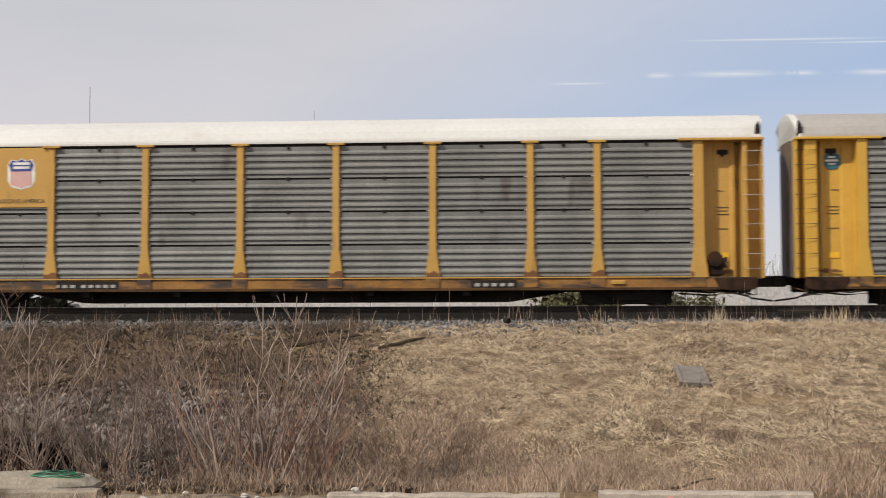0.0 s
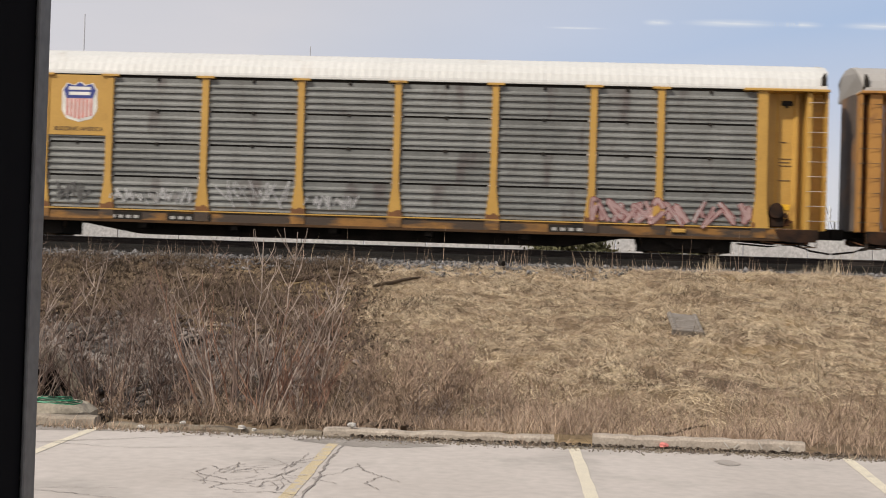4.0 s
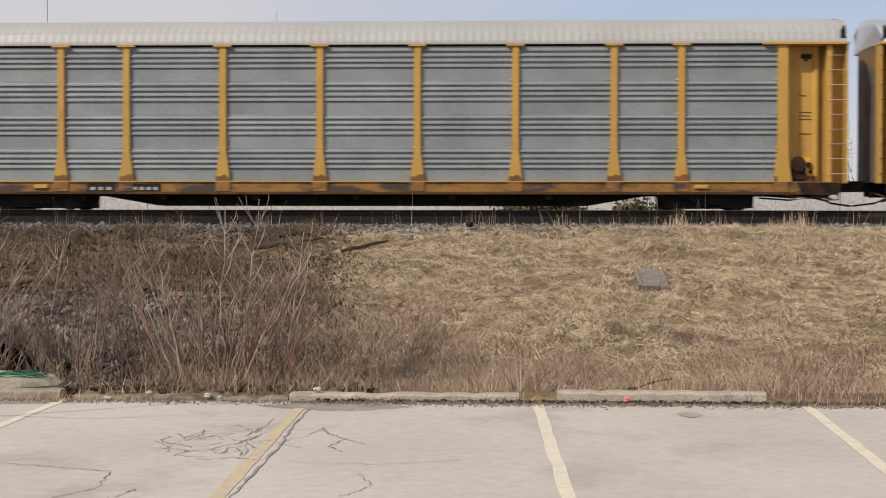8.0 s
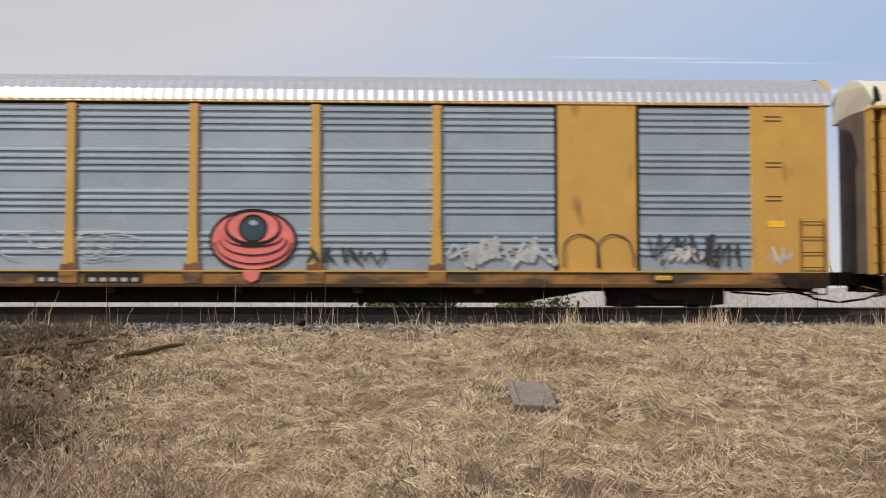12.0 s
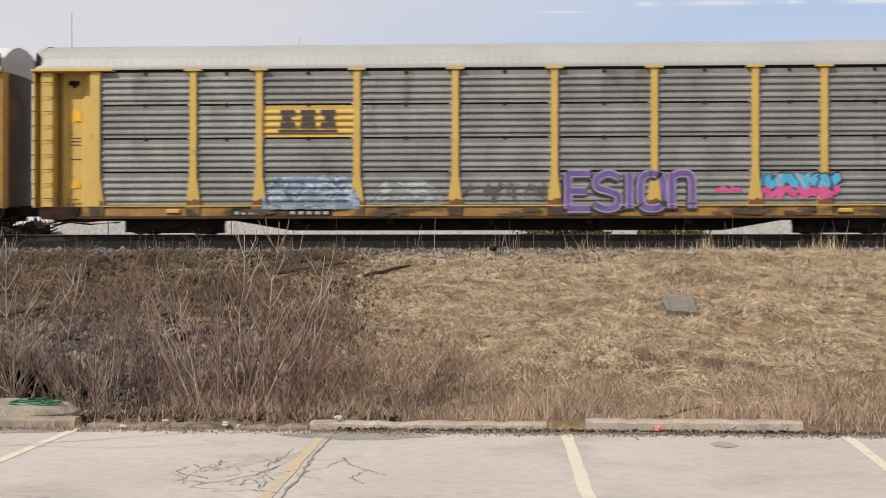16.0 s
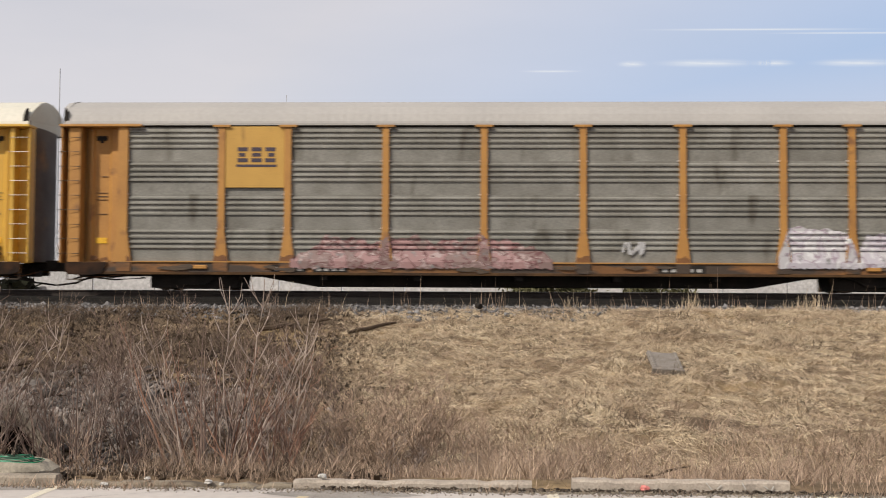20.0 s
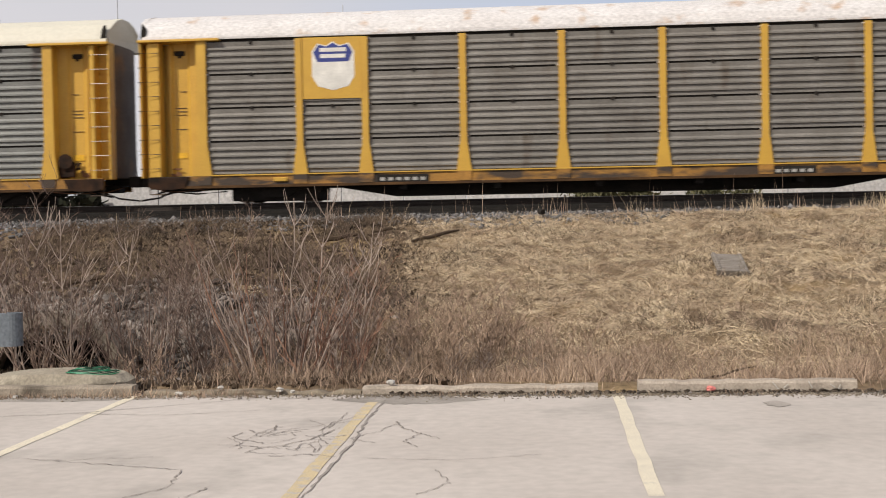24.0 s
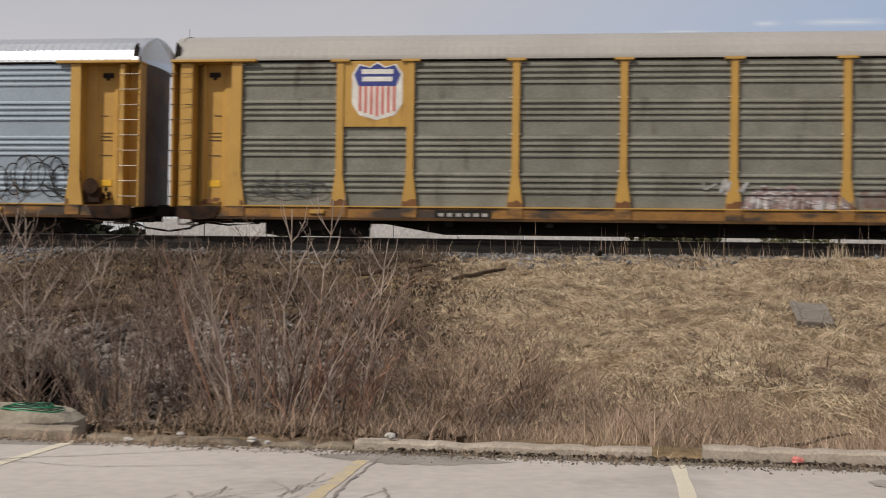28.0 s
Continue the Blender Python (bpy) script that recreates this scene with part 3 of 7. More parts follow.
def pylon(x, y, h, label):
    top = empty("transmission_tower", pose(x, y, 1.2))
    part("lattice", lattice(bmesh.new(), 0, 0, 0, h, 2.4, 0.45, 0.11, 11), M_hazed, top)
    for z, w in ((h * 0.66, 4.6), (h * 0.82, 5.4), (h * 0.97, 4.2)):
        bm = bmesh.new()
        for s in (-1, 1):
            tube(bm, [(0, 0, z + 0.9), (s * w, 0, z), (0, 0, z - 0.2)], 0.1, 4, False)
        part("cross_arm", bm, M_hazed, top)
    for s in (-1, 1):
        part("earth_peak", tube(bmesh.new(), [(0, 0, h), (s * 2.6, 0, h + 1.6)], 0.09, 4), M_hazed, top)
    return tagged(top, label, "pylon", group="towers beyond the tracks")


pylon(-3.7, 250, 28.0, "grey lattice transmission tower in the hazy distance")
pylon(-44, 330, 32, "far grey lattice transmission tower, pale with haze")
pylon(46, 300, 30, "far grey lattice transmission tower behind the train")

# switchyard: pale steel portals, bus poles and insulators
M_subdark = mat("weathered_steel", (0.17, 0.18, 0.19), 0.7, scale=1.0)
rs = random.Random(11)


def insulator(x, z, material, yard):
    bm = bmesh.new()
    for q in range(5):
        disc_r = 0.15 if q % 2 else 0.08
        prism(bm, [(x + disc_r * math.cos(a), disc_r * math.sin(a)) for a in (2 * math.pi * j / 8 for j in range(8))], "z", z + q * 0.26, z + 0.24 + q * 0.26)
    part("insulator", bm, material, yard)


for i in range(48):
    x = -60 + 2.5 * i + rs.uniform(-0.8, 0.8)
    y = 150 + rs.uniform(-12, 16)
    h = rs.uniform(7.5, 12.5)
    yard = empty("switchyard_frame", pose(x, y, 1.3))
    for s in (-1.3, 1.3):
        part("post", boxes((s - 0.075, s + 0.075, -0.08, 0.08, 0, h), bevel=0.02), M_sub, yard)
    part("crossbeam", boxes((-1.9, 1.9, -0.08, 0.08, h * 0.72, h * 0.72 + 0.16), bevel=0.02), M_sub, yard)
    part("brace", tube(bmesh.new(), [(-1.3, 0, h * 0.2), (0, 0, h * 0.7), (1.3, 0, h * 0.2)], 0.06, 5), M_subdark if i % 2 else M_sub, yard)
    for s in (-0.9, 0, 0.9):
        insulator(s, h * 0.72 + 0.16, M_sub, yard)
    tagged(yard, "pale galvanised steel switchyard frame with insulators", "switchgear", group="frames of the substation")
for i in range(72):
    x, y, h = -50 + 1.5 * i + rs.uniform(-0.7, 0.7), 112 + rs.uniform(-9, 9), rs.uniform(3.6, 7.2)
    yard = empty("bus_support", pose(x, y, 1.3))
    for s in (-0.5, 0.5):
        part("post", boxes((s - 0.045, s + 0.045, -0.05, 0.05, 0, h)), M_subdark if i % 3 == 0 else M_sub, yard)
    part("crossbeam", boxes((-0.9, 0.9, -0.06, 0.06, h * 0.6, h * 0.6 + 0.1)), M_sub, yard)
    part("top_beam", boxes((-0.9, 0.9, -0.06, 0.06, h, h + 0.1)), M_sub, yard)
    part("jumper", tube(bmesh.new(), [(-0.8, 0, h + 0.1), (-0.3, 0, h + rs.uniform(0.6, 1.6)), (0.8, 0, h * 0.62)], 0.035, 4), M_subdark, yard)
    insulator(rs.uniform(-0.4, 0.4), h + 0.1, M_sub, yard)
    tagged(yard, "pale steel bus support of the substation", "switchgear", group="supports of the substation")
for x, h in ((2.0, 17.0), (2.85, 17.8), (-9.5, 16.0), (11.0, 17.2)):
    mast = part("lightning_mast", tube(bmesh.new(), [(0, 0, 0), (0, 0, h * 0.6), (0, 0, h)], [0.10, 0.08, 0.03], 8), M_hazed, None, "", pose(x, 140, 1.3))
    tagged(mast, "tall thin grey lightning mast of the substation", "mast", group="masts of the substation")
for i in range(60):
    x = -55 + 1.9 * i + rs.uniform(-1.5, 1.5)
    h = rs.uniform(9, 14)
    pole = part("bus_pole", tube(bmesh.new(), [(0, 0, 0), (0, 0, h)], [0.08, 0.05], 8), M_hazed if i % 2 else M_sub, None, "", pose(x, 136 + rs.uniform(-5, 5), 1.3))
    tagged(pole, "slender pale steel pole of the substation", "pole", group="poles of the substation")

for x, y, z, h, r in ((-103.3, 300, 1.2, 57.2, 0.20), (-49.7, 300, 1.2, 50.8, 0.14), (-132, 300, 1.2, 50.0, 0.14), (19.5, 120, 1.3, 17.5, 0.09), (-13.5, 120, 1.3, 17.0, 0.09)):
    mast = part("radio_mast", tube(bmesh.new(), [(0, 0, 0), (0, 0, h * 0.6), (0, 0, h)], [r * 1.3, r, r * 0.7], 8), M_hazed, None, "", pose(x, y, z))
    tagged(mast, "thin dark mast far beyond the train", "mast", group="masts on the horizon")

# dark evergreen hedge where the wall ends
rh = np.random.RandomState(91)
n = 26000
hx, hz = rh.uniform(-62, -22.2, n), rh.uniform(0, 1, n) ** 0.8
hc = np.stack([hx, 61.0 + rh.normal(0, 0.7, n), 1.2 + hz * (2.3 + 0.5 * np.sin(hx * 0.9) + 0.3 * np.sin(hx * 2.7))], -1)
hu, hv = rh.normal(0, 0.17, (n, 3)), rh.normal(0, 0.17, (n, 3))
hedge = new("hedge", fast_mesh("hedge", np.stack([hc - hu, hc - hv, hc + hu, hc + hv], 1).reshape(-1, 3), np.arange(4 * n).reshape(-1, 4), mat("hedge_leaf", (0.030, 0.033, 0.020), 0.9, col2=(0.018, 0.017, 0.012), scale=1.5, island=0.5)))
tagged(hedge, "dark dense hedge beyond the tracks beside the wall", "hedge", kind="stuff")

# scrubby bushes between the wall and the tracks
for i, (x, y, r) in enumerate(((1.3, 49, 1.2), (2.8, 49.5, 0.95), (5.5, 50, 0.9), (6.9, 50.5, 0.85))):
    rb = np.random.RandomState(60 + i)
    n = 5200
    c = rb.normal(0, 0.33, (n, 3)) * (r * 1.2, r, r * 1.35)
    c[:, 2] = np.abs(c[:, 2]) * 1.3
    u, v = rb.normal(0, 0.05, (n, 3)), rb.normal(0, 0.05, (n, 3))
    bush = empty("bush", pose(x, y, float(ground_z(x, y)) - 0.05))
    part("crown", fast_mesh("crown", np.stack([c - u, c - v, c + u, c + v], 1).reshape(-1, 3), np.arange(4 * n).reshape(-1, 4), M_bush), M_bush, bush)
    part("trunk", tube(bmesh.new(), [(0, 0, -0.1), (0.03, 0, r * 0.5), (0, 0.03, r)], [0.05, 0.035, 0.01], 5), M_bark, bush)
    tagged(bush, "scrubby olive-brown bush beyond the tracks", "bush", group="bushes beyond the tracks")

# ---- thin glowing streaks, far off, in place of reflections in the window ----
cl = bpy.data.materials.new("streak_glow")
cl.use_nodes = True
cn = cl.node_tree
b = cn.nodes["Principled BSDF"]
out = cn.nodes["Material Output"]
tr, em, mx = cn.nodes.new("ShaderNodeBsdfTransparent"), cn.nodes.new("ShaderNodeEmission"), cn.nodes.new("ShaderNodeMixShader")
tc, grad, nz, mul = cn.nodes.new("ShaderNodeTexCoord"), cn.nodes.new("ShaderNodeTexGradient"), cn.nodes.new("ShaderNodeTexNoise"), cn.nodes.new("ShaderNodeMath")
mp = cn.nodes.new("ShaderNodeMapping")
mp.inputs["Location"].default_value, mp.inputs["Scale"].default_value = (-1, -1, -1), (2, 2, 2)
cn.links.new(tc.outputs["Generated"], mp.inputs["Vector"])
grad.gradient_type = "QUADRATIC_SPHERE"
cn.links.new(mp.outputs[0], grad.inputs["Vector"])
mul.operation = "MULTIPLY"
nz.inputs["Scale"].default_value = 3.0
cn.links.new(tc.outputs["Generated"], nz.inputs["Vector"])
cn.links.new(grad.outputs["Fac"], mul.inputs[0])
cn.links.new(nz.outputs["Fac"], mul.inputs[1])
mul2 = cn.nodes.new("ShaderNodeMath")
mul2.operation, mul2.use_clamp = "MULTIPLY", True
mul2.inputs[1].default_value = 2.6
cn.links.new(mul.outputs[0], mul2.inputs[0])
em.inputs["Color"].default_value, em.inputs["Strength"].default_value = (0.93, 0.96, 1.0, 1), 0.86
cn.links.new(mul2.outputs[0], mx.inputs["Fac"])
cn.links.new(tr.outputs[0], mx.inputs[1])
cn.links.new(em.outputs[0], mx.inputs[2])
cn.links.new(mx.outputs[0], out.inputs["Surface"])
for x, z, w, h in ((318, 384, 98, 8.5), (203, 383, 30, 7), (418, 384, 42, 7), (545, 384, 88, 8), (690, 386, 80, 9), (400, 436, 230, 3), (560, 430, 200, 2.4), (80, 372, 60, 3)):
    bm = bmesh.new()
    n = 40
    up = [bm.verts.new((w * (2 * k / n - 1), 0, h)) for k in range(n + 1)]
    dn = [bm.verts.new((w * (2 * k / n - 1), 0, -h)) for k in range(n + 1)]
    for k in range(n):
        bm.faces.new((dn[k], dn[k + 1], up[k + 1], up[k]))
    streak = part("cloud_streak", bm, cl, None, "", pose(x, 2000, z))
    streak.visible_shadow = False
    tagged(streak, "thin white glowing streak for a window reflection, against a pale blue sky", "cloud", group="cloud streaks", kind="structure")

# ---- vegetation ----
def blades(name, n, xr, yr, height, width, lean, material, label, category, seed, keep=None, sway=0.0, stiff=0.35):
    """Blades of grass or stalks in one mesh: ribbons in two pieces, bent over by lean."""
    r = np.random.RandomState(seed)
    x, y = r.uniform(*xr, n), r.uniform(*yr, n)
    if keep is not None:
        ok = r.uniform(0, 1, n) < keep(x, y)
        x, y = x[ok], y[ok]
    n = len(x)
    z = np.where(y < 14.45, 0.0, ground_z(x, y) - 0.02)
    h = height * np.exp(r.normal(0, 0.3, n)) * (0.75 + 0.5 * (lumps(x * 1.7 + 9, y * 1.7) > 0))
    a = r.uniform(0, 6.283, n) + sway * np.sin(0.9 * x + 1.3 * y)
    ln = np.clip(lean + r.normal(0, 0.28, n), 0, 1.45)
    dx, dy = np.cos(a), np.sin(a)
    b = r.uniform(-0.9, 0.9, n)
    wx, wy = np.cos(b) * width / 2 * r.uniform(0.6, 1.4, n), np.sin(b) * width / 2
    p0 = np.stack([x, y, z], -1)
    l1 = ln * stiff
    p1 = p0 + np.stack([dx * np.sin(l1), dy * np.sin(l1), np.cos(l1)], -1) * (h * 0.5)[:, None]
    p2 = p1 + np.stack([dx * np.sin(ln), dy * np.sin(ln), np.cos(ln)], -1) * (h * 0.5)[:, None]
    w = np.stack([wx, wy, np.zeros(n)], -1)
    co = np.stack([p0 - w, p0 + w, p1 + w * 0.8, p1 - w * 0.8, p2 + w * 0.15, p2 - w * 0.15], 1).reshape(-1, 3)
    k = 6 * np.arange(n)[:, None]
    q = np.stack([k + [0, 1, 2, 3], k + [3, 2, 4, 5]], 1).reshape(-1, 4)
    return tagged(new(name, fast_mesh(name, co, q, material)), label, category, kind="stuff")


def brushy(x, y):
    """How far the shrubs' ground reaches: 1 among them on the left, 0 on the open bank."""
    return smoothstep(-1.3, -3.0, x + 0.12 * (y - 18)) * smoothstep(34, 31, y)


def stony(x, y):
    """Where broken rock lies bare: 1 in the middle of the pile."""
    return 0.8 * np.exp(-((x + 5.9) / 1.4) ** 2 - ((y - 19.9) / 1.8) ** 2)


def straw_keep(x, y):
    patch = 0.55 + 0.55 * np.tanh(3 * lumps(x * 0.9, y * 1.1))
    return np.clip((0.35 + patch) * (1 - 0.93 * brushy(x, y)) * (0.6 + 0.4 * smoothstep(17, 21, y)), 0.03, 1) * (1 - smoothstep(30.5 + 2.4 * smoothstep(0, 4, x), 31.9 + 2.4 * smoothstep(0, 4, x), y) * 0.93)


def clumps(name, n, per, xr, yr, length, width, material, label, category, seed, keep):
    """Matted tufts: blades that spread from each tuft's heart and mostly lie over one way."""
    r = np.random.RandomState(seed)
    cx, cy = r.uniform(*xr, n), r.uniform(*yr, n)
    ok = r.uniform(0, 1, n) < keep(cx, cy)
    cx, cy = cx[ok], cy[ok]
    n = len(cx)
    way = np.where(r.uniform(0, 1, n) < 0.5, 0.0, 3.14) + r.normal(0, 0.55, n) - 0.4 + 1.2 * lumps(cx * 1.4, cy * 1.4)
    big = np.exp(r.normal(0, 0.3, n))
    a = np.repeat(way, per) + r.normal(0, 0.75, n * per)
    lg = length * np.repeat(big, per) * r.uniform(0.45, 1.25, n * per)
    rise = np.abs(r.normal(0.12, 0.12, n * per))
    x0, y0 = np.repeat(cx, per) + r.normal(0, 0.05, n * per), np.repeat(cy, per) + r.normal(0, 0.05, n * per)
    p0 = np.stack([x0, y0, ground_z(x0, y0)], -1)
    d = np.stack([np.cos(a), np.sin(a), np.zeros_like(a)], -1)
    p1 = p0 + d * (lg * 0.45)[:, None] + np.stack([0 * a, 0 * a, lg * rise], -1)
    p2 = p0 + d * lg[:, None]
    p2[:, 2] = ground_z(p2[:, 0], p2[:, 1]) + 0.015 + 0.05 * r.uniform(0, 1, len(a))
    b = r.uniform(-1.0, 1.0, len(a))
    w = np.stack([np.cos(b) * width / 2, np.sin(b) * width / 2, 0.3 * width * r.normal(0, 1, len(a))], -1)
    co = np.stack([p0 - w, p0 + w, p1 + w * 0.9, p1 - w * 0.9, p2 + w * 0.3, p2 - w * 0.3], 1).reshape(-1, 3)
    k = 6 * np.arange(len(a))[:, None]
    q = np.stack([k + [0, 1, 2, 3], k + [3, 2, 4, 5]], 1).reshape(-1, 4)
    return tagged(new(name, fast_mesh(name, co, q, material)), label, category, kind="stuff")


clumps("grass_mat", 17500, 21, (-12, 16), (16.8, 33.4), 0.215, 0.0078, M_straw, "matted tufts of straw-coloured dead grass on the bank", "grass", 20, lambda x, y: straw_keep(x, y) ** 0.6 * (1 - 0.93 * brushy(x, y)))
blades("dead_grass", 60000, (-13, 16), (17.2, 34.2), 0.19, 0.008, 1.25, M_straw, "matted straw-coloured dead grass on the bank", "grass", 21, straw_keep, sway=1.5, stiff=0.88)
blades("grass_tufts", 15000, (-13, 16), (21, 32.5), 0.26, 0.008, 0.8, M_straw, "upright dry grass along the crest of the bank", "grass", 22, lambda x, y: np.clip(0.25 + lumps(x * 2, y * 2) * 1.2, 0, 1) * (1 - 0.95 * brushy(x, y)))
blades("kerb_grass", 30000, (-7.5, 14), (14.5, 19.5), 0.23, 0.0065, 0.6, M_stalk, "dry brown grass standing behind the kerb", "grass", 23, lambda x, y: np.clip(0.35 + lumps(x * 2.2, y * 2) * 1.1, 0.05, 1) * (0.35 + 0.65 * smoothstep(-3, 0.5, x)), stiff=0.6)
blades("dry_weeds", 62000, (-4.6, 15), (15.0, 22.5), 0.34, 0.006, 0.95, M_weed, "reddish-brown dry weeds at the foot of the bank", "weeds", 24, lambda x, y: np.clip(0.55 + lumps(x * 1.3 + 4, y * 1.5) * 1.3, 0.05, 1) * (1 - smoothstep(18.5, 22.5, y)) * (1 - 0.45 * smoothstep(-0.5, 2.5, x)), stiff=0.7)
blades("brush_litter", 70000, (-13, -1), (15.2, 32.5), 0.26, 0.008, 1.15, M_litterleaf, "brown dead undergrowth among the shrubs", "weeds", 25, lambda x, y: brushy(x, y) * np.clip(0.7 + lumps(x, y), 0.15, 1) * (1 - 0.9 * stony(x, y)) * (1 - 0.9 * ((np.abs(x + 7.25) < 1.0) & (y < 18.2))), stiff=0.6)


blades("kerb_weeds", 6500, (-9, 6), (13.97, 14.24), 0.085, 0.006, 0.7, M_weed, "small dry weeds in the grit before the kerb", "weeds", 28, lambda x, y: np.clip(lumps(x * 3, y) * 2.2, 0.02 + 0.3 * smoothstep(-2, -4.5, x), 1) * (0.25 + 0.75 * smoothstep(-2, -4.5, x)), stiff=0.7)
blades("track_grass", 5200, (-3, 18), (32.4, 35.4), 0.34, 0.009, 0.35, M_straw, "tufts of pale dry grass along the ballast", "grass", 29, lambda x, y: np.clip(lumps(x * 2.6 + 2, y * 0.6) * 3.0 - 0.25, 0.0, 1) * smoothstep(0.0, 3.0, x), stiff=0.7)
blades("bank_weeds", 36000, (-2.5, 16), (19.5, 32), 0.22, 0.007, 1.05, M_litterleaf, "dark brown weeds in patches over the bank", "weeds", 30, lambda x, y: np.clip(lumps(x * 1.2 + 3, y * 1.4) * 3.0 - 0.05, 0.02, 0.95), stiff=0.75)
blades("track_weeds", 900, (-16, 18), (32.6, 35.0), 0.55, 0.010, 0.15, M_weed, "sparse dry stalks along the ballast", "weeds", 27, lambda x, y: np.clip(0.2 + lumps(x * 2.3, y) * 1.6, 0.02, 1), stiff=0.8)


def shrub_mesh(rnd, height, stems, spread, twig, up=0.14):
    """Bare stems that fork into finer twigs: one mesh a stem."""
    out = []

    def grow(bm, p, d, length, r, depth):
        n = 4 if depth < 2 else 3
        pts, rad = [p.copy()], [r]
        for i in range(n):
            d = (d + Vector((rnd.gauss(0, 0.10), rnd.gauss(0, 0.10), up * 0.22))).normalized()
            p = p + d * (length / n)
            pts.append(p.copy())
            rad.append(max(0.0028, r * (1 - 0.75 * (i + 1) / n)))
        tube(bm, pts, rad, 4 if depth == 0 else 3, False)
        if depth < 3:
            for _ in range((7, 4, 3)[depth] if rnd.random() < twig else 1):
                k = rnd.randint(1, n)
                a = rnd.uniform(0, 6.283)
                side = Vector((math.cos(a), math.sin(a) * 0.8, rnd.uniform(-0.1, 0.9))).normalized()
                q = (d * 0.6 + side * 0.85).normalized()
                grow(bm, pts[k], q, length * rnd.uniform(0.28, 0.55), max(0.0030, rad[k] * 0.70), depth + 1)

    for _ in range(stems):
        a = rnd.uniform(0, 6.283)
        lean = rnd.uniform(0.05, spread)
        base = Vector((rnd.gauss(0, 0.16), rnd.gauss(0, 0.16), -0.05))
        bm = bmesh.new()
        grow(bm, base, Vector((math.cos(a) * lean, math.sin(a) * lean * 0.8, 1)).normalized(), height * rnd.uniform(0.55, 1.0), rnd.uniform(0.008, 0.017), 0)
        out.append(bm_mesh("stem", bm))
    return out


M_pale = mat("pale_bark", (0.43, 0.345, 0.285), 0.8, col2=(0.20, 0.15, 0.12), scale=3)
rnd = random.Random(5)
forms = [(shrub_mesh(rnd, 1.9, 5, 0.7, 0.95), M_bark, "stems"), (shrub_mesh(rnd, 1.6, 5, 0.95, 0.95), M_bark, "stems"), (shrub_mesh(rnd, 1.4, 7, 0.6, 0.8), M_redbark, "stems"),
         (shrub_mesh(rnd, 2.0, 4, 0.5, 0.95), M_bark, "stems"), (shrub_mesh(rnd, 0.75, 13, 1.1, 0.9), M_weed, "stems")]
SHRUBS = [(-5.2, 18.4, 1, 1.15, 200), (-6.5, 21.5, 1, 0.9, 15), (-5.9, 19.4, 0, 0.8, 145), (-6.5, 16.9, 4, 0.9, 77), (-5.3, 16.6, 4, 0.8, 20), (-7.35, 17.9, 3, 1.12, 0), (-6.0, 17.9, 1, 1.0, 80), (-7.0, 17.5, 0, 1.1, 40), (-4.2, 16.5, 4, 0.9, 300), (-4.7, 17.1, 0, 0.9, 120), (-4.9, 17.9, 1, 1.0, 205), (-6.35, 17.4, 0, 0.9, 310), (-5.9, 18.2, 1, 0.9, 30),
          (-4.0, 19.0, 1, 1.1, 33), (-2.6, 16.9, 1, 0.62, 70), (-2.0, 17.2, 4, 1.25, 10), (-1.4, 16.9, 4, 1.1, 140),
          (-8.4, 18.0, 0, 1.1, 220), (-8.9, 19.4, 3, 1.1, 90), (-0.9, 17.4, 4, 1.1, 60), (-2.2, 18.6, 1, 0.66, 180), (-3.0, 19.5, 1, 0.85, 280), 
          (-1.0, 18.6, 4, 1.2, 333), (-0.2, 17.0, 4, 0.9, 12), (-3.7, 22.5, 1, 0.75, 55), (-2.75, 16.2, 2, 0.8, 222), (-2.9, 17.6, 0, 0.75, 190),
          (-3.5, 17.8, 1, 0.85, 265), (-7.9, 20.3, 1, 0.9, 5), (-10.3, 19.0, 0, 1.1, 75), (-1.7, 18.0, 4, 1.3, 240)]
for x, y, k, s, a in SHRUBS:
    me, m, nm = forms[k]
    sh = empty("shrub", pose(x, y, float(ground_z(x, y)), 0, 0, a))
    sh.scale = (s, s, s * 1.05)
    for q, stem in enumerate(me):
        part("stem", stem, m if q % 5 else M_pale, sh)
    tagged(sh, ("bare grey-brown shrub with many forked twigs", "bare spreading shrub with dense grey twigs", "bare shrub with reddish upright stems", "tall slender leafless shrub with few stems", "low tangled brown brush")[k], "shrub", group="shrubs behind the kerb")

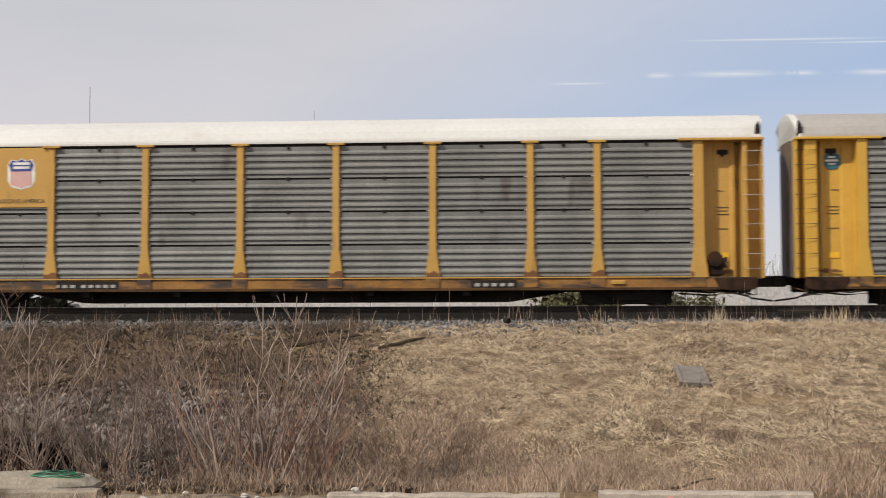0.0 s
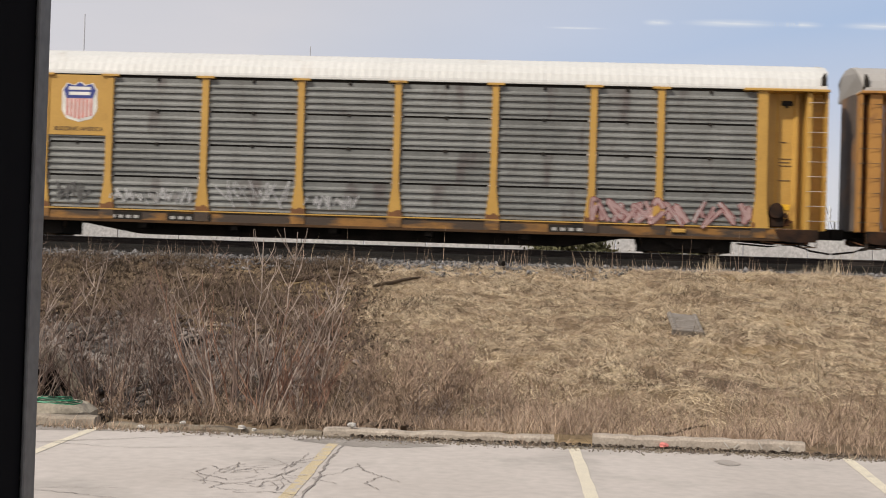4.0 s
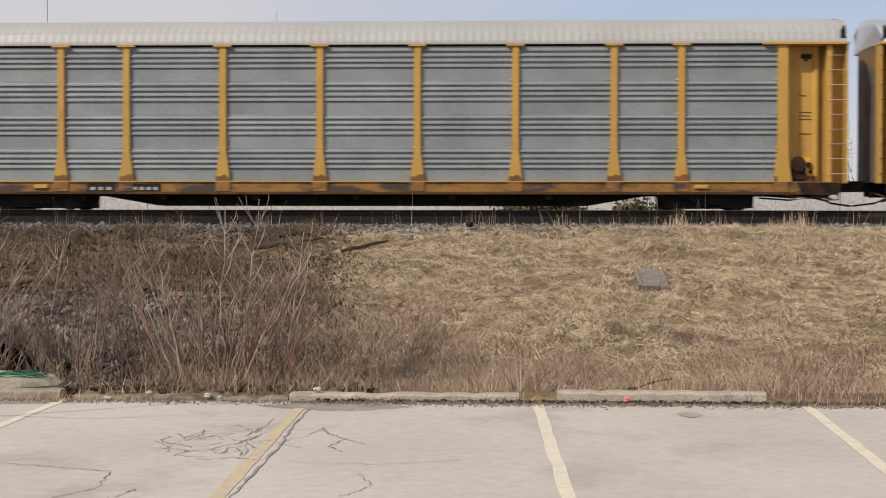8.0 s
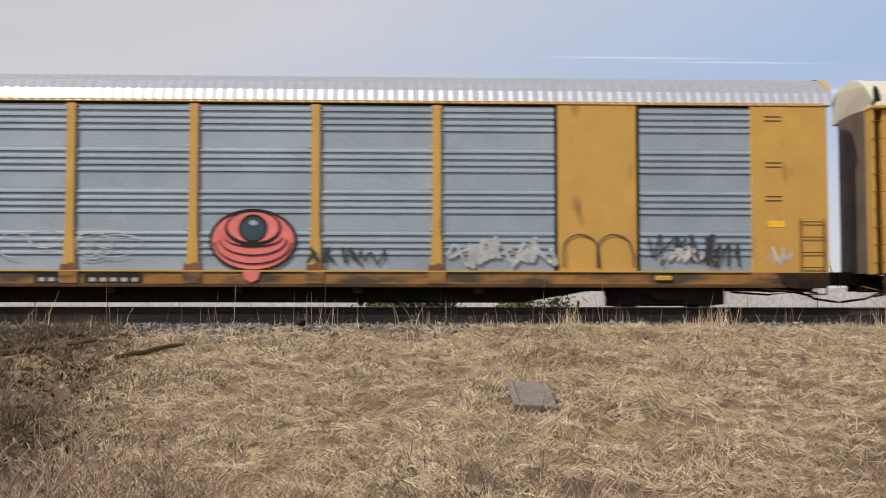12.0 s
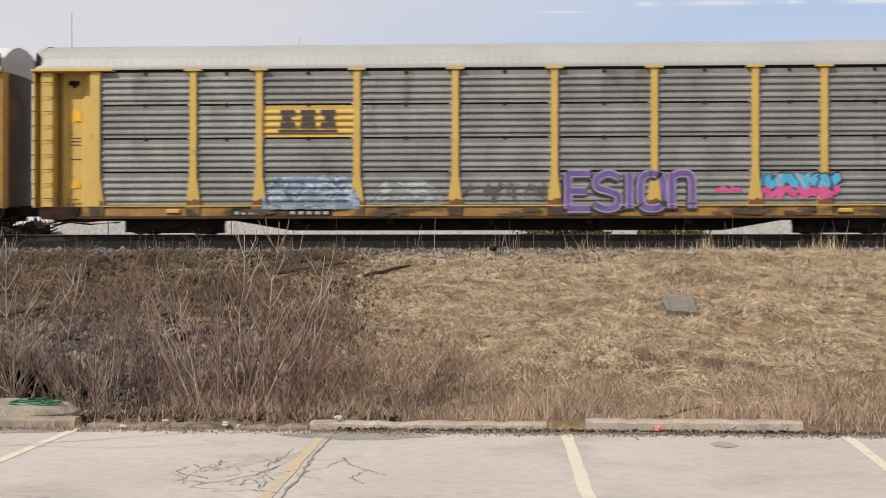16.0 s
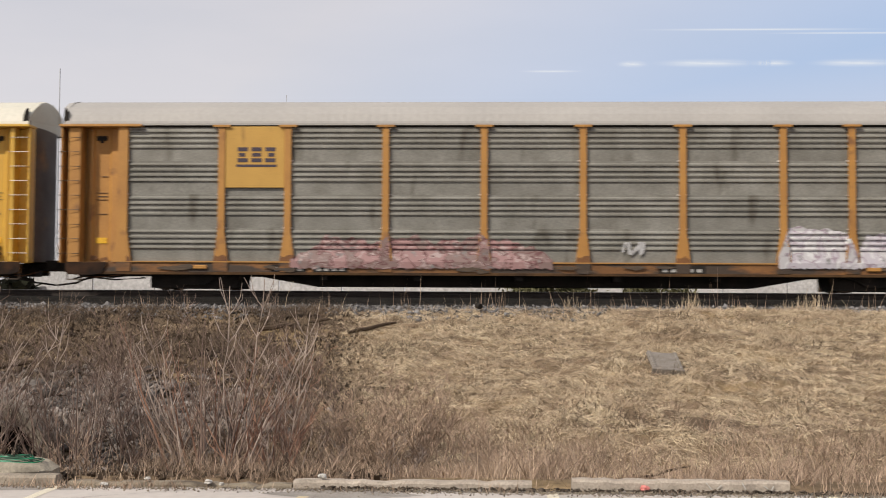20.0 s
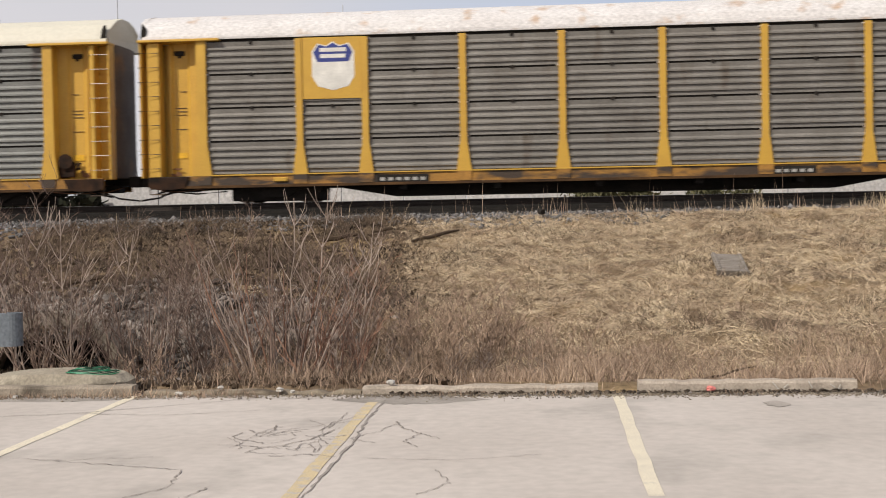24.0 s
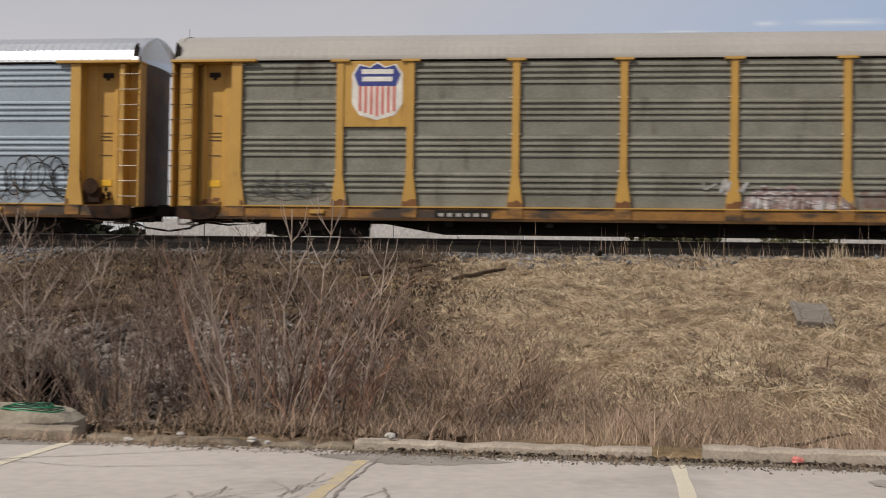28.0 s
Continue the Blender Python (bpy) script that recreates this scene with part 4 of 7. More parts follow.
# fans of long, nearly straight stems that fork narrowly in their upper half
def fan_stem(rn, base, lean, height, r):
    bm = bmesh.new()
    n = 9
    bend, side = rn.uniform(-0.06, 0.14), rn.gauss(0, 0.05)
    pts = [base + Vector((lean * height * (f + bend * f * f * (1 if lean > 0 else -1)) + rn.gauss(0, 0.008), side * f * height + rn.gauss(0, 0.008), height * f * (1 - 0.18 * lean * lean))) for f in (k / n for k in range(n + 1))]
    rad = [max(0.0032, r * (1 - 0.8 * k / n)) for k in range(n + 1)]
    tube(bm, pts, rad, 5, False)
    for k in range(3, n):
        for _ in range(rn.choice((0, 1, 1, 2))):
            d = (pts[k + 1] - pts[k]).normalized()
            g = (d + Vector((rn.choice((-1, 1)) * rn.uniform(0.25, 0.6), rn.uniform(-0.3, 0.3), 0.1))).normalized()
            lg = rn.uniform(0.25, 0.75) * (1.15 - k / n) * height * 0.55
            q = [pts[k], pts[k] + g * lg * 0.5, pts[k] + g * lg * 0.8 + Vector((0, 0, 0.06 * lg)), pts[k] + g * lg + Vector((0, 0, 0.22 * lg))]
            rr = max(0.0034, rad[k] * 0.6)
            tube(bm, q, [rr, rr * 0.85, max(0.003, rr * 0.7), 0.0028], 4, False)
            if lg > 0.25:
                e = q[1] + (g + Vector((rn.uniform(-0.6, 0.6), 0.1, 0.4))).normalized() * lg * 0.45
                tube(bm, [q[1], (q[1] + e) / 2 + Vector((0, 0, 0.01)), e], [0.0036, 0.0032, 0.0028], 3, False)
    return bm_mesh("stem", bm)


FANS = [(-3.62, 16.35, 41, 2.1, 24, 0.46, 0.42, "red"), (-5.55, 17.0, 43, 1.9, 13, 0.26, 0.22, "dark"), (-7.05, 17.3, 42, 2.2, 15, 0.34, 0.40, "dark"), (-2.95, 16.5, 44, 1.5, 9, 0.30, 0.50, "red"), (-4.55, 17.3, 45, 1.9, 9, 0.28, 0.45, "dark")]
for x, y, seed, h, count, wide, splay, tone in FANS:
    rn = random.Random(seed)
    fan = empty("shrub", pose(x, y, float(ground_z(x, y))))
    for q in range(count):
        f = 2 * (q + rn.random()) / count - 1
        stem = fan_stem(rn, Vector((f * wide, rn.gauss(0, 0.16), -0.05)), f * splay + rn.gauss(0, 0.07), h * rn.uniform(0.62, 1.05), rn.uniform(0.013, 0.022))
        part("stem", stem, (M_redbark if tone == "red" else M_bark, M_bark, M_pale, M_bark)[q % 4], fan)
    tagged(fan, "dense fan of bare dark stems rising from one root" if tone == "dark" else "dense fan of bare reddish stems rising from one root", "shrub", group="shrubs behind the kerb")

# tall light stems that stand out of the thicket
for x, y, h, a, b in ((-4.05, 16.6, 2.1, -0.22, 0.1), (-3.0, 16.9, 2.2, 0.26, 0.1), (-7.3, 17.3, 2.2, -0.25, 0.0), (-6.9, 17.6, 2.55, -0.04, 0.3), (-6.2, 17.4, 2.2, 0.16, 0.0), (-3.5, 16.5, 2.5, 0.03, 0.1), (-3.2, 16.6, 2.6, 0.08, 0.0), (-7.9, 18.2, 2.5, 0.22, 0.1), (-2.7, 16.8, 1.9, 0.12, 0.0)):
    rn = random.Random(int(-x * 100))
    bm = bmesh.new()
    pts = [Vector((a * h * (k / 7) ** 1.3 + rn.gauss(0, 0.02), b * 0.1 * k / 7 + rn.gauss(0, 0.02), h * k / 7 - 0.05)) for k in range(8)]
    tube(bm, pts, [0.0105 * (1 - 0.75 * k / 7) + 0.003 for k in range(8)], 5, False)
    for k in range(2, 7):
        for sgn in (-1, 1):
            d = Vector((sgn * rn.uniform(0.3, 0.8), rn.uniform(-0.4, 0.4), rn.uniform(0.5, 1.0)))
            q = [pts[k] + d * f * rn.uniform(0.35, 0.6) * (1.2 - k / 9) + Vector((0, 0, 0.1 * f * f)) for f in (0, 0.4, 0.8, 1.15)]
            tube(bm, q, [0.007, 0.0055, 0.0045, 0.003], 4, False)
            tube(bm, [q[1], q[1] + Vector((sgn * 0.08, 0.02, 0.17)), q[1] + Vector((sgn * 0.1, 0.02, 0.34))], [0.005, 0.004, 0.003], 3, False)
    sap = empty("sapling", pose(x, y, float(ground_z(x, y))))
    part("trunk", bm, M_pale, sap)
    tagged(sap, "slender leafless sapling with pale grey bark", "sapling", group="saplings among the shrubs")

# loose stones on the bank under the shrubs
def riprap_at(r, n):
    x, y = r.normal(-5.9, 1.0, n), r.normal(20.1, 1.3, n)
    far = r.uniform(0, 1, n) < 0.35
    x, y = np.where(far, r.uniform(-12, -6.2, n), x), np.where(far, r.normal(22.3, 0.8, n), y)
    y = np.maximum(y, 17.6)
    y = np.where((np.abs(x + 7.25) < 1.25) & (y < 18.6), y + 1.6, y)
    return np.stack([x, y, ground_z(x, y) + 0.08], -1)


rubble("riprap", 5600, riprap_at, 0.07, M_riprap, "broken grey rocks piled round the culvert", "rocks", 0.5, 31)

# culvert behind the slab
cul = empty("culvert", pose(-7.25, 17.9, -0.72))
bm = bmesh.new()
rings = []
for y in (0.0, 0.5):
    rings.append([[bm.verts.new((r * math.cos(a), y, r * math.sin(a) + 0.3)) for a in (math.pi * k / 16 for k in range(17))] for r in (1.12, 0.95)])
for (o0, i0), (o1, i1) in zip(rings, rings[1:]):
    for k in range(16):
        bm.faces.new((o0[k], o0[k + 1], o1[k + 1], o1[k]))
        bm.faces.new((i0[k], i1[k], i1[k + 1], i0[k + 1]))
for o, i in rings:
    for k in range(16):
        bm.faces.new((o[k], i[k], i[k + 1], o[k + 1]))
part("pipe_end", bm, M_oldcon, cul)
# added dark plate closes the short pipe and paints its deep shade
part("back_fill", boxes((-0.93, 0.93, 0.40, 0.48, -0.3, 0.98)), M_dark, cul, "near-black plate in place of the pipe's shaded depth")
tagged(cul, "weathered concrete culvert mouth half hidden by shrubs", "culvert")

# guard rail end
gr = empty("guard_rail", pose(-7.1, 15.55, 0))
W_BEAM = [(0.0, 0.86), (-0.04, 0.83), (-0.085, 0.78), (-0.085, 0.73), (-0.02, 0.68), (-0.02, 0.63), (-0.085, 0.58), (-0.085, 0.53), (-0.04, 0.48), (0.0, 0.45), (0.006, 0.45), (-0.03, 0.485), (-0.075, 0.53), (-0.075, 0.58), (-0.01, 0.63), (-0.01, 0.68), (-0.075, 0.73), (-0.075, 0.78), (-0.03, 0.825), (0.006, 0.86)]
beam_bm = prism(bmesh.new(), W_BEAM, "x", -6.0, 0.22)
part("beam", beam_bm, M_galv, gr, "galvanised W-shaped beam")
part("end_plate", prism(bmesh.new(), [(0.18, -0.09)] + [(0.30 + 0.12 * math.sin(a), 0.03 - 0.12 * math.cos(a)) for a in (math.pi * k / 10 for k in range(11))] + [(0.18, 0.14), (0.18, 0.125)] + [(0.30 + 0.10 * math.sin(a), 0.03 - 0.10 * math.cos(a)) for a in (math.pi * k / 10 for k in range(10, -1, -1))] + [(0.18, -0.075)], "z", 0.45, 0.86), M_galv, gr, "rolled steel end piece")
post_me = bm_mesh("post", boxes((-0.11, 0.11, 0.02, 0.2, -0.5, 0.72), bevel=0.012))
for x in (-0.08, -2.0, -4.0, -5.9):
    part("post", post_me, M_post, gr, "square timber post", pose(x, 0, 0))
for q in ((-0.62, -0.30, -0.098, -0.088, 0.52, 0.6), (-0.66, -0.36, -0.098, -0.088, 0.74, 0.79)):
    part("paint_mark", boxes(q, bevel=0.003), mat("green_mark", (0.05, 0.55, 0.35), 0.5, scale=5), gr, "bright green sprayed mark")
tagged(gr, "galvanised steel guard rail end on timber posts", "guard rail")

# fallen leaves and twigs under the shrubs
rl = np.random.RandomState(77)
n = 42000
lx, ly = rl.uniform(-13, 1, n), rl.uniform(15.0, 33, n)
ok = rl.uniform(0, 1, n) < brushy(lx, ly) * (1 - 0.9 * stony(lx, ly)) * (0.5 + 0.5 * (lumps(lx * 2, ly * 2) > -0.1))
lx, ly = lx[ok], ly[ok]
c = np.stack([lx, ly, ground_z(lx, ly) + rl.uniform(0.0, 0.06, len(lx))], -1)
u, v = rl.normal(0, 0.03, (len(lx), 3)), rl.normal(0, 0.022, (len(lx), 3))
leaf = new("leaf_litter", fast_mesh("leaf_litter", np.stack([c - u, c - v, c + u, c + v], 1).reshape(-1, 3), np.arange(4 * len(lx)).reshape(-1, 4), M_litterleaf))
tagged(leaf, "brown fallen leaves and twigs under the shrubs", "leaves", kind="stuff")

# things lying on the bank
def on_bank(ob_name, me, material, x, y, rz, label, category, lift=0.02, tilt=9, ry=0):
    ob = part(ob_name, me, material, None, "", pose(x, y, float(ground_z(x, y)) + lift, tilt, ry, rz))
    return tagged(ob, label, category)


bm = boxes((-0.32, 0.26, -0.38, 0.38, 0.02, 0.07), (-0.31, -0.24, -0.37, 0.37, 0.07, 0.10), (0.18, 0.25, -0.37, 0.37, 0.07, 0.10), (-0.33, 0.27, -0.43, -0.36, -0.06, 0.085), bevel=0.012)
on_bank("wooden_panel", bm, M_board, 3.12, 24.7, 5, "weathered grey wooden panel lying in the grass", "board", 0.09, 22, 4)
for x, y, ln, r, rz in ((-2.8, 28.9, 1.45, 0.045, 48), (-4.95, 28.8, 0.85, 0.06, 30), (-4.1, 29.6, 0.5, 0.045, 14), (-9.6, 24.5, 1.6, 0.07, 17), (2.0, 16.4, 0.9, 0.016, 28)):
    pts = [(ln * (k / 5 - 0.5), 0.012 * math.sin(k * 1.7), 0.012 * math.sin(k * 2.3)) for k in range(6)]
    on_bank("log", tube(bmesh.new(), pts, [r * f for f in (0.7, 1, 1, 0.95, 0.8, 0.5)], 7), M_wood, x, y, rz, "dark broken branch lying on the grassy bank", "branch", 0.12, 0, -9)
on_bank("can", disc(bmesh.new(), 0, -0.06, 0.06, 0.07, 0.13, 10), M_black, -0.5, 31.7, 40, "dark can lying near the ballast", "litter", 0.12)

# ---- railcars ----
YEL = {"yellow": mat("rack_yellow", (0.50, 0.288, 0.060), 0.55, fine=0.04, col2=(0.44, 0.248, 0.050), scale=1.4, stain=(0.25, 0.13, 0.03), stain_scale=2.2, stain_at=0.63, stain_stretch=(1, 1, 0.35)),
       "bright": mat("rack_bright_yellow", (0.58, 0.34, 0.045), 0.5, fine=0.04, col2=(0.52, 0.295, 0.04), scale=1.4, stain=(0.32, 0.2, 0.05), stain_scale=2.0, stain_at=0.68),
       "lemon": mat("rack_lemon", (0.56, 0.385, 0.10), 0.55, fine=0.04, col2=(0.50, 0.335, 0.085), scale=1.4, stain=(0.30, 0.19, 0.06), stain_scale=2.0, stain_at=0.66),
       "orange": mat("rack_orange", (0.42, 0.205, 0.045), 0.6, fine=0.04, col2=(0.35, 0.165, 0.038), scale=1.4, stain=(0.20, 0.09, 0.03), stain_scale=1.6, stain_at=0.6)}
SILL = {k: mat("sill_" + k, c, 0.7, col2=tuple(v * 0.6 for v in c), scale=1.1, stain=(0.05, 0.032, 0.020), stain_scale=0.9, stain_at=0.46, stain_stretch=(0.8, 1, 3))
        for k, c in (("yellow", (0.31, 0.145, 0.030)), ("bright", (0.40, 0.195, 0.034)), ("lemon", (0.34, 0.185, 0.05)), ("orange", (0.22, 0.095, 0.026)))}
PAN = {"grey": mat("screen_grey", (0.262, 0.262, 0.248), 0.62, 0.20, col2=(0.188, 0.187, 0.176), scale=1.2, stretch=(1, 1, 0.4), stain=(0.152, 0.137, 0.125), stain_scale=0.9, stain_at=0.60, stain_stretch=(1.6, 1, 0.5), per_object=0.10),
       "dark": mat("screen_dark", (0.215, 0.215, 0.200), 0.62, 0.20, col2=(0.155, 0.155, 0.143), scale=1.2, stretch=(1, 1, 0.4), stain=(0.118, 0.102, 0.094), stain_scale=0.9, stain_at=0.60, stain_stretch=(1.6, 1, 0.5), per_object=0.12),
       "brown": mat("screen_brown", (0.220, 0.205, 0.182), 0.62, 0.20, col2=(0.165, 0.150, 0.130), scale=1.2, stain=(0.133, 0.109, 0.084), stain_scale=0.9, stain_at=0.60, stain_stretch=(1.6, 1, 0.5), per_object=0.10),
       "olive": mat("screen_olive", (0.225, 0.220, 0.180), 0.62, 0.18, col2=(0.165, 0.160, 0.126), scale=1.2, stain=(0.109, 0.098, 0.076), stain_scale=0.9, stain_at=0.60, stain_stretch=(1.6, 1, 0.5), per_object=0.08),
       "pale": mat("screen_pale_olive", (0.235, 0.225, 0.195), 0.62, 0.18, col2=(0.16, 0.15, 0.125), scale=1.2, stain=(0.109, 0.098, 0.076), stain_scale=0.9, stain_at=0.60, stain_stretch=(1.6, 1, 0.5), per_object=0.08),
       "silver": mat("screen_silver", (0.305, 0.36, 0.41), 0.5, 0.35, col2=(0.255, 0.305, 0.355), scale=0.8, per_object=0.05, fine=0.05),
       "blue": mat("screen_blue", (0.262, 0.282, 0.287), 0.58, 0.25, col2=(0.205, 0.224, 0.230), scale=0.8, per_object=0.06, fine=0.06)}
ROOF = {"white": mat("roof_white", (0.60, 0.59, 0.555), 0.6, col2=(0.555, 0.545, 0.51), scale=0.5, fine=0.03, stain=(0.50, 0.46, 0.41), stain_scale=0.7, stain_at=0.64),
        "cream": mat("roof_cream", (0.60, 0.565, 0.465), 0.6, col2=(0.55, 0.52, 0.43), scale=0.5, fine=0.03),
        "tan": mat("roof_tan", (0.36, 0.338, 0.310), 0.65, col2=(0.325, 0.305, 0.28), scale=0.5, fine=0.03),
        "grey": mat("roof_grey", (0.385, 0.378, 0.362), 0.6, 0.1, col2=(0.345, 0.338, 0.325), scale=0.5, fine=0.03),
        "silver": mat("roof_silver", (0.72, 0.73, 0.75), 0.38, 0.85, col2=(0.68, 0.70, 0.72), scale=0.5, fine=0.04),
        "flaking": mat("roof_flaking", (0.62, 0.595, 0.575), 0.6, col2=(0.56, 0.53, 0.51), scale=0.8, stain=(0.46, 0.34, 0.25), stain_scale=1.5, stain_at=0.585)}
M_door = mat("end_door", (0.15, 0.12, 0.10), 0.7, 0.2, col2=(0.10, 0.075, 0.06), scale=1.2, stain=(0.24, 0.13, 0.06), stain_scale=0.8, stain_at=0.55)
M_brake = mat("greasy_rust", (0.055, 0.028, 0.016), 0.9, col2=(0.016, 0.012, 0.010), scale=3.0)
M_footrust = mat("rusty_yellow", (0.20, 0.085, 0.025), 0.8, col2=(0.12, 0.05, 0.02), scale=3.0)
# dirt plus the shade of the sill's lower half, both in the colour
M_flange = mat("flange_dirt_shade", (0.11, 0.058, 0.024), 0.85, col2=(0.045, 0.028, 0.018), scale=0.9, stretch=(1, 1, 3))
M_bracket = mat("bracket_steel", (0.58, 0.55, 0.51), 0.6, 0.1, col2=(0.26, 0.19, 0.15), scale=6)
M_recess = mat("ladder_recess", (0.20, 0.085, 0.032), 0.8, col2=(0.12, 0.048, 0.022), scale=1.5)
M_rung = mat("rung_steel", (0.55, 0.50, 0.42), 0.5, 0.2, scale=4)
# darker copy of the rung steel; its tone stands for the rungs' slanted shadows
M_rungshade = mat("rung_shaded", (0.13, 0.10, 0.07), 0.7, 0.1, scale=4)
M_blue = mat("logo_blue", (0.035, 0.05, 0.24), 0.5, scale=3)
M_logored = mat("logo_red", (0.62, 0.16, 0.13), 0.5, scale=3)
M_logowhite = mat("logo_white", (0.80, 0.77, 0.70), 0.5, scale=3)
M_mark = mat("mark_grey", (0.42, 0.40, 0.37), 0.6, scale=5)
M_navy = mat("letter_navy", (0.05, 0.035, 0.05), 0.6, scale=3)
M_maroon = mat("logo_maroon", (0.31, 0.22, 0.235), 0.6, scale=3)
M_teal = mat("logo_teal", (0.02, 0.12, 0.16), 0.5, scale=3)
M_spraywhite = mat("spray_white", (0.50, 0.49, 0.475), 0.6, col2=(0.35, 0.34, 0.335), scale=1.6, stain=(0.24, 0.225, 0.21), stain_scale=1.3, stain_at=0.57)
M_spraydim = mat("spray_dim", (0.055, 0.052, 0.052), 0.6, col2=(0.11, 0.105, 0.095), scale=1.5)
M_eyered = mat("spray_red", (0.72, 0.17, 0.16), 0.55, scale=2)
M_ylwtag = mat("label_yellow", (0.80, 0.45, 0.02), 0.5, scale=5)

HALF, FLOOR, EAVE = 13.70, 0.82, 4.76
EDGES = (-11.79, -8.97, -7.05, -4.23, -1.41, 1.41, 4.23, 7.05, 8.97, 11.79)
ROWS = 4
RH = (EAVE - 0.06 - FLOOR) / ROWS


def screen_profile(style):
    """Height and depth of a corrugated screen, from its lower to its upper edge."""
    h = RH
    prof = [(0.030, 0.02), (0.030, -0.010)] if style == "seam" else [(0.0, 0.0)]
    n, lo, hi, deep = {"seam": (4, 0.09, 0.87, 0.046), "band": (4, 0.34, 0.97, 0.044), "soft": (4, 0.34, 0.97, 0.038)}[style]
    p = (hi - lo) * h / n
    for k in range(n):
        z = lo * h + k * p
        prof += [(z + 0.22 * p, 0.0), (z + 0.32 * p, -deep), (z + 0.56 * p, -deep), (z + 0.86 * p, 0.0)]
    prof += [(h - 0.028, -0.012), (h - 0.028, 0.02)] if style == "seam" else [(h, 0.0)]
    return prof


SEAM_P = screen_profile("seam")


def screen_mesh(width, style):
    """A corrugated steel side screen of one bay and row, with its edges folded in."""
    w, prof = width / 2, screen_profile(style)
    verts = [(s * w, y, z) for z, y in prof for s in (-1, 1)]
    faces = [(2 * i, 2 * i + 1, 2 * i + 3, 2 * i + 2) for i in range(len(prof) - 1)]
    return mesh_of("screen", verts, faces)


def post_mesh(w=0.19, cap=0.5, foot=0.43):
    bm = bmesh.new()
    pts = [(-foot / 2, FLOOR - 0.02), (foot / 2, FLOOR - 0.02), (w * 0.62, FLOOR + 0.72), (w / 2, FLOOR + 0.85), (w / 2, EAVE - 0.05), (-w / 2, EAVE - 0.05), (-w / 2, FLOOR + 0.85), (-w * 0.62, FLOOR + 0.72)]
    prism(bm, pts, "y", -1.555, -1.46)
    return bm_mesh("post", bm)


def cap_mesh(cap=0.5):
    return bm_mesh("cap", prism(bmesh.new(), [(-cap / 2, EAVE - 0.06), (cap / 2, EAVE - 0.06), (cap / 2, EAVE + 0.0), (-cap / 2, EAVE + 0.0)], "y", -1.60, -1.44))


ROOF_P = [(-1.52, EAVE + 0.02), (-1.50, EAVE + 0.12), (-1.40, EAVE + 0.33), (-1.15, EAVE + 0.57), (-0.75, EAVE + 0.76), (-0.3, EAVE + 0.86), (0.3, EAVE + 0.86), (0.75, EAVE + 0.76), (1.15, EAVE + 0.57), (1.40, EAVE + 0.33), (1.50, EAVE + 0.12), (1.52, EAVE + 0.02)]


def roof_mesh(rib=0.28, depth=0.022):
    """The arched roof in pressed cross-ribs."""
    x, xs = -HALF + 0.15, []
    while x < HALF - 0.15:
        xs += [(x, 0), (x + rib * 0.18, 1), (x + rib * 0.5, 1), (x + rib * 0.68, 0)]
        x += rib
    xs.append((HALF - 0.15, 0))
    verts, faces, n = [], [], len(ROOF_P)
    for x, up in xs:
        for y, z in ROOF_P:
            k = 1 + up * depth / 1.2
            verts.append((x, y * k, EAVE + (z - EAVE) * k))
    for i in range(len(xs) - 1):
        for j in range(n - 1):
            faces.append((i * n + j, (i + 1) * n + j, (i + 1) * n + j + 1, i * n + j + 1))
    return mesh_of("roof", verts, faces)


def roof_end_mesh(s):
    """The rounded end of the roof, with the corner cut away."""
    bm = bmesh.new()
    x0, x1 = s * (HALF - 0.16), s * (HALF + 0.02)
    a = [bm.verts.new((x0 - s * 0.0, y * 1.003, EAVE + (z - EAVE) * 1.02)) for y, z in ROOF_P]
    b = [bm.verts.new((x1 - s * (0.10 if abs(y) > 1.3 else 0), y * 0.99, EAVE + (z - EAVE) * 1.0)) for y, z in ROOF_P]
    for i in range(len(a) - 1):
        bm.faces.new((a[i], a[i + 1], b[i + 1], b[i]))
    bm.faces.new(b)
    return bm_mesh("roof_end", bm)


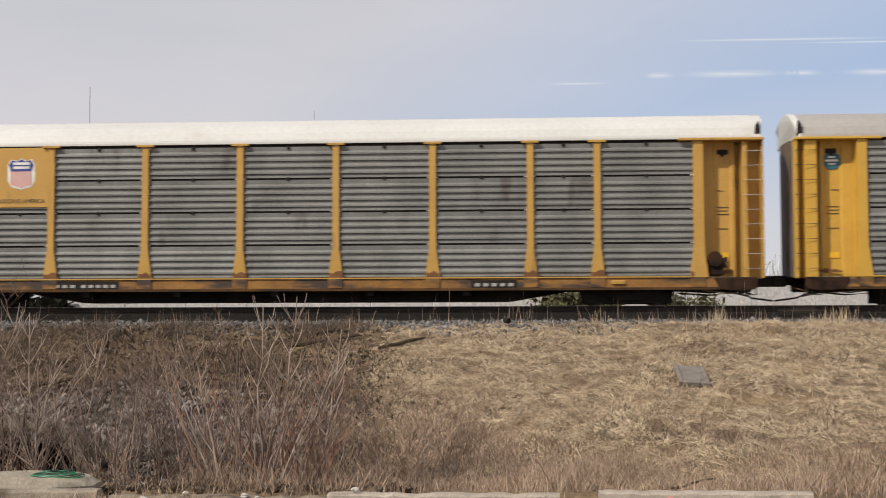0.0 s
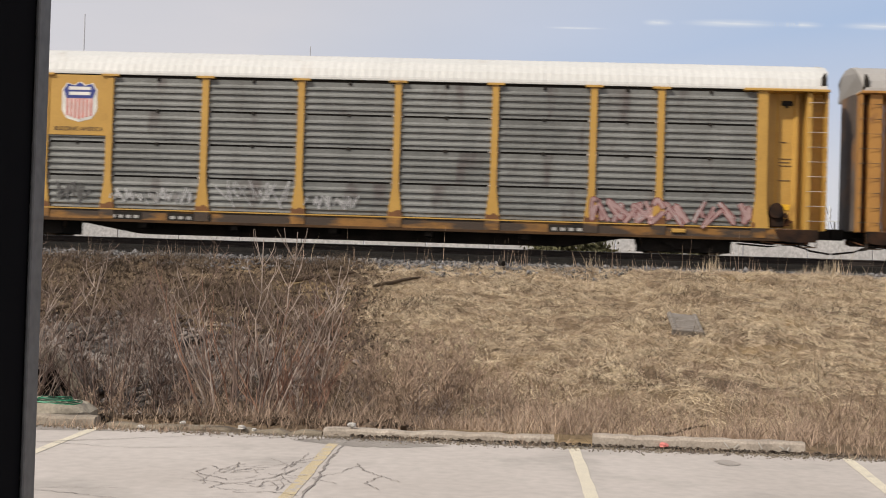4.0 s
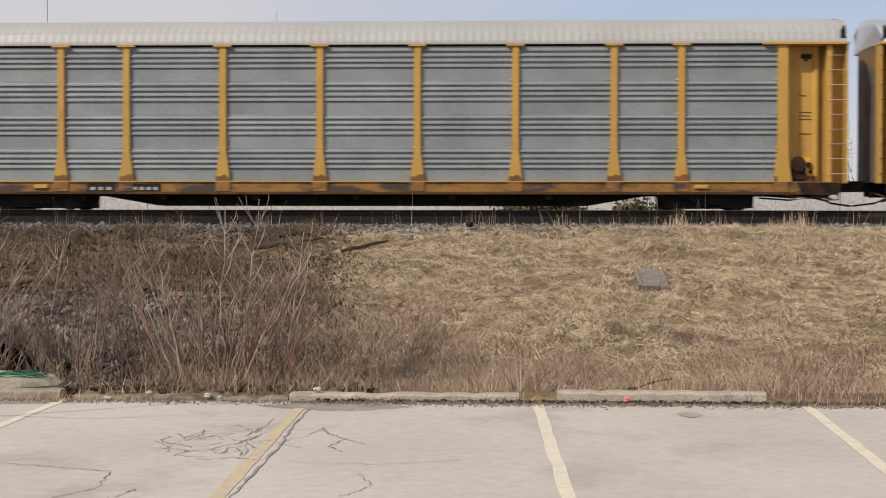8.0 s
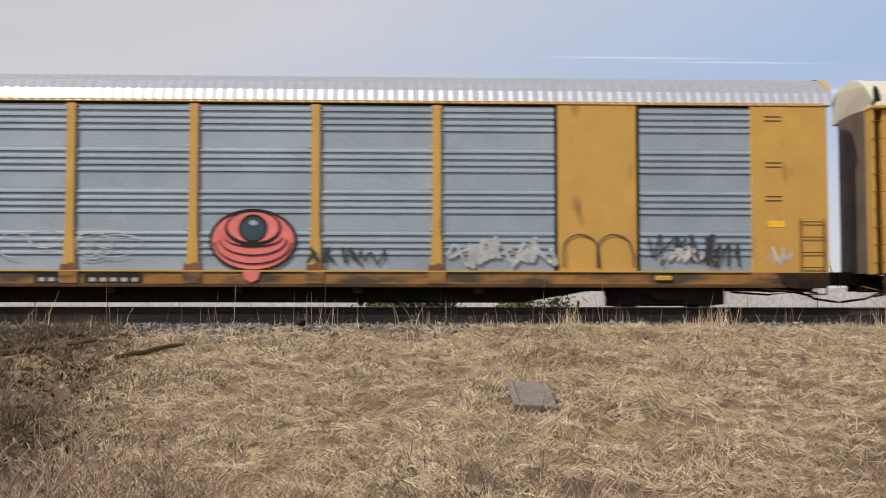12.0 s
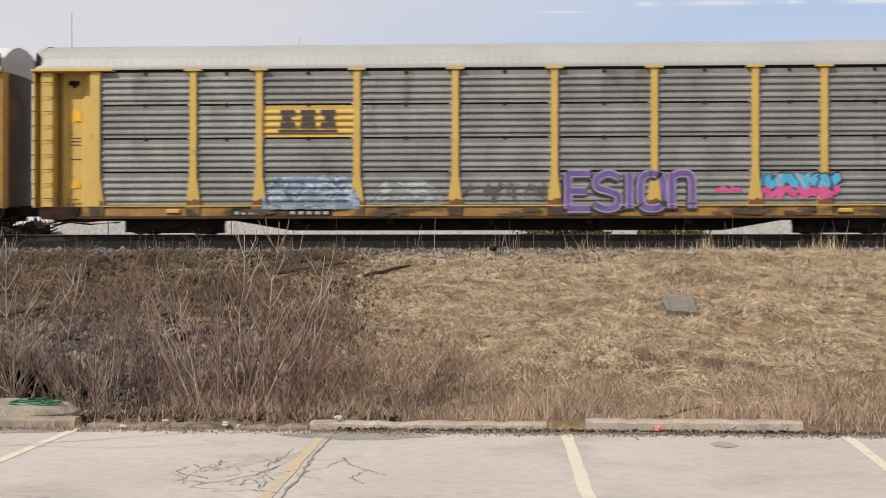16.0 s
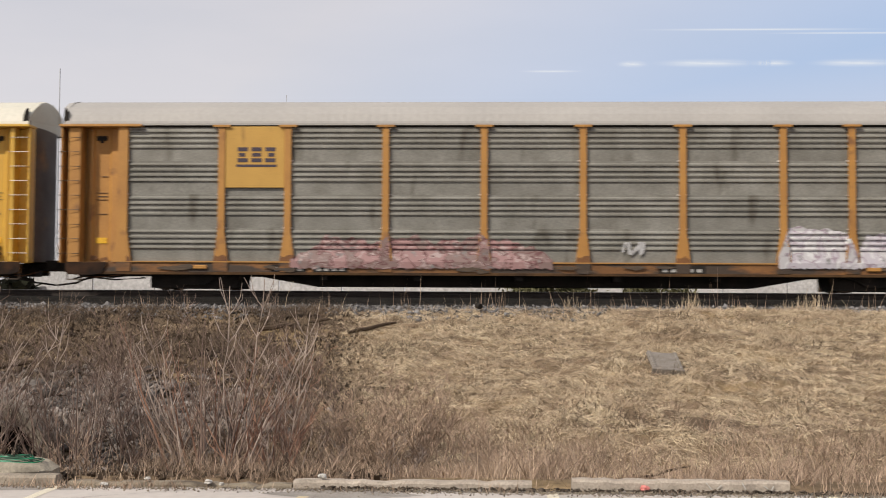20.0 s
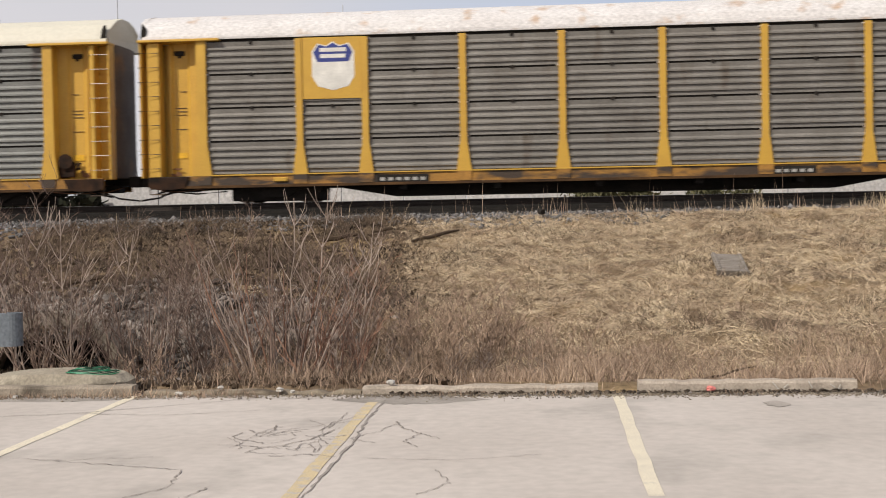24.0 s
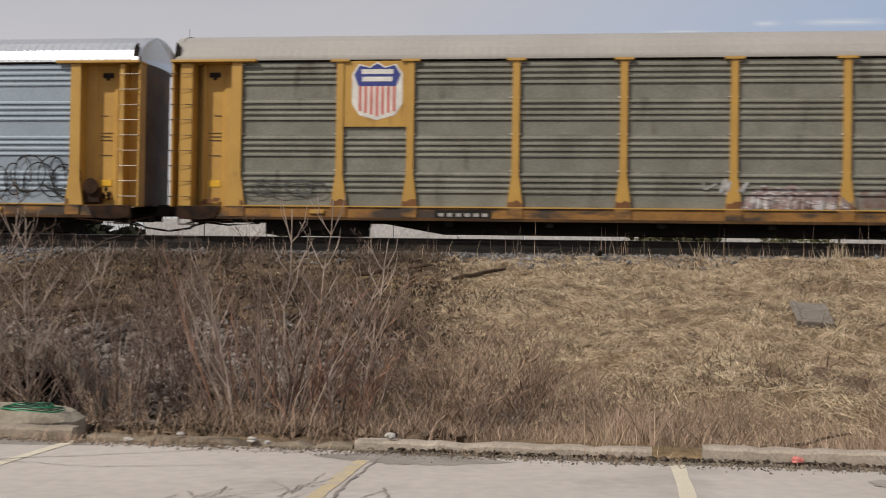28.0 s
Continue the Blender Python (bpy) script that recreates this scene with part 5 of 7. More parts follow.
def end_meshes(s):
    """The recessed end bay at the end s (-1 or 1): panel, wide stile, outer stile, header, doors."""
    X = lambda v: s * (v + 0.14)
    def bx(x0, x1, *r):
        return (min(X(x0), X(x1)), max(X(x0), X(x1)), *r)
    panel = bmesh.new()
    prof = [(11.80, -1.40), (11.86, -1.16), (12.15, -1.14), (12.22, -1.08), (12.64, -1.08), (12.70, -1.14), (12.78, -1.14), (12.78, -1.02), (11.80, -1.02)]
    pts = [(X(a), b) for a, b in prof]
    prism(panel, pts, "z", FLOOR, EAVE - 0.05)
    yield "end_panel", bm_mesh("end_panel", panel), "yellow"
    yield "panel_recess", bm_mesh("panel_recess", boxes(bx(12.76, 12.97, -0.92, -0.86, FLOOR, EAVE - 0.06))), "yellow"
    w = 13.30 if s < 0 else 13.10
    yield "wide_stile", bm_mesh("wide_stile", boxes(bx(12.95, w, -1.52, -1.0, FLOOR - 0.05, EAVE - 0.06), bevel=0.015)), "yellow"
    yield "ladder_back", bm_mesh("ladder_back", boxes(bx(w - 0.01, 13.52, -1.08, -1.02, FLOOR - 0.05, EAVE - 0.06))), "ladder"
    yield "lashing_slot", bm_mesh("lashing_slot", boxes(bx(12.30, 12.62, -1.13, -1.07, EAVE - 0.40, EAVE - 0.26), bx(12.40, 12.50, -1.13, -1.07, EAVE - 0.47, EAVE - 0.39), bevel=0.02)), "black"
    yield "outer_stile", bm_mesh("outer_stile", boxes(bx(13.49, 13.55, -1.5, -1.05, FLOOR - 0.05, EAVE - 0.06), bevel=0.008)), "yellow"
    yield "header", bm_mesh("header", boxes(bx(11.15, 13.56, -1.64, -1.0, EAVE - 0.055, EAVE + 0.02), bevel=0.012)), "yellow"
    r0 = 12.98
    if s < 0:
        pts = [(X(12.97), -1.50, 0), (X(12.99), -1.56, 0), (X(13.54), -1.63, 0), (X(13.55), -1.49, 0)]
    else:
        pts = [(X(r0), -1.5, 0), (X(r0 + 0.02), -1.60, 0), (X(13.52), -1.60, 0), (X(13.53), -1.49, 0)]
    rung = bm_mesh("rung", tube(bmesh.new(), pts, 0.014 if s < 0 else 0.0095, 5))
    for k in range(9):
        yield "rung", rung, FLOOR + 0.22 + 0.42 * k
    door = bmesh.new()
    pts = [(X(13.42 + 0.18 * math.cos(a) ** 0.6), 0.98 * math.sin(a)) for a in (math.pi * 0.98 * (k / 10 - 0.5) for k in range(11))] + [(X(13.1), 0.96), (X(13.1), -0.96)]
    prism(door, pts, "z", FLOOR, EAVE + 0.02)
    yield "end_door", bm_mesh("end_door", door), "door"
    tag = boxes(bx(12.27, 12.60, -1.10, -1.085, 1.35, 1.52))
    yield "data_label", bm_mesh("data_label", tag), "tag"
    for w, z in ((0.36, 2.62), (0.30, 2.72), (0.36, 2.82), (0.34, 2.2), (0.2, 3.3)):
        yield "stencil_line", bm_mesh("stencil_line", boxes(bx(12.26, 12.26 + w, -1.10, -1.085, z, z + 0.016))), "stencil"
    wedge = prism(bmesh.new(), [(X(13.30), EAVE + 0.03), (X(13.50), EAVE + 0.03), (X(13.44), EAVE + 0.52), (X(13.36), EAVE + 0.40)], "y", -1.50, -1.36)
    yield "corner_bracket", bm_mesh("corner_bracket", wedge), "black"


def truck_meshes():
    frame_bm = bmesh.new()
    for y in (-1.12, 0.98):
        prism(frame_bm, [(-1.05, 0.52), (-0.65, 0.55), (-0.4, 0.72), (0.4, 0.72), (0.65, 0.55), (1.05, 0.52), (1.05, 0.40), (0.7, 0.36), (0.35, 0.16), (-0.35, 0.16), (-0.7, 0.36), (-1.05, 0.40)], "y", y, y + 0.14)
    box(frame_bm, -0.2, 0.2, -1.0, 1.0, 0.42, 0.62)
    box(frame_bm, -1.28, 1.28, -0.96, 0.9, 0.07, 0.66)
    for x in (-0.16, 0, 0.16):
        tube(frame_bm, [(x, -1.05, 0.25), (x, -1.05, 0.55)], 0.06, 7)
    wheel = bmesh.new()
    disc(wheel, 0, -0.06, 0, 0.43, 0.12, 24)
    disc(wheel, 0, 0.06, 0, 0.46, 0.03, 24)
    disc(wheel, 0, -0.1, 0, 0.12, 0.05, 10)
    return bm_mesh("side_frame", frame_bm), bm_mesh("wheel", wheel)


CACHE, STYLE = {}, {}


def cached(key, make):
    if key not in CACHE:
        CACHE[key] = make()
    return CACHE[key]


def shield_parts(car, x, z, s, white_low=False):
    """A shield-shaped badge: blue field with pale bars over a striped lower part."""
    up = [(-0.5, 0.05), (-0.62, 0.30), (-0.46, 0.50), (-0.2, 0.44), (0, 0.54), (0.2, 0.44), (0.46, 0.50), (0.62, 0.30), (0.5, 0.05)]
    lowp = [(-0.5, 0.05), (0.5, 0.05), (0.56, -0.3), (0.42, -0.52), (0.0, -0.64), (-0.42, -0.52), (-0.56, -0.3)]
    n = 0.82   # narrower than tall
    ymk = lambda pts, y: prism(bmesh.new(), [(x + a * n * s, z + b * s) for a, b in pts], "y", y - 0.004, y)
    part("shield_rim", ymk([(a * 1.08, b * 1.07 - 0.005) for a, b in up[1:8] + [(0.62, -0.3), (0.44, -0.53), (0, -0.63), (-0.44, -0.53), (-0.62, -0.3)]], -1.532), M_logowhite, car)
    part("shield_field", ymk(up, -1.539), M_blue, car, "blue upper field of the badge")
    part("shield_base", ymk(lowp, -1.539), M_logowhite, car, "pale lower field of the badge")
    if not white_low:
        for k in range(-3, 4):
            a = k * 0.15
            bot = -0.60 + abs(a) * 0.25
            bm = prism(bmesh.new(), [(x + (a - 0.038) * n * s, z + 0.05 * s), (x + (a + 0.038) * n * s, z + 0.05 * s), (x + (a + 0.04) * n * s, z + bot * s), (x + (a - 0.04) * n * s, z + bot * s)], "y", -1.549, -1.545)
            part("stripe", bm, M_logored, car, "faded red stripe")
    for b, w in ((0.36, 0.42), (0.2, 0.40)):
        bm = prism(bmesh.new(), [(x - w * n * s, z + (b - 0.05) * s), (x + w * n * s, z + (b - 0.05) * s), (x + w * n * s, z + (b + 0.05) * s), (x - w * n * s, z + (b + 0.05) * s)], "y", -1.549, -1.545)
        part("badge_bar", bm, M_logowhite, car)


def bars(car, name, items, material, y=-1.53, label=""):
    for x, z, w, h in items:
        part(name, boxes((x - w / 2, x + w / 2, y - 0.004, y, z - h / 2, z + h / 2)), material, car, label)


def marks(car, xs, z=0.61, material=None):
    """Number marks on the sill, as plain bars over a dark patch."""
    for x, w in xs:
        part("mark_patch", boxes((x - w / 2 - 0.06, x + w / 2 + 0.06, -1.531, -1.526, z - 0.13, z + 0.13)), M_black, car)
        n = max(3, int(w / 0.2))
        bars(car, "number_bar", [(x - w / 2 + (i + 0.5) * w / n, z, w / n * 0.6, 0.09) for i in range(n)], M_mark, -1.536, "pale lettering bar")


def lettering(car, text, x, z, size, material, wide=1.15, shear=0.0, y=-1.545, bold=0.0):
    cu = bpy.data.curves.new("lettering", "FONT")
    cu.body, cu.size, cu.extrude, cu.align_x, cu.shear, cu.offset = text, size, 0.002, "CENTER", shear, bold
    cu.materials.append(material)
    ob = new("lettering", cu)
    ob.parent = car
    ob.matrix_basis = pose(x, y, z, 90) @ Matrix.Diagonal((wide, 1, 1, 1))
    ob["label"] = "sprayed lettering on the side screens"
    return ob


def scrawl(car, x, z, w, h, material, seed, strokes=5, r=0.03, y=-1.535):
    """Loose sprayed strokes: flat ribbons."""
    rn = random.Random(seed)
    for _ in range(strokes):
        bm = bmesh.new()
        cx, cz = x + rn.uniform(-0.45, 0.45) * w, z + rn.uniform(-0.2, 0.2) * h
        a0, da = rn.uniform(0, 6.28), rn.uniform(2.5, 6.0)
        rx, rz = rn.uniform(0.08, 0.2) * w, rn.uniform(0.25, 0.5) * h
        prev = None
        for k in range(15):
            a = a0 + da * k / 14
            p = (cx + rx * math.cos(a) + 0.012 * k * w * 0.2, cz + rz * math.sin(a))
            q = (p[0] + r * math.cos(a + 0.6), p[1] + r * math.sin(a + 0.6))
            cur = (bm.verts.new((p[0], y - 0.001 * _, p[1])), bm.verts.new((q[0], y - 0.001 * _, q[1])))
            if prev:
                bm.faces.new((prev[0], prev[1], cur[1], cur[0]))
            prev = cur
        part("spray_stroke", bm, material, car, "loose sprayed stroke")


def railcar(spec):
    """A tall enclosed car-carrier wagon. Its origin lies on the rails, its near side at y = -1.5."""
    car = empty("autorack_railcar")
    yel, sill, pan, roof = YEL[spec.get("yellow", "yellow")], SILL[spec.get("yellow", "yellow")], PAN[spec["panel"]], ROOF[spec["roof"]]
    style, solid = spec.get("style", "seam"), spec.get("solid", False)
    STYLE[car.name] = style
    edges = EDGES
    # side screens, bay by bay
    paint = spec.get("paint", {})
    plates = spec.get("plates", {})
    for i, (a, b) in enumerate(zip(edges, edges[1:])):
        w = b - a - 0.10
        narrow = i in (1, 7)
        if solid and narrow:
            part("solid_panel", cached(("solid", round(w, 2)), lambda: bm_mesh("solid_panel", boxes((-w / 2 - 0.02, w / 2 + 0.02, -1.50, -1.44, FLOOR, EAVE), bevel=0.01))), yel, car, "flat yellow steel panel", pose((a + b) / 2, 0, 0))
            continue
        for row in range(ROWS):
            me = cached(("screen", round(w, 2), style), lambda: screen_mesh(w, style))
            m = paint.get((i, row), plates.get((i, row), pan))
            part("screen_panel", me, m, car, "", pose((a + b) / 2, -1.455, FLOOR + row * RH))
        if style == "seam" and not solid:
            for row in (2, 3, 4):
                part("latch", cached("latch", lambda: bm_mesh("latch", boxes((-0.05, 0.05, -1.50, -1.45, -0.05, 0.04), bevel=0.01))), M_black, car, "", pose((a + b) / 2, 0, FLOOR + row * RH - (0.05 if row == 4 else 0)))
    # far side, joined
    part("far_side", cached("far", lambda: bm_mesh("far_side", boxes((-11.8, 11.8, 1.40, 1.47, FLOOR, EAVE)))), pan, car)
    # added black sheet: gives the seams the dark of the unlit inside
    part("inner_shade", cached("inner", lambda: bm_mesh("inner_shade", boxes((-11.8, 11.8, -1.42, -1.40, FLOOR, EAVE)))), M_black, car, "black sheet in place of the shade behind the screens")
    # posts with caps
    pme, cme = cached(("post", solid), lambda: post_mesh(0.19, foot=0.43 if not solid else 0.26)), cached("cap", cap_mesh)
    for k, x in enumerate(edges):
        if solid and k in (0, 1, 2, 7, 8, 9):
            continue
        post = part("post", pme, yel, car, "", pose(x, 0, 0))
        for row in range(1, ROWS + 1):
            part("bracket", cached("bracket", lambda: bm_mesh("bracket", boxes((-0.155, 0.155, -1.50, -1.465, -0.022, 0.022), bevel=0.008))), M_bracket, post, "", pose(0, 0, FLOOR + row * RH - (0.04 if row == ROWS else 0)))
        part("post_foot", cached("post_foot", lambda: bm_mesh("post_foot", prism(bmesh.new(), [(-0.20, 0.53), (0.20, 0.53), (0.215, 0.793), (-0.215, 0.793)], "y", -1.556, -1.51))), sill, post)
        if spec.get("caps", True) and not solid and 0 < k < 9:
            part("cap", cme, yel, post)
    # ends
    for s in (-1, 1):
        if solid:
            part("end_panel", cached(("flat_end", s), lambda: bm_mesh("end_panel", boxes((min(s * 11.66, s * 13.5), max(s * 11.66, s * 13.5), -1.50, -1.2, FLOOR - 0.05, EAVE), bevel=0.02))), yel, car, "flat yellow end panel")
            bm = bmesh.new()
            for q in range(4):
                tube(bm, [(s * 12.8, -1.56, FLOOR + 0.1 + 0.36 * q), (s * 13.35, -1.56, FLOOR + 0.1 + 0.36 * q)], 0.014, 5)
            for xx in (12.8, 13.35):
                tube(bm, [(s * xx, -1.56, FLOOR), (s * xx, -1.56, FLOOR + 1.25)], 0.014, 5)
            part("grab_ladder", bm, M_rust, car)
            part("end_door", cached(("end", s, "d"), lambda: [q for q in end_meshes(s) if q[0] == "end_door"][0][1]), M_door, car)
            for z in (4.5, 4.4, 3.4, 3.3, 2.6, 2.5):
                bars(car, "stencil_line", [(s * 12.2, z, 0.4, 0.025)], M_navy, -1.505)
            bars(car, "data_label", [(s * 12.25, 1.95, 0.42, 0.16)], M_ylwtag, -1.505)
            continue
        for name, me, kind in cached(("end", s), lambda: list(end_meshes(s))):
            if name == "rung":
                part(name, me, M_rung if s > 0 else M_rungshade, car, "", pose(0, 0, kind))
                continue
            part(name, me, {"yellow": yel, "door": M_door, "tag": M_ylwtag, "stencil": M_grime, "black": M_black, "ladder": M_recess if spec.get("yellow") == "orange" else yel}[kind], car)
        part("end_post", cached(("end_post", s), lambda: bm_mesh("end_post", prism(bmesh.new(), [(s * 11.70, FLOOR - 0.02), (s * 12.10, FLOOR - 0.02), (s * 12.0, FLOOR + 0.7), (s * 11.98, EAVE - 0.05), (s * 11.70, EAVE - 0.05)], "y", -1.56, -1.42))), yel, car)
    # roof
    deep = spec.get("ribs", 0.003)
    part("roof", cached(("roof", deep), lambda: roof_mesh(0.235, deep)), roof, car)
    for s in (-1, 1):
        part("roof_end", cached(("roof_end", s), lambda: roof_end_mesh(s)), YEL["bright"] if solid else (ROOF["white"] if spec.get("pale_end") else roof), car)
    part("eave_strip", cached("eave", lambda: bm_mesh("eave_strip", boxes((-13.4, 13.4, -1.525, -1.44, EAVE + 0.0, EAVE + 0.06)))), yel if solid else roof, car)
    # underframe
    part("side_sill", cached("sill", lambda: bm_mesh("side_sill", prism(bmesh.new(), [(-1.52, 0.80), (-1.40, 0.80), (-1.40, 0.46), (-1.52, 0.46)], "x", -13.45, 13.45))), sill, car)
    # dark strip paints the shaded lower half of the sill
    part("sill_flange", cached("flange", lambda: bm_mesh("sill_flange", boxes((-13.4, 13.4, -1.545, -1.40, 0.44, 0.52), bevel=0.006))), M_flange, car, "lower flange dark with dirt and painted-in shade")
    for s in (-1, 1):
        part("end_sill_plate", cached(("sill_end", s), lambda: bm_mesh("end_sill_plate", prism(bmesh.new(), [(s * 12.25, 0.785), (s * 13.47, 0.785), (s * 13.47, 0.50), (s * 13.2, 0.425), (s * 12.7, 0.425), (s * 12.4, 0.47)], "y", -1.575, -1.51))), M_brake, car, "grease-dark plate at the end of the sill")
    part("sill_lip", cached("lip", lambda: bm_mesh("sill_lip", boxes((-11.6, 11.6, -1.56, -1.40, 0.795, 0.83)))), yel, car)
    part("far_sill", cached("sill2", lambda: bm_mesh("far_sill", boxes((-13.3, 13.3, 1.40, 1.52, 0.46, 0.80)))), sill, car)
    part("deck", cached("deck", lambda: bm_mesh("deck", boxes((-13.3, 13.3, -1.4, 1.4, 0.62, 0.76)))), M_black, car)
    part("centre_sill", cached("csill", lambda: bm_mesh("centre_sill", prism(bmesh.new(), [(-13.2, 0.62), (13.2, 0.62), (13.2, 0.45), (8.2, 0.45), (6.4, 0.14), (-6.4, 0.14), (-8.2, 0.45), (-13.2, 0.45)], "y", -0.55, 0.55))), M_black, car, "black fish-bellied centre sill")
    for x in (-6.0, -3.3, -0.4, 2.4, 5.2):
        part("cross_bearer", cached("bearer", lambda: bm_mesh("cross_bearer", boxes((-0.1, 0.1, -1.4, 1.4, 0.3, 0.62)))), M_black, car, "", pose(x, 0, 0))
    for x in (-9.55, 9.55):
        part("jack_pad", cached("step", lambda: bm_mesh("jack_pad", boxes((-0.2, 0.2, -1.58, -1.50, 0.60, 0.72), bevel=0.02))), yel, car, "", pose(x, 0, 0))
    sf, wh = cached("truck", truck_meshes)
    for x in (-9.85, 9.85):
        tk = part("truck", sf, M_black, car, "black cast steel bogie frame", pose(x, 0, 0))
        for wx in (-0.89, 0.89):
            part("wheel", wh, M_grime, tk, "", pose(wx, -0.78, 0.46))
            part("wheel", wh, M_grime, tk, "", pose(wx, 0.78, 0.46, 0, 0, 180))
            part("axle", cached("axle", lambda: bm_mesh("axle", tube(bmesh.new(), [(0, -0.78, 0), (0, 0.78, 0)], 0.08, 8))), M_black, tk, "", pose(wx, 0, 0.46))
    for s in (-1, 1):
        part("coupler", cached(("coupler", s), lambda: bm_mesh("coupler", boxes((min(s * 13.0, s * 13.9), max(s * 13.0, s * 13.9), -0.09, 0.09, 0.60, 0.82), (min(s * 13.75, s * 14.13), max(s * 13.75, s * 14.13), -0.17, 0.17, 0.56, 0.88), bevel=0.02))), M_black, car)
        part("air_hose", cached(("hose", s), lambda: bm_mesh("air_hose", tube(bmesh.new(), [(s * 12.6, -0.5, 0.52), (s * 13.1, -0.45, 0.40), (s * 13.5, -0.35, 0.22), (s * 14.12, -0.25, 0.14)], 0.028, 6))), M_black, car)
        part("cut_lever", cached(("lever", s), lambda: bm_mesh("cut_lever", tube(bmesh.new(), [(s * 11.9, -1.5, 0.42), (s * 12.6, -1.45, 0.36), (s * 13.3, -0.8, 0.40), (s * 13.6, -0.2, 0.55)], 0.018, 5))), M_rust, car)
        for j, (zz, yy) in enumerate(((0.36, -1.3), (0.30, -0.9))):
            part("brake_rod", cached(("rod", s, j), lambda: bm_mesh("brake_rod", tube(bmesh.new(), [(s * 11.3, yy, zz + 0.06), (s * 12.2, yy, zz), (s * 12.9, yy + 0.2, zz + 0.07), (s * 13.4, yy + 0.3, zz - 0.04)], 0.026, 5))), M_black, car)
        part("draft_gear", cached(("draft", s), lambda: bm_mesh("draft_gear", boxes((min(s * 12.4, s * 13.5), max(s * 12.4, s * 13.5), -0.3, 0.3, 0.40, 0.64), bevel=0.02))), M_black, car)
        part("end_step", cached(("estep", s), lambda: bm_mesh("end_step", boxes((min(s * 13.0, s * 13.45), max(s * 13.0, s * 13.45), -1.5, -1.36, 0.28, 0.31), (min(s * 13.0, s * 13.03), max(s * 13.0, s * 13.03), -1.5, -1.46, 0.28, 0.7), (min(s * 13.42, s * 13.45), max(s * 13.42, s * 13.45), -1.5, -1.46, 0.28, 0.7)))), M_grime, car)
    if not solid:
        brake = part("hand_brake", cached("brake", lambda: bm_mesh("hand_brake", disc(boxes((12.05, 12.55, -1.42, -1.28, 0.85, 1.3), bevel=0.03), 12.3, -1.50, 1.32, 0.22, 0.03, 14))), M_brake, car, "grease-stained hand brake wheel and box")
    seed = SPECS.index(spec) * 50
    dirty = spec.get("yellow", "yellow") != "bright"
    for k, x in enumerate(edges):
        if dirty and not (solid and k in (0, 1, 2, 7, 8, 9)):
            part("foot_grime", cached(("foot", k % 3), lambda: bm_mesh("foot_grime", prism(bmesh.new(), [(-0.205, FLOOR), (0.205, FLOOR), (0.19, FLOOR + 0.10 + 0.05 * (k % 3)), (0.05, FLOOR + 0.2), (-0.08, FLOOR + 0.13), (-0.18, FLOOR + 0.16 + 0.03 * (k % 2))], "y", -1.558, -1.5555))), M_footrust, car, "", pose(x, 0, 0))
    if not solid:
        for s in (-1, 1):
            grime(car, s * 12.6, 0.95, 0.7, 0.3, seed + s, -1.168, M_footrust)
            grime(car, s * 12.75, 0.62, 1.3, 0.28, seed + 5 + s, -1.523)
        grime(car, 12.62, 1.2, 0.35, 0.5, seed + 13, -1.171, M_brake)
    spec["extras"](car) if "extras" in spec else None
    return tagged(car, spec["label"], "railcar", group="railcars of the passing train")


def plate(car, bay, z0, z1, material=None, label="yellow steel sign plate"):
    a, b = EDGES[bay] + 0.1, EDGES[bay + 1] - 0.1
    part("sign_plate", boxes((a, b, -1.528, -1.50, z0, z1), bevel=0.006), material or YEL["yellow"], car, label)


def shield_badge(car, size=1.05, faded=False, white_low=False, text=True, material=None):
    plate(car, 1, 2.95, EAVE - 0.04, material)
    shield_parts(car, -7.96, 3.98, size, white_low)
    if text:
        lettering(car, "BUILDING AMERICA", -7.96, 3.08, 0.17, M_grime, 0.95, y=-1.536)


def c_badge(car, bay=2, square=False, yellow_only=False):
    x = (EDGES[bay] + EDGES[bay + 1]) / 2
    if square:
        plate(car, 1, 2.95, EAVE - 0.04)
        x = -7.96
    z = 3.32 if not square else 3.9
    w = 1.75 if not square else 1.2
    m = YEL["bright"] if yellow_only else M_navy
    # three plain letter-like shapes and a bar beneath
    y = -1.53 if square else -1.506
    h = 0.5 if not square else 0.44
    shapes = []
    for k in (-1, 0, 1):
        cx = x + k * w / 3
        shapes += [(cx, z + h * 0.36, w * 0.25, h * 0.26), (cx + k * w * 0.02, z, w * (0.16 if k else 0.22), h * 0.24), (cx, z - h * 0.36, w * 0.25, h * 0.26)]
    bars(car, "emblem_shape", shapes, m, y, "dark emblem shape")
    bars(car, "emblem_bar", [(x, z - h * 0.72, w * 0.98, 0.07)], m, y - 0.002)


def horse_badge(car, dark=True):
    x, z = -5.6, 3.42
    for k in range(4):
        bm = prism(bmesh.new(), [(x - 1.1 + 0.10 * k, z - 0.22 + 0.12 * k), (x - 0.35, z - 0.22 + 0.12 * k), (x - 0.42 + 0.1 * k, z - 0.15 + 0.12 * k), (x - 1.05 + 0.10 * k, z - 0.15 + 0.12 * k)], "y", -1.511, -1.507)
        part("emblem_stripe", bm, M_navy, car, "black swept stripe")
    bm = prism(bmesh.new(), [(x - 0.1, z + 0.28), (x + 0.2, z + 0.30), (x + 0.45, z - 0.1), (x + 0.2, z - 0.05), (x - 0.05, z + 0.1)], "y", -1.511, -1.507)
    part("emblem_shape", bm, M_navy, car, "black swept emblem")
    bars(car, "letter_block", [(x + 0.45, z + 0.05, 0.3, 0.36), (x + 0.9, z + 0.05, 0.34, 0.36)], M_navy, -1.507)


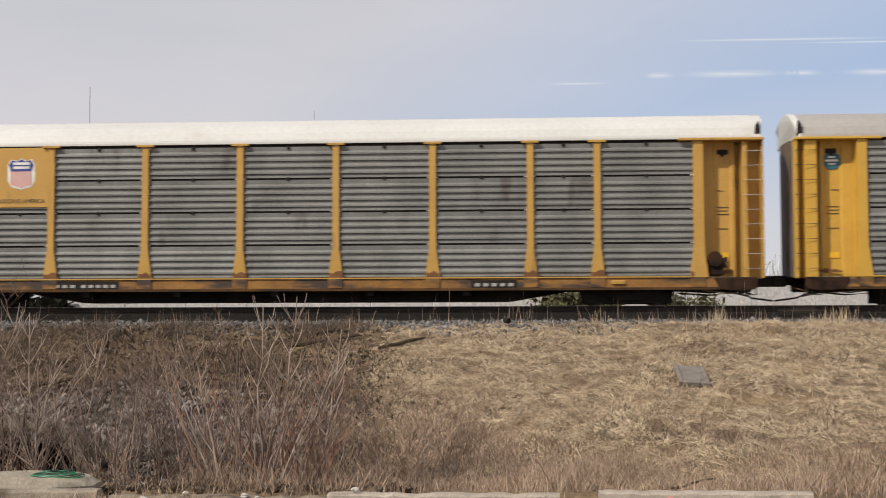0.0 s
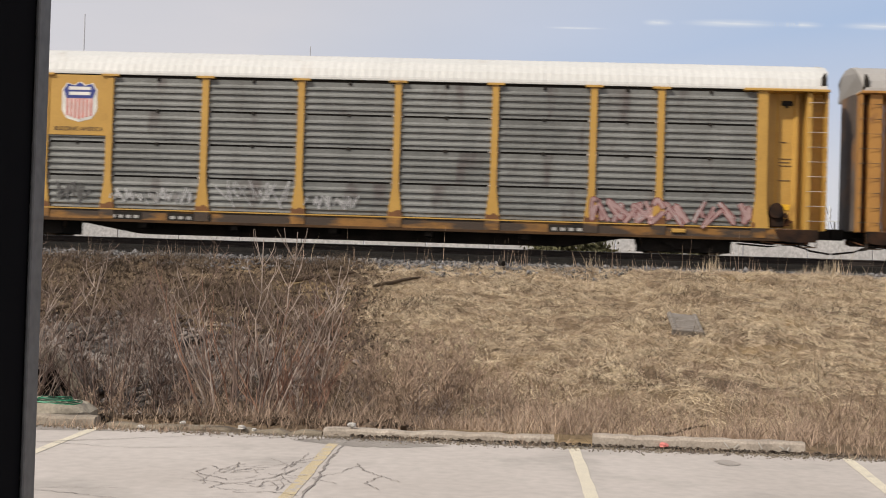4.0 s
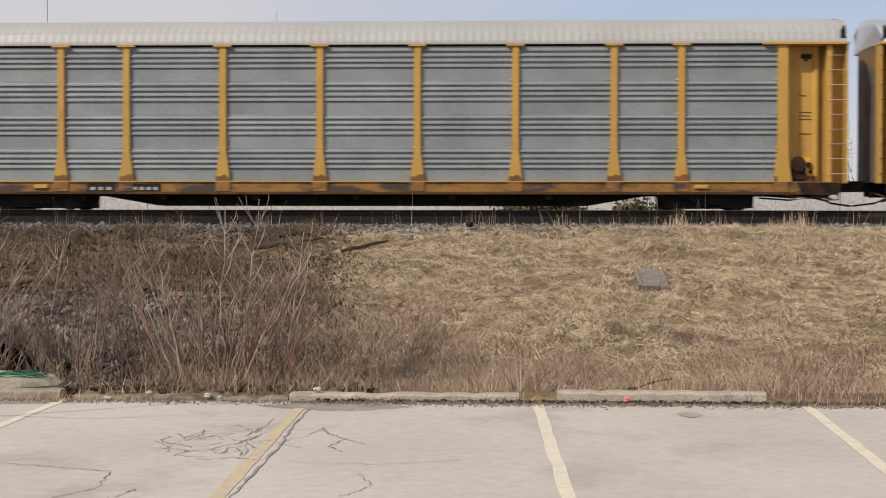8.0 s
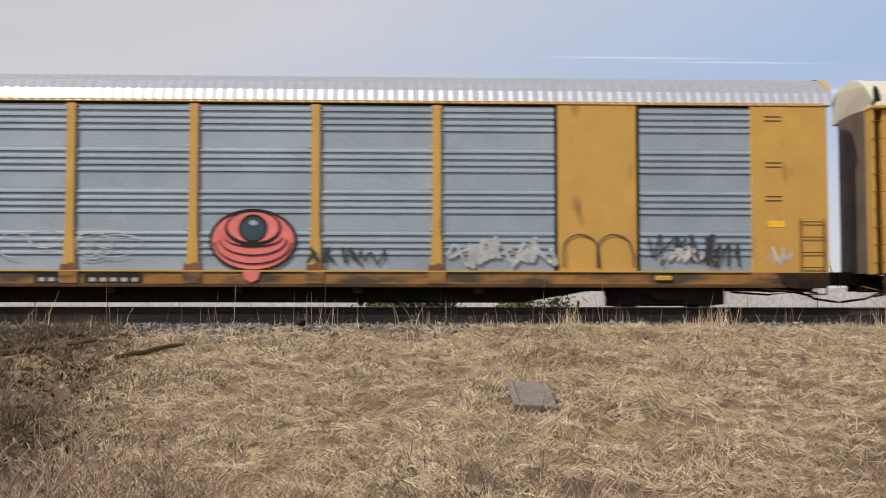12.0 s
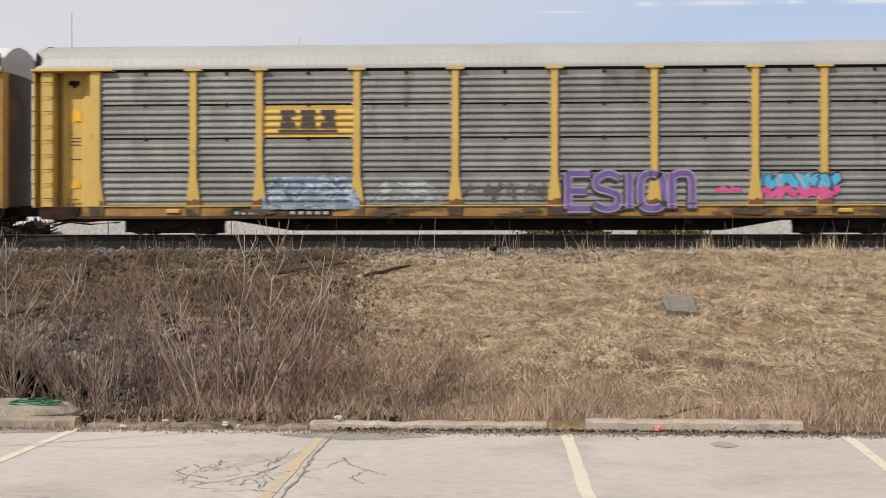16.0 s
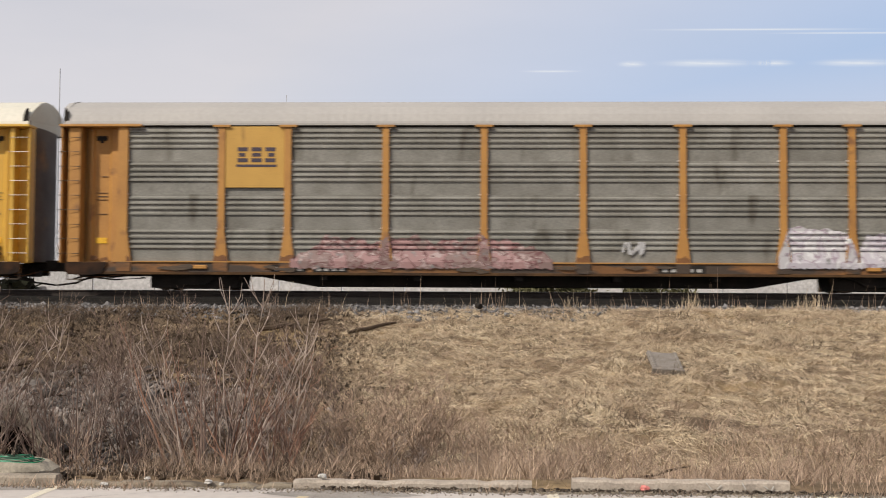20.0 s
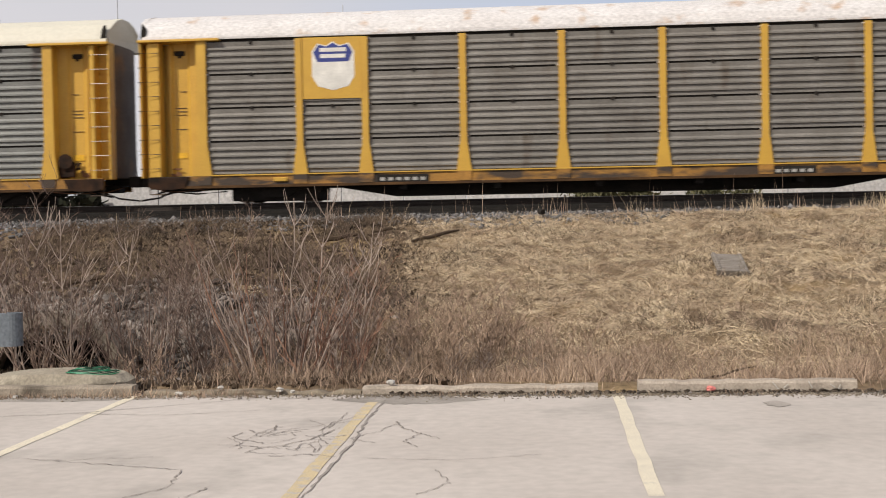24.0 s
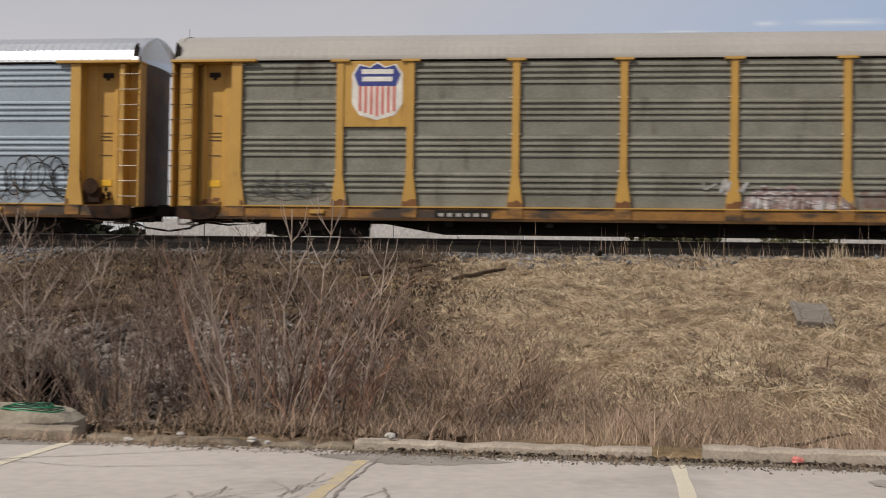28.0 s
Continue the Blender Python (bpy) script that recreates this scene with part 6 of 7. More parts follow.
def side_y(x, z):
    """Where the near side's surface lies: posts and sill stand proud of the screens."""
    if z < 0.84:
        return -1.566
    half = 0.10 if z > FLOOR + 0.8 else 0.10 + 0.12 * (1 - (z - FLOOR) / 0.8)
    return -1.559 if min(abs(x - e) for e in EDGES) < half + 0.01 else -1.504


def ribbon(bm, pts, width, lift, step=0.05):
    """A sprayed stroke of an even width along a smooth line, lying on the car's side."""
    fine = []
    n = len(pts)
    for i in range(n - 1):
        p = [Vector(pts[max(0, min(n - 1, i + d))]) for d in (-1, 0, 1, 2)]
        m = max(2, int((p[2] - p[1]).length / step))
        for k in range(m):
            t = k / m
            fine.append(0.5 * (2 * p[1] + (p[2] - p[0]) * t + (2 * p[0] - 5 * p[1] + 4 * p[2] - p[3]) * t * t + (3 * p[1] - p[0] - 3 * p[2] + p[3]) * t ** 3))
    fine.append(Vector(pts[-1]))
    prev = None
    for i, q in enumerate(fine):
        d = (fine[min(i + 1, len(fine) - 1)] - fine[max(i - 1, 0)]).normalized()
        o = Vector((-d.y, d.x)) * width / 2
        y = side_y(q.x, q.y) - lift - 0.00022 * i
        cur = [bm.verts.new((q.x + s * o.x, y, q.y + s * o.y)) for s in (-1, 1)]
        if prev:
            bm.faces.new((prev[0], prev[1], cur[1], cur[0]))
        prev = cur
    return bm


def tag(car, x0, x1, z0, z1, n, fill, outline, w, seed, shine=None, label="curling sprayed shape"):
    """A tangle of fat overlapping sprayed curls, each a stroke with an outline and a light edge."""
    rn = random.Random(seed)
    n = int(n * 1.7 + 1)
    cw, h = (x1 - x0) / n, z1 - z0
    for i in range(n):
        up = rn.random() < 0.5
        pts = []
        for k in range(rn.randint(3, 6)):
            up = not up
            pts.append((x0 + cw * (i + rn.uniform(-0.35, 1.35)), z0 + h * (rn.uniform(0.6, 1.04) if up else rn.uniform(-0.04, 0.4))))
        width = w * rn.uniform(0.55, 1.1)
        if outline:
            part("outline", ribbon(bmesh.new(), pts, width * 1.5, 0.002 + 0.0006 * i), outline, car)
        part("sprayed_shape", ribbon(bmesh.new(), pts, width, 0.005 + 0.0006 * i), fill, car, label)
        if shine and i % 2:
            part("highlight", ribbon(bmesh.new(), [(p - width * 0.2, q + width * 0.2) for p, q in pts[:3]], width * 0.25, 0.008 + 0.0006 * i), shine, car)


def wash(car, x0, x1, z0, z1, material, seed, ragged=0.12, name="spray_field", label="ragged sprayed background", lift=0.0):
    """A ragged field of paint that lies on screens, posts and sill."""
    rn = random.Random(seed)
    bm, prev, n = bmesh.new(), None, max(6, int((x1 - x0) / 0.05))
    ph = [rn.uniform(0, 6.3) for _ in range(3)]
    style = STYLE[car.name]
    prof = SEAM_P[2:-2] if style == "seam" else screen_profile(style)
    ribs = [(z + FLOOR + r * RH, -y) for r in (0, 1) for z, y in prof]
    levels, depths = [0.0, 0.80, 0.835, 0.845] + [z for z, _ in ribs], [0, 0, 0, 0] + [d for _, d in ribs]
    for i in range(n + 1):
        x = x0 + (x1 - x0) * i / n
        e = min(1.0, 5 * min(i, n - i) / n + 0.35)
        wv = 0.5 + 0.22 * math.sin(3.1 * x + ph[0]) + 0.18 * math.sin(7.3 * x + ph[1]) + 0.10 * math.sin(17 * x + ph[2])
        top = z0 + (z1 - z0 - ragged * 1.4 * wv) * e
        bot = z0 + (0.3 * ragged * rn.random() if z0 > 0.5 else 0)
        zs = [min(top, max(bot, z)) + 1e-4 * q for q, z in enumerate(levels)]
        cur = [bm.verts.new((x, side_y(x, z) - lift + (0.0445 - (dep if z < top else 0.0) if side_y(x, z) > -1.51 else -0.0005), z)) for z, dep in zip(zs, depths)]
        if prev:
            for k in range(len(zs) - 1):
                bm.faces.new((prev[k], cur[k], cur[k + 1], prev[k + 1]))
        prev = cur
    part(name, bm, material, car, label)


def grime(car, x, z, w, h, seed, y=None, material=None):
    """Smears of grease or soot on the steel: a few ragged streaks."""
    rn = random.Random(seed)
    for q in range(4):
        cx, cz = x + rn.uniform(-0.32, 0.32) * w, z + rn.uniform(-0.3, 0.3) * h
        sw, sh = w * rn.uniform(0.15, 0.5), h * rn.uniform(0.2, 0.55)
        bm = bmesh.new()
        top = y if y is not None else side_y(x, z) - 0.001
        bm.faces.new([bm.verts.new((cx + sw / 2 * math.cos(a) * rn.uniform(0.6, 1.25), top - 0.0006 * q, cz + sh / 2 * math.sin(a) * rn.uniform(0.5, 1.2))) for a in (2 * math.pi * k / 16 for k in range(16))])
        part("grime_patch", bm, material or M_grime, car, "dark greasy smear")


P_black = mat("spray_black", (0.018, 0.018, 0.02), 0.6, col2=(0.035, 0.035, 0.036), scale=3)
P_dkgreen = mat("spray_dark_green", (0.02, 0.035, 0.026), 0.6, col2=(0.05, 0.075, 0.055), scale=3, stain=(0.20, 0.22, 0.20), stain_scale=2.0, stain_at=0.60)
P_chrome = mat("spray_chrome", (0.47, 0.48, 0.48), 0.5, col2=(0.30, 0.31, 0.32), scale=2.0, stain=(0.19, 0.18, 0.17), stain_scale=1.5, stain_at=0.56)
P_purple = mat("spray_violet", (0.17, 0.11, 0.29), 0.6, col2=(0.10, 0.065, 0.19), scale=2.5)
P_lav = mat("spray_lavender", (0.40, 0.34, 0.50), 0.6, col2=(0.27, 0.21, 0.40), scale=2.5)
P_blue = mat("spray_sky", (0.05, 0.30, 0.55), 0.6, col2=(0.10, 0.42, 0.60), scale=2.5)
P_pink = mat("spray_hot_pink", (0.62, 0.10, 0.28), 0.6, col2=(0.50, 0.08, 0.22), scale=2.5)
P_rose = mat("spray_rose", (0.42, 0.29, 0.27), 0.6, col2=(0.30, 0.185, 0.175), scale=2.5)
P_fadedwine = mat("spray_faded_wine", (0.13, 0.065, 0.05), 0.7, col2=(0.20, 0.17, 0.145), scale=3.5, stain=(0.21, 0.20, 0.175), stain_scale=1.8, stain_at=0.5)
P_wine = mat("spray_wine", (0.22, 0.05, 0.045), 0.6, col2=(0.12, 0.035, 0.03), scale=2.5)
P_palebl = mat("spray_pale_blue", (0.40, 0.43, 0.47), 0.6, col2=(0.26, 0.285, 0.315), scale=1.8, stain=(0.12, 0.12, 0.125), stain_scale=1.5, stain_at=0.55)
P_green = mat("spray_bright_green", (0.05, 0.30, 0.11), 0.6, col2=(0.05, 0.19, 0.08), scale=1.8, stain=(0.20, 0.21, 0.19), stain_scale=1.4, stain_at=0.55)
P_dullblue = mat("spray_dull_blue", (0.20, 0.27, 0.40), 0.6, col2=(0.30, 0.33, 0.37), scale=2.0)
P_red = mat("spray_bright_red", (0.55, 0.06, 0.07), 0.6, col2=(0.42, 0.05, 0.06), scale=2.5)
P_navy = mat("spray_navy", (0.012, 0.016, 0.035), 0.6, col2=(0.028, 0.035, 0.06), scale=3, stain=(0.09, 0.15, 0.16), stain_scale=2.2, stain_at=0.56)


def mural(name, field, line, fill, shine, size=(0.55, 0.8), edge=0.09, share=0.5, warp=0.85, fleck_at=0.56):
    """Spray paint in letter-like patches: two tones, dark outlines and light flecks."""
    m = bpy.data.materials.new(name)
    m.use_nodes = True
    nt = m.node_tree
    n = lambda k: nt.nodes.new("ShaderNode" + k)
    tc, mp, nz, add, sub = n("TexCoord"), n("Mapping"), n("TexNoise"), n("VectorMath"), n("VectorMath")
    mp.vector_type = "POINT"
    mp.inputs["Rotation"].default_value = (radians(-90), 0, 0)
    mp.inputs["Scale"].default_value = (1 / size[0], 1, 1 / size[1])
    nt.links.new(tc.outputs["Object"], mp.inputs["Vector"])
    nz.inputs["Scale"].default_value, nz.inputs["Detail"].default_value = 1.3, 2
    nt.links.new(mp.outputs[0], nz.inputs["Vector"])
    sub.operation, add.operation = "SUBTRACT", "MULTIPLY_ADD"
    sub.inputs[1].default_value, add.inputs[1].default_value = (0.5, 0.5, 0.5), (warp * 3, warp * 3, 0)
    nt.links.new(nz.outputs["Color"], sub.inputs[0])
    nt.links.new(sub.outputs[0], add.inputs[0])
    nt.links.new(mp.outputs[0], add.inputs[2])
    cell, rim = n("TexVoronoi"), n("TexVoronoi")
    cell.voronoi_dimensions = rim.voronoi_dimensions = "2D"
    rim.feature = "DISTANCE_TO_EDGE"
    for v in (cell, rim):
        v.inputs["Scale"].default_value = 1.0
        nt.links.new(add.outputs[0], v.inputs["Vector"])

    def step(value, a, b):
        r = n("MapRange")
        r.inputs["From Min"].default_value, r.inputs["From Max"].default_value = a, b
        nt.links.new(value, r.inputs["Value"])
        return r.outputs[0]

    def over(fac, a, b):
        x = n("MixRGB")
        nt.links.new(fac, x.inputs["Fac"])
        for sock, v in (("Color1", a), ("Color2", b)):
            if isinstance(v, tuple):
                x.inputs[sock].default_value = (*v, 1)
            else:
                nt.links.new(v, x.inputs[sock])
        return x.outputs[0]

    sep = n("SeparateColor")
    nt.links.new(cell.outputs["Color"], sep.inputs[0])
    c = over(step(sep.outputs[0], 1 - share, 1 - share + 0.02), field, fill)
    fleck = n("TexNoise")
    fleck.inputs["Scale"].default_value, fleck.inputs["Detail"].default_value = 2.6, 3
    nt.links.new(add.outputs[0], fleck.inputs["Vector"])
    c = over(step(fleck.outputs["Fac"], fleck_at, fleck_at + 0.05), c, shine)
    c = over(step(rim.outputs["Distance"], edge, edge * 0.55), c, line)
    worn = n("TexNoise")
    worn.inputs["Scale"].default_value, worn.inputs["Detail"].default_value = 5.0, 6
    nt.links.new(tc.outputs["Object"], worn.inputs["Vector"])
    c = over(step(worn.outputs["Fac"], 0.60, 0.72), c, (0.17, 0.165, 0.155))
    bsdf = nt.nodes["Principled BSDF"]
    nt.links.new(c, bsdf.inputs["Base Color"])
    bsdf.inputs["Roughness"].default_value = 0.6
    return m


GLYPHS = {"E": [[(0.12, 1), (0.12, 0)], [(0.1, 1), (1, 1)], [(0.1, 0.5), (0.85, 0.5)], [(0.1, 0), (1, 0)]],
          "S": [[(1, 0.88), (0.55, 1), (0.1, 0.85), (0.12, 0.6), (0.55, 0.5), (0.95, 0.35), (0.85, 0.06), (0.4, 0), (0, 0.12)]],
          "I": [[(0.5, 1), (0.5, 0)]],
          "O": [[(0.5, 1), (0.1, 0.85), (0.08, 0.15), (0.5, 0), (0.92, 0.15), (0.9, 0.85), (0.5, 1)]],
          "N": [[(0.12, 0), (0.12, 1)], [(0.12, 0.9), (0.5, 1), (0.9, 0.86), (0.92, 0)]]}


def block_letters(car, text, x0, x1, z0, z1, fill, rim, shade, width):
    """Fat sprayed letters: a dark shade, a pale rim and the fill, stroke by stroke."""
    share = [0.45 if ch == "I" else 1.0 for ch in text]
    gap, unit, x = 0.16, 0, x0
    unit = (x1 - x0) / (sum(share) + gap * (len(text) - 1))
    for ch, w in zip(text, share):
        for q, stroke in enumerate(GLYPHS[ch]):
            pts = [(x + unit * w * a, z0 + (z1 - z0) * b) for a, b in stroke]
            for name, m, k, lift, dx in (("shade", shade, 1.9, 0.002, -0.04), ("rim", rim, 1.5, 0.006, 0.0), ("sprayed_letter", fill, 1.0, 0.010, 0.0)):
                part(name, ribbon(bmesh.new(), [(a + dx, b + dx) for a, b in pts], width * k, lift + 0.0006 * q), m, car, "violet sprayed letter stroke" if m is fill else "")
        x += unit * (w + gap)


G_dark = mural("mural_dark", (0.05, 0.055, 0.05), (0.016, 0.018, 0.017), (0.10, 0.115, 0.10), (0.33, 0.36, 0.33), (0.35, 0.5), 0.06)
G_forest = mural("mural_forest", (0.020, 0.034, 0.026), (0.010, 0.013, 0.011), (0.045, 0.075, 0.055), (0.22, 0.27, 0.23), (0.4, 0.6), 0.06, fleck_at=0.60)
G_ice = mural("mural_ice", (0.34, 0.365, 0.40), (0.14, 0.145, 0.16), (0.22, 0.24, 0.27), (0.47, 0.48, 0.49), (0.7, 0.3), 0.08)
G_mint = mural("mural_mint", (0.33, 0.40, 0.35), (0.08, 0.11, 0.09), (0.45, 0.50, 0.46), (0.10, 0.14, 0.115), (0.45, 0.4), 0.07)
G_thorn = mural("mural_thorn", (0.022, 0.034, 0.028), (0.010, 0.012, 0.011), (0.24, 0.29, 0.25), (0.035, 0.045, 0.038), (0.28, 0.4), 0.07, 0.26)
G_bubble = mural("mural_bubble", (0.44, 0.42, 0.42), (0.27, 0.21, 0.24), (0.42, 0.385, 0.41), (0.55, 0.54, 0.53), (0.7, 0.8), 0.05)
G_rose = mural("mural_rose", (0.29, 0.165, 0.155), (0.12, 0.045, 0.042), (0.20, 0.13, 0.115), (0.37, 0.28, 0.26), (0.5, 0.4), 0.07)
G_sky = mural("mural_sky", (0.25, 0.32, 0.43), (0.09, 0.11, 0.14), (0.17, 0.23, 0.32), (0.42, 0.47, 0.52), (0.45, 0.4), 0.07)
G_steel = mural("mural_steel", (0.50, 0.50, 0.51), (0.016, 0.018, 0.03), (0.30, 0.38, 0.48), (0.05, 0.055, 0.08), (0.75, 0.34), 0.11)
G_brown = mural("mural_brown", (0.36, 0.33, 0.32), (0.14, 0.085, 0.075), (0.24, 0.175, 0.165), (0.50, 0.48, 0.47), (0.6, 0.3), 0.07)
G_chalk = mural("mural_chalk", (0.21, 0.225, 0.225), (0.15, 0.16, 0.16), (0.31, 0.335, 0.34), (0.42, 0.45, 0.45), (0.4, 0.35), 0.06)


def x_lead(car):
    disc_bm = disc(bmesh.new(), -12.58, -1.105, 4.15, 0.26, 0.02, 24)
    part("round_emblem", disc_bm, M_teal, car, "dark round emblem")
    bars(car, "emblem_bar", [(-12.58, 4.15, 0.36, 0.06), (-12.58, 4.25, 0.2, 0.05), (-12.58, 4.05, 0.2, 0.05)], M_logowhite, -1.108)
    marks(car, [(-6.2, 1.4)])


def x_a(car):
    shield_badge(car, 0.75)
    marks(car, [(-6.6, 0.7), (-5.6, 1.1), (6.0, 1.2)])


def x_b(car):
    shield_badge(car, 1.1, text=False)
    wash(car, -3.7, 3.0, 0.47, 1.70, M_spraywhite, 3, 0.10, label="white sprayed field behind dark letters")
    lettering(car, "RIPSET", -0.25, 0.54, 1.32, P_black, 1.60, y=-1.572, bold=-0.005)
    tag(car, 2.6, 3.6, 0.95, 1.55, 1, P_chrome, P_black, 0.10, 3)
    wash(car, 4.4, 6.2, 0.86, 1.4, M_spraydim, 5, 0.4, label="worn dark spray paint")
    scrawl(car, 7.4, 1.75, 1.8, 0.6, P_black, 4, 8, 0.04)
    scrawl(car, 12.55, 1.6, 0.5, 0.7, P_black, 14, 5, 0.03, y=-1.095)
    for k, gx in enumerate((-9.6, -6.9, -4.0, 2.6, 6.4, 9.0)):
        grime(car, gx, 0.62, 1.5, 0.26, 40 + k)
    marks(car, [(-6.2, 1.0)])


def x_c(car):
    shield_badge(car, 0.95)
    for a, b, z1, n, sd in ((-6.9, -5.7, 1.45, 4, 3), (-5.7, -4.4, 1.5, 5, 4), (-3.8, -1.6, 1.75, 4, 5), (-1.2, 0.3, 1.4, 5, 6)):
        tag(car, a, b, 0.98, z1, n, M_spraywhite, None, 0.035, sd)
    tag(car, -8.6, -7.5, 0.95, 1.6, 3, M_spraydim, None, 0.05, 9)
    tag(car, 7.2, 11.5, 0.8, 1.5, 6, P_rose, P_wine, 0.12, 10, M_spraywhite)
    scrawl(car, -12.58, 1.9, 0.4, 1.4, M_grime, 10, 5, 0.02, y=-1.095)
    marks(car, [(-6.5, 0.9), (-4.6, 1.2), (6.5, 1.2)])


def x_d(car):
    horse_badge(car)
    marks(car, [(-5.8, 1.0), (-4.4, 1.1)])


def x_e(car):
    marks(car, [(-7.8, 0.7), (-6.6, 1.0)])


def x_f(car):
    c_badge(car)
    marks(car, [(-7.0, 0.8), (5.8, 1.1)])


def x_g(car):
    x, z = -7.96, 3.95
    for a in (-0.5, 0.0, 0.5):
        bm = prism(bmesh.new(), [(x + a - 0.2, z - 0.24), (x + a + 0.14, z - 0.24), (x + a + 0.2, z + 0.24), (x + a - 0.14, z + 0.24)], "y", -1.512, -1.506)
        part("emblem_shape", bm, M_logowhite, car, "white emblem block")
    bars(car, "small_line", [(x, z - 0.5, 1.6, 0.13)], M_logowhite, -1.506)
    for rx, rz, m, dy, cz in ((1.02, 0.74, M_black, 0, 1.52), (0.95, 0.67, M_eyered, 0.003, 1.52), (0.66, 0.42, M_black, 0.006, 1.80), (0.59, 0.35, M_eyered, 0.009, 1.83), (0.34, 0.33, M_black, 0.012, 1.80), (0.28, 0.27, mat("eye_pupil", (0.02, 0.05, 0.07), 0.5, scale=3), 0.015, 1.79), (0.10, 0.06, P_palebl, 0.018, 1.93)):
        bm = prism(bmesh.new(), [(-0.02 + rx * math.cos(a), max(0.85, cz + rz * math.sin(a))) for a in (2 * math.pi * k / 26 for k in range(26))], "y", -1.509 - dy, -1.506 - dy)
        part("sprayed_eye", bm, m, car, "red cartoon-like round eye sprayed on the side" if m is M_eyered else "black sprayed outline")
    for k in range(3):
        pts = [(-0.02 + (0.66 + 0.11 * k) * math.cos(a), 1.60 - 0.06 * k - (0.22 + 0.14 * k) * abs(math.sin(a))) for a in (math.pi * (1 + j / 12) for j in range(13))]
        part("eye_fold", tube(bmesh.new(), [(p[0], -1.526, p[1]) for p in pts], 0.018, 4), M_black, car)
    part("sprayed_drip", prism(bmesh.new(), [(-0.25, 0.80), (0.15, 0.80), (0.10, 0.62), (-0.05, 0.54), (-0.2, 0.63)], "y", -1.566, -1.562), M_eyered, car)
    tag(car, 1.3, 3.0, 0.95, 1.4, 5, P_black, None, 0.05, 21)
    tag(car, 4.6, 7.0, 0.92, 1.6, 4, P_chrome, None, 0.11, 27)
    for a in (7.2, 8.0):
        part("spray_arc", ribbon(bmesh.new(), [(a, 0.9), (a + 0.02, 1.45), (a + 0.35, 1.68), (a + 0.75, 1.5), (a + 0.85, 0.9)], 0.035, 0.03), P_black, car, "thin black sprayed arc")
    tag(car, 9.2, 11.4, 0.95, 1.7, 4, P_black, None, 0.06, 22)
    tag(car, 9.5, 10.6, 1.0, 1.4, 2, M_spraywhite, None, 0.10, 23)
    tag(car, 12.0, 12.6, 0.95, 1.4, 2, M_spraywhite, None, 0.05, 25)
    scrawl(car, -4.5, 1.5, 3.0, 0.6, M_spraywhite, 26, 6, 0.03)
    marks(car, [(-4.5, 0.9), (-3.2, 1.2)])


def x_h(car):
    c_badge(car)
    scrawl(car, -2.9, 1.3, 2.0, 0.9, M_black, 31, 14, 0.03)
    scrawl(car, -0.2, 1.15, 1.4, 0.4, mat("spray_mint", (0.2, 0.6, 0.5), 0.5, scale=3), 32, 8, 0.025)
    bars(car, "warning_label", [(-12.58, 3.45, 0.36, 0.32), (12.58, 3.45, 0.36, 0.32)], M_ylwtag, -1.09)
    marks(car, [(-7.2, 0.8), (-5.7, 1.2)])


def x_i(car):
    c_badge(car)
    bars(car, "warning_label", [(-12.58, 3.45, 0.38, 0.34)], M_ylwtag, -1.09)
    wash(car, -6.95, -4.15, 0.70, 1.76, G_sky, 71, 0.10, label="pale blue sprayed lettering")
    wash(car, -4.0, -1.75, 0.80, 1.62, G_chalk, 72, 0.2, label="chalky sprayed lettering")
    tag(car, -1.1, 1.2, 0.95, 1.5, 4, M_spraydim, None, 0.05, 6)
    block_letters(car, "ESION", 1.72, 5.35, 0.72, 1.72, P_purple, P_lav, P_black, 0.155)
    tag(car, 6.0, 6.7, 1.15, 1.35, 2, P_pink, None, 0.07, 3)
    tag(car, 7.2, 9.3, 1.30, 1.68, 4, P_blue, M_navy, 0.20, 1, P_chrome)
    tag(car, 7.2, 9.3, 1.02, 1.34, 4, P_pink, None, 0.17, 1)
    for k, gx in enumerate((-6.6, -3.2, 0.2, 3.0, 6.6, 8.4)):
        grime(car, gx, 0.61, 1.9, 0.28, 60 + k)
    marks(car, [(-7.4, 0.8), (-5.6, 1.2)])


def x_j(car):
    horse_badge(car)
    wash(car, -11.6, -8.75, 0.60, 1.78, G_dark, 7, 0.2, label="dark sprayed lettering")
    wash(car, -8.9, -4.4, 0.47, 1.86, G_forest, 17, 0.16, label="dark green sprayed lettering", lift=0.002)
    wash(car, -4.5, 1.2, 0.47, 1.74, G_ice, 8, 0.22, label="pale blue sprayed lettering", lift=0.004)
    wash(car, 1.15, 6.0, 0.47, 1.82, G_mint, 9, 0.14, label="mint green sprayed lettering")
    wash(car, 5.6, 11.5, 0.47, 1.84, G_thorn, 19, 0.2, label="black and green sprayed lettering", lift=0.003)
    tag(car, 5.5, 6.5, 0.8, 1.8, 2, P_wine, None, 0.10, 31)
    tag(car, 10.5, 11.6, 0.9, 1.75, 2, P_wine, None, 0.10, 32)
    scrawl(car, -12.62, 1.35, 0.6, 0.7, P_dkgreen, 33, 6, 0.035, y=-1.16)
    bars(car, "sill_block", [(-3.0, 0.64, 0.5, 0.12), (0.1, 0.62, 0.7, 0.14), (2.2, 0.63, 0.3, 0.14)], SILL["bright"], -1.575, "bare yellow patch of the sill")
    marks(car, [(6.5, 1.0)])


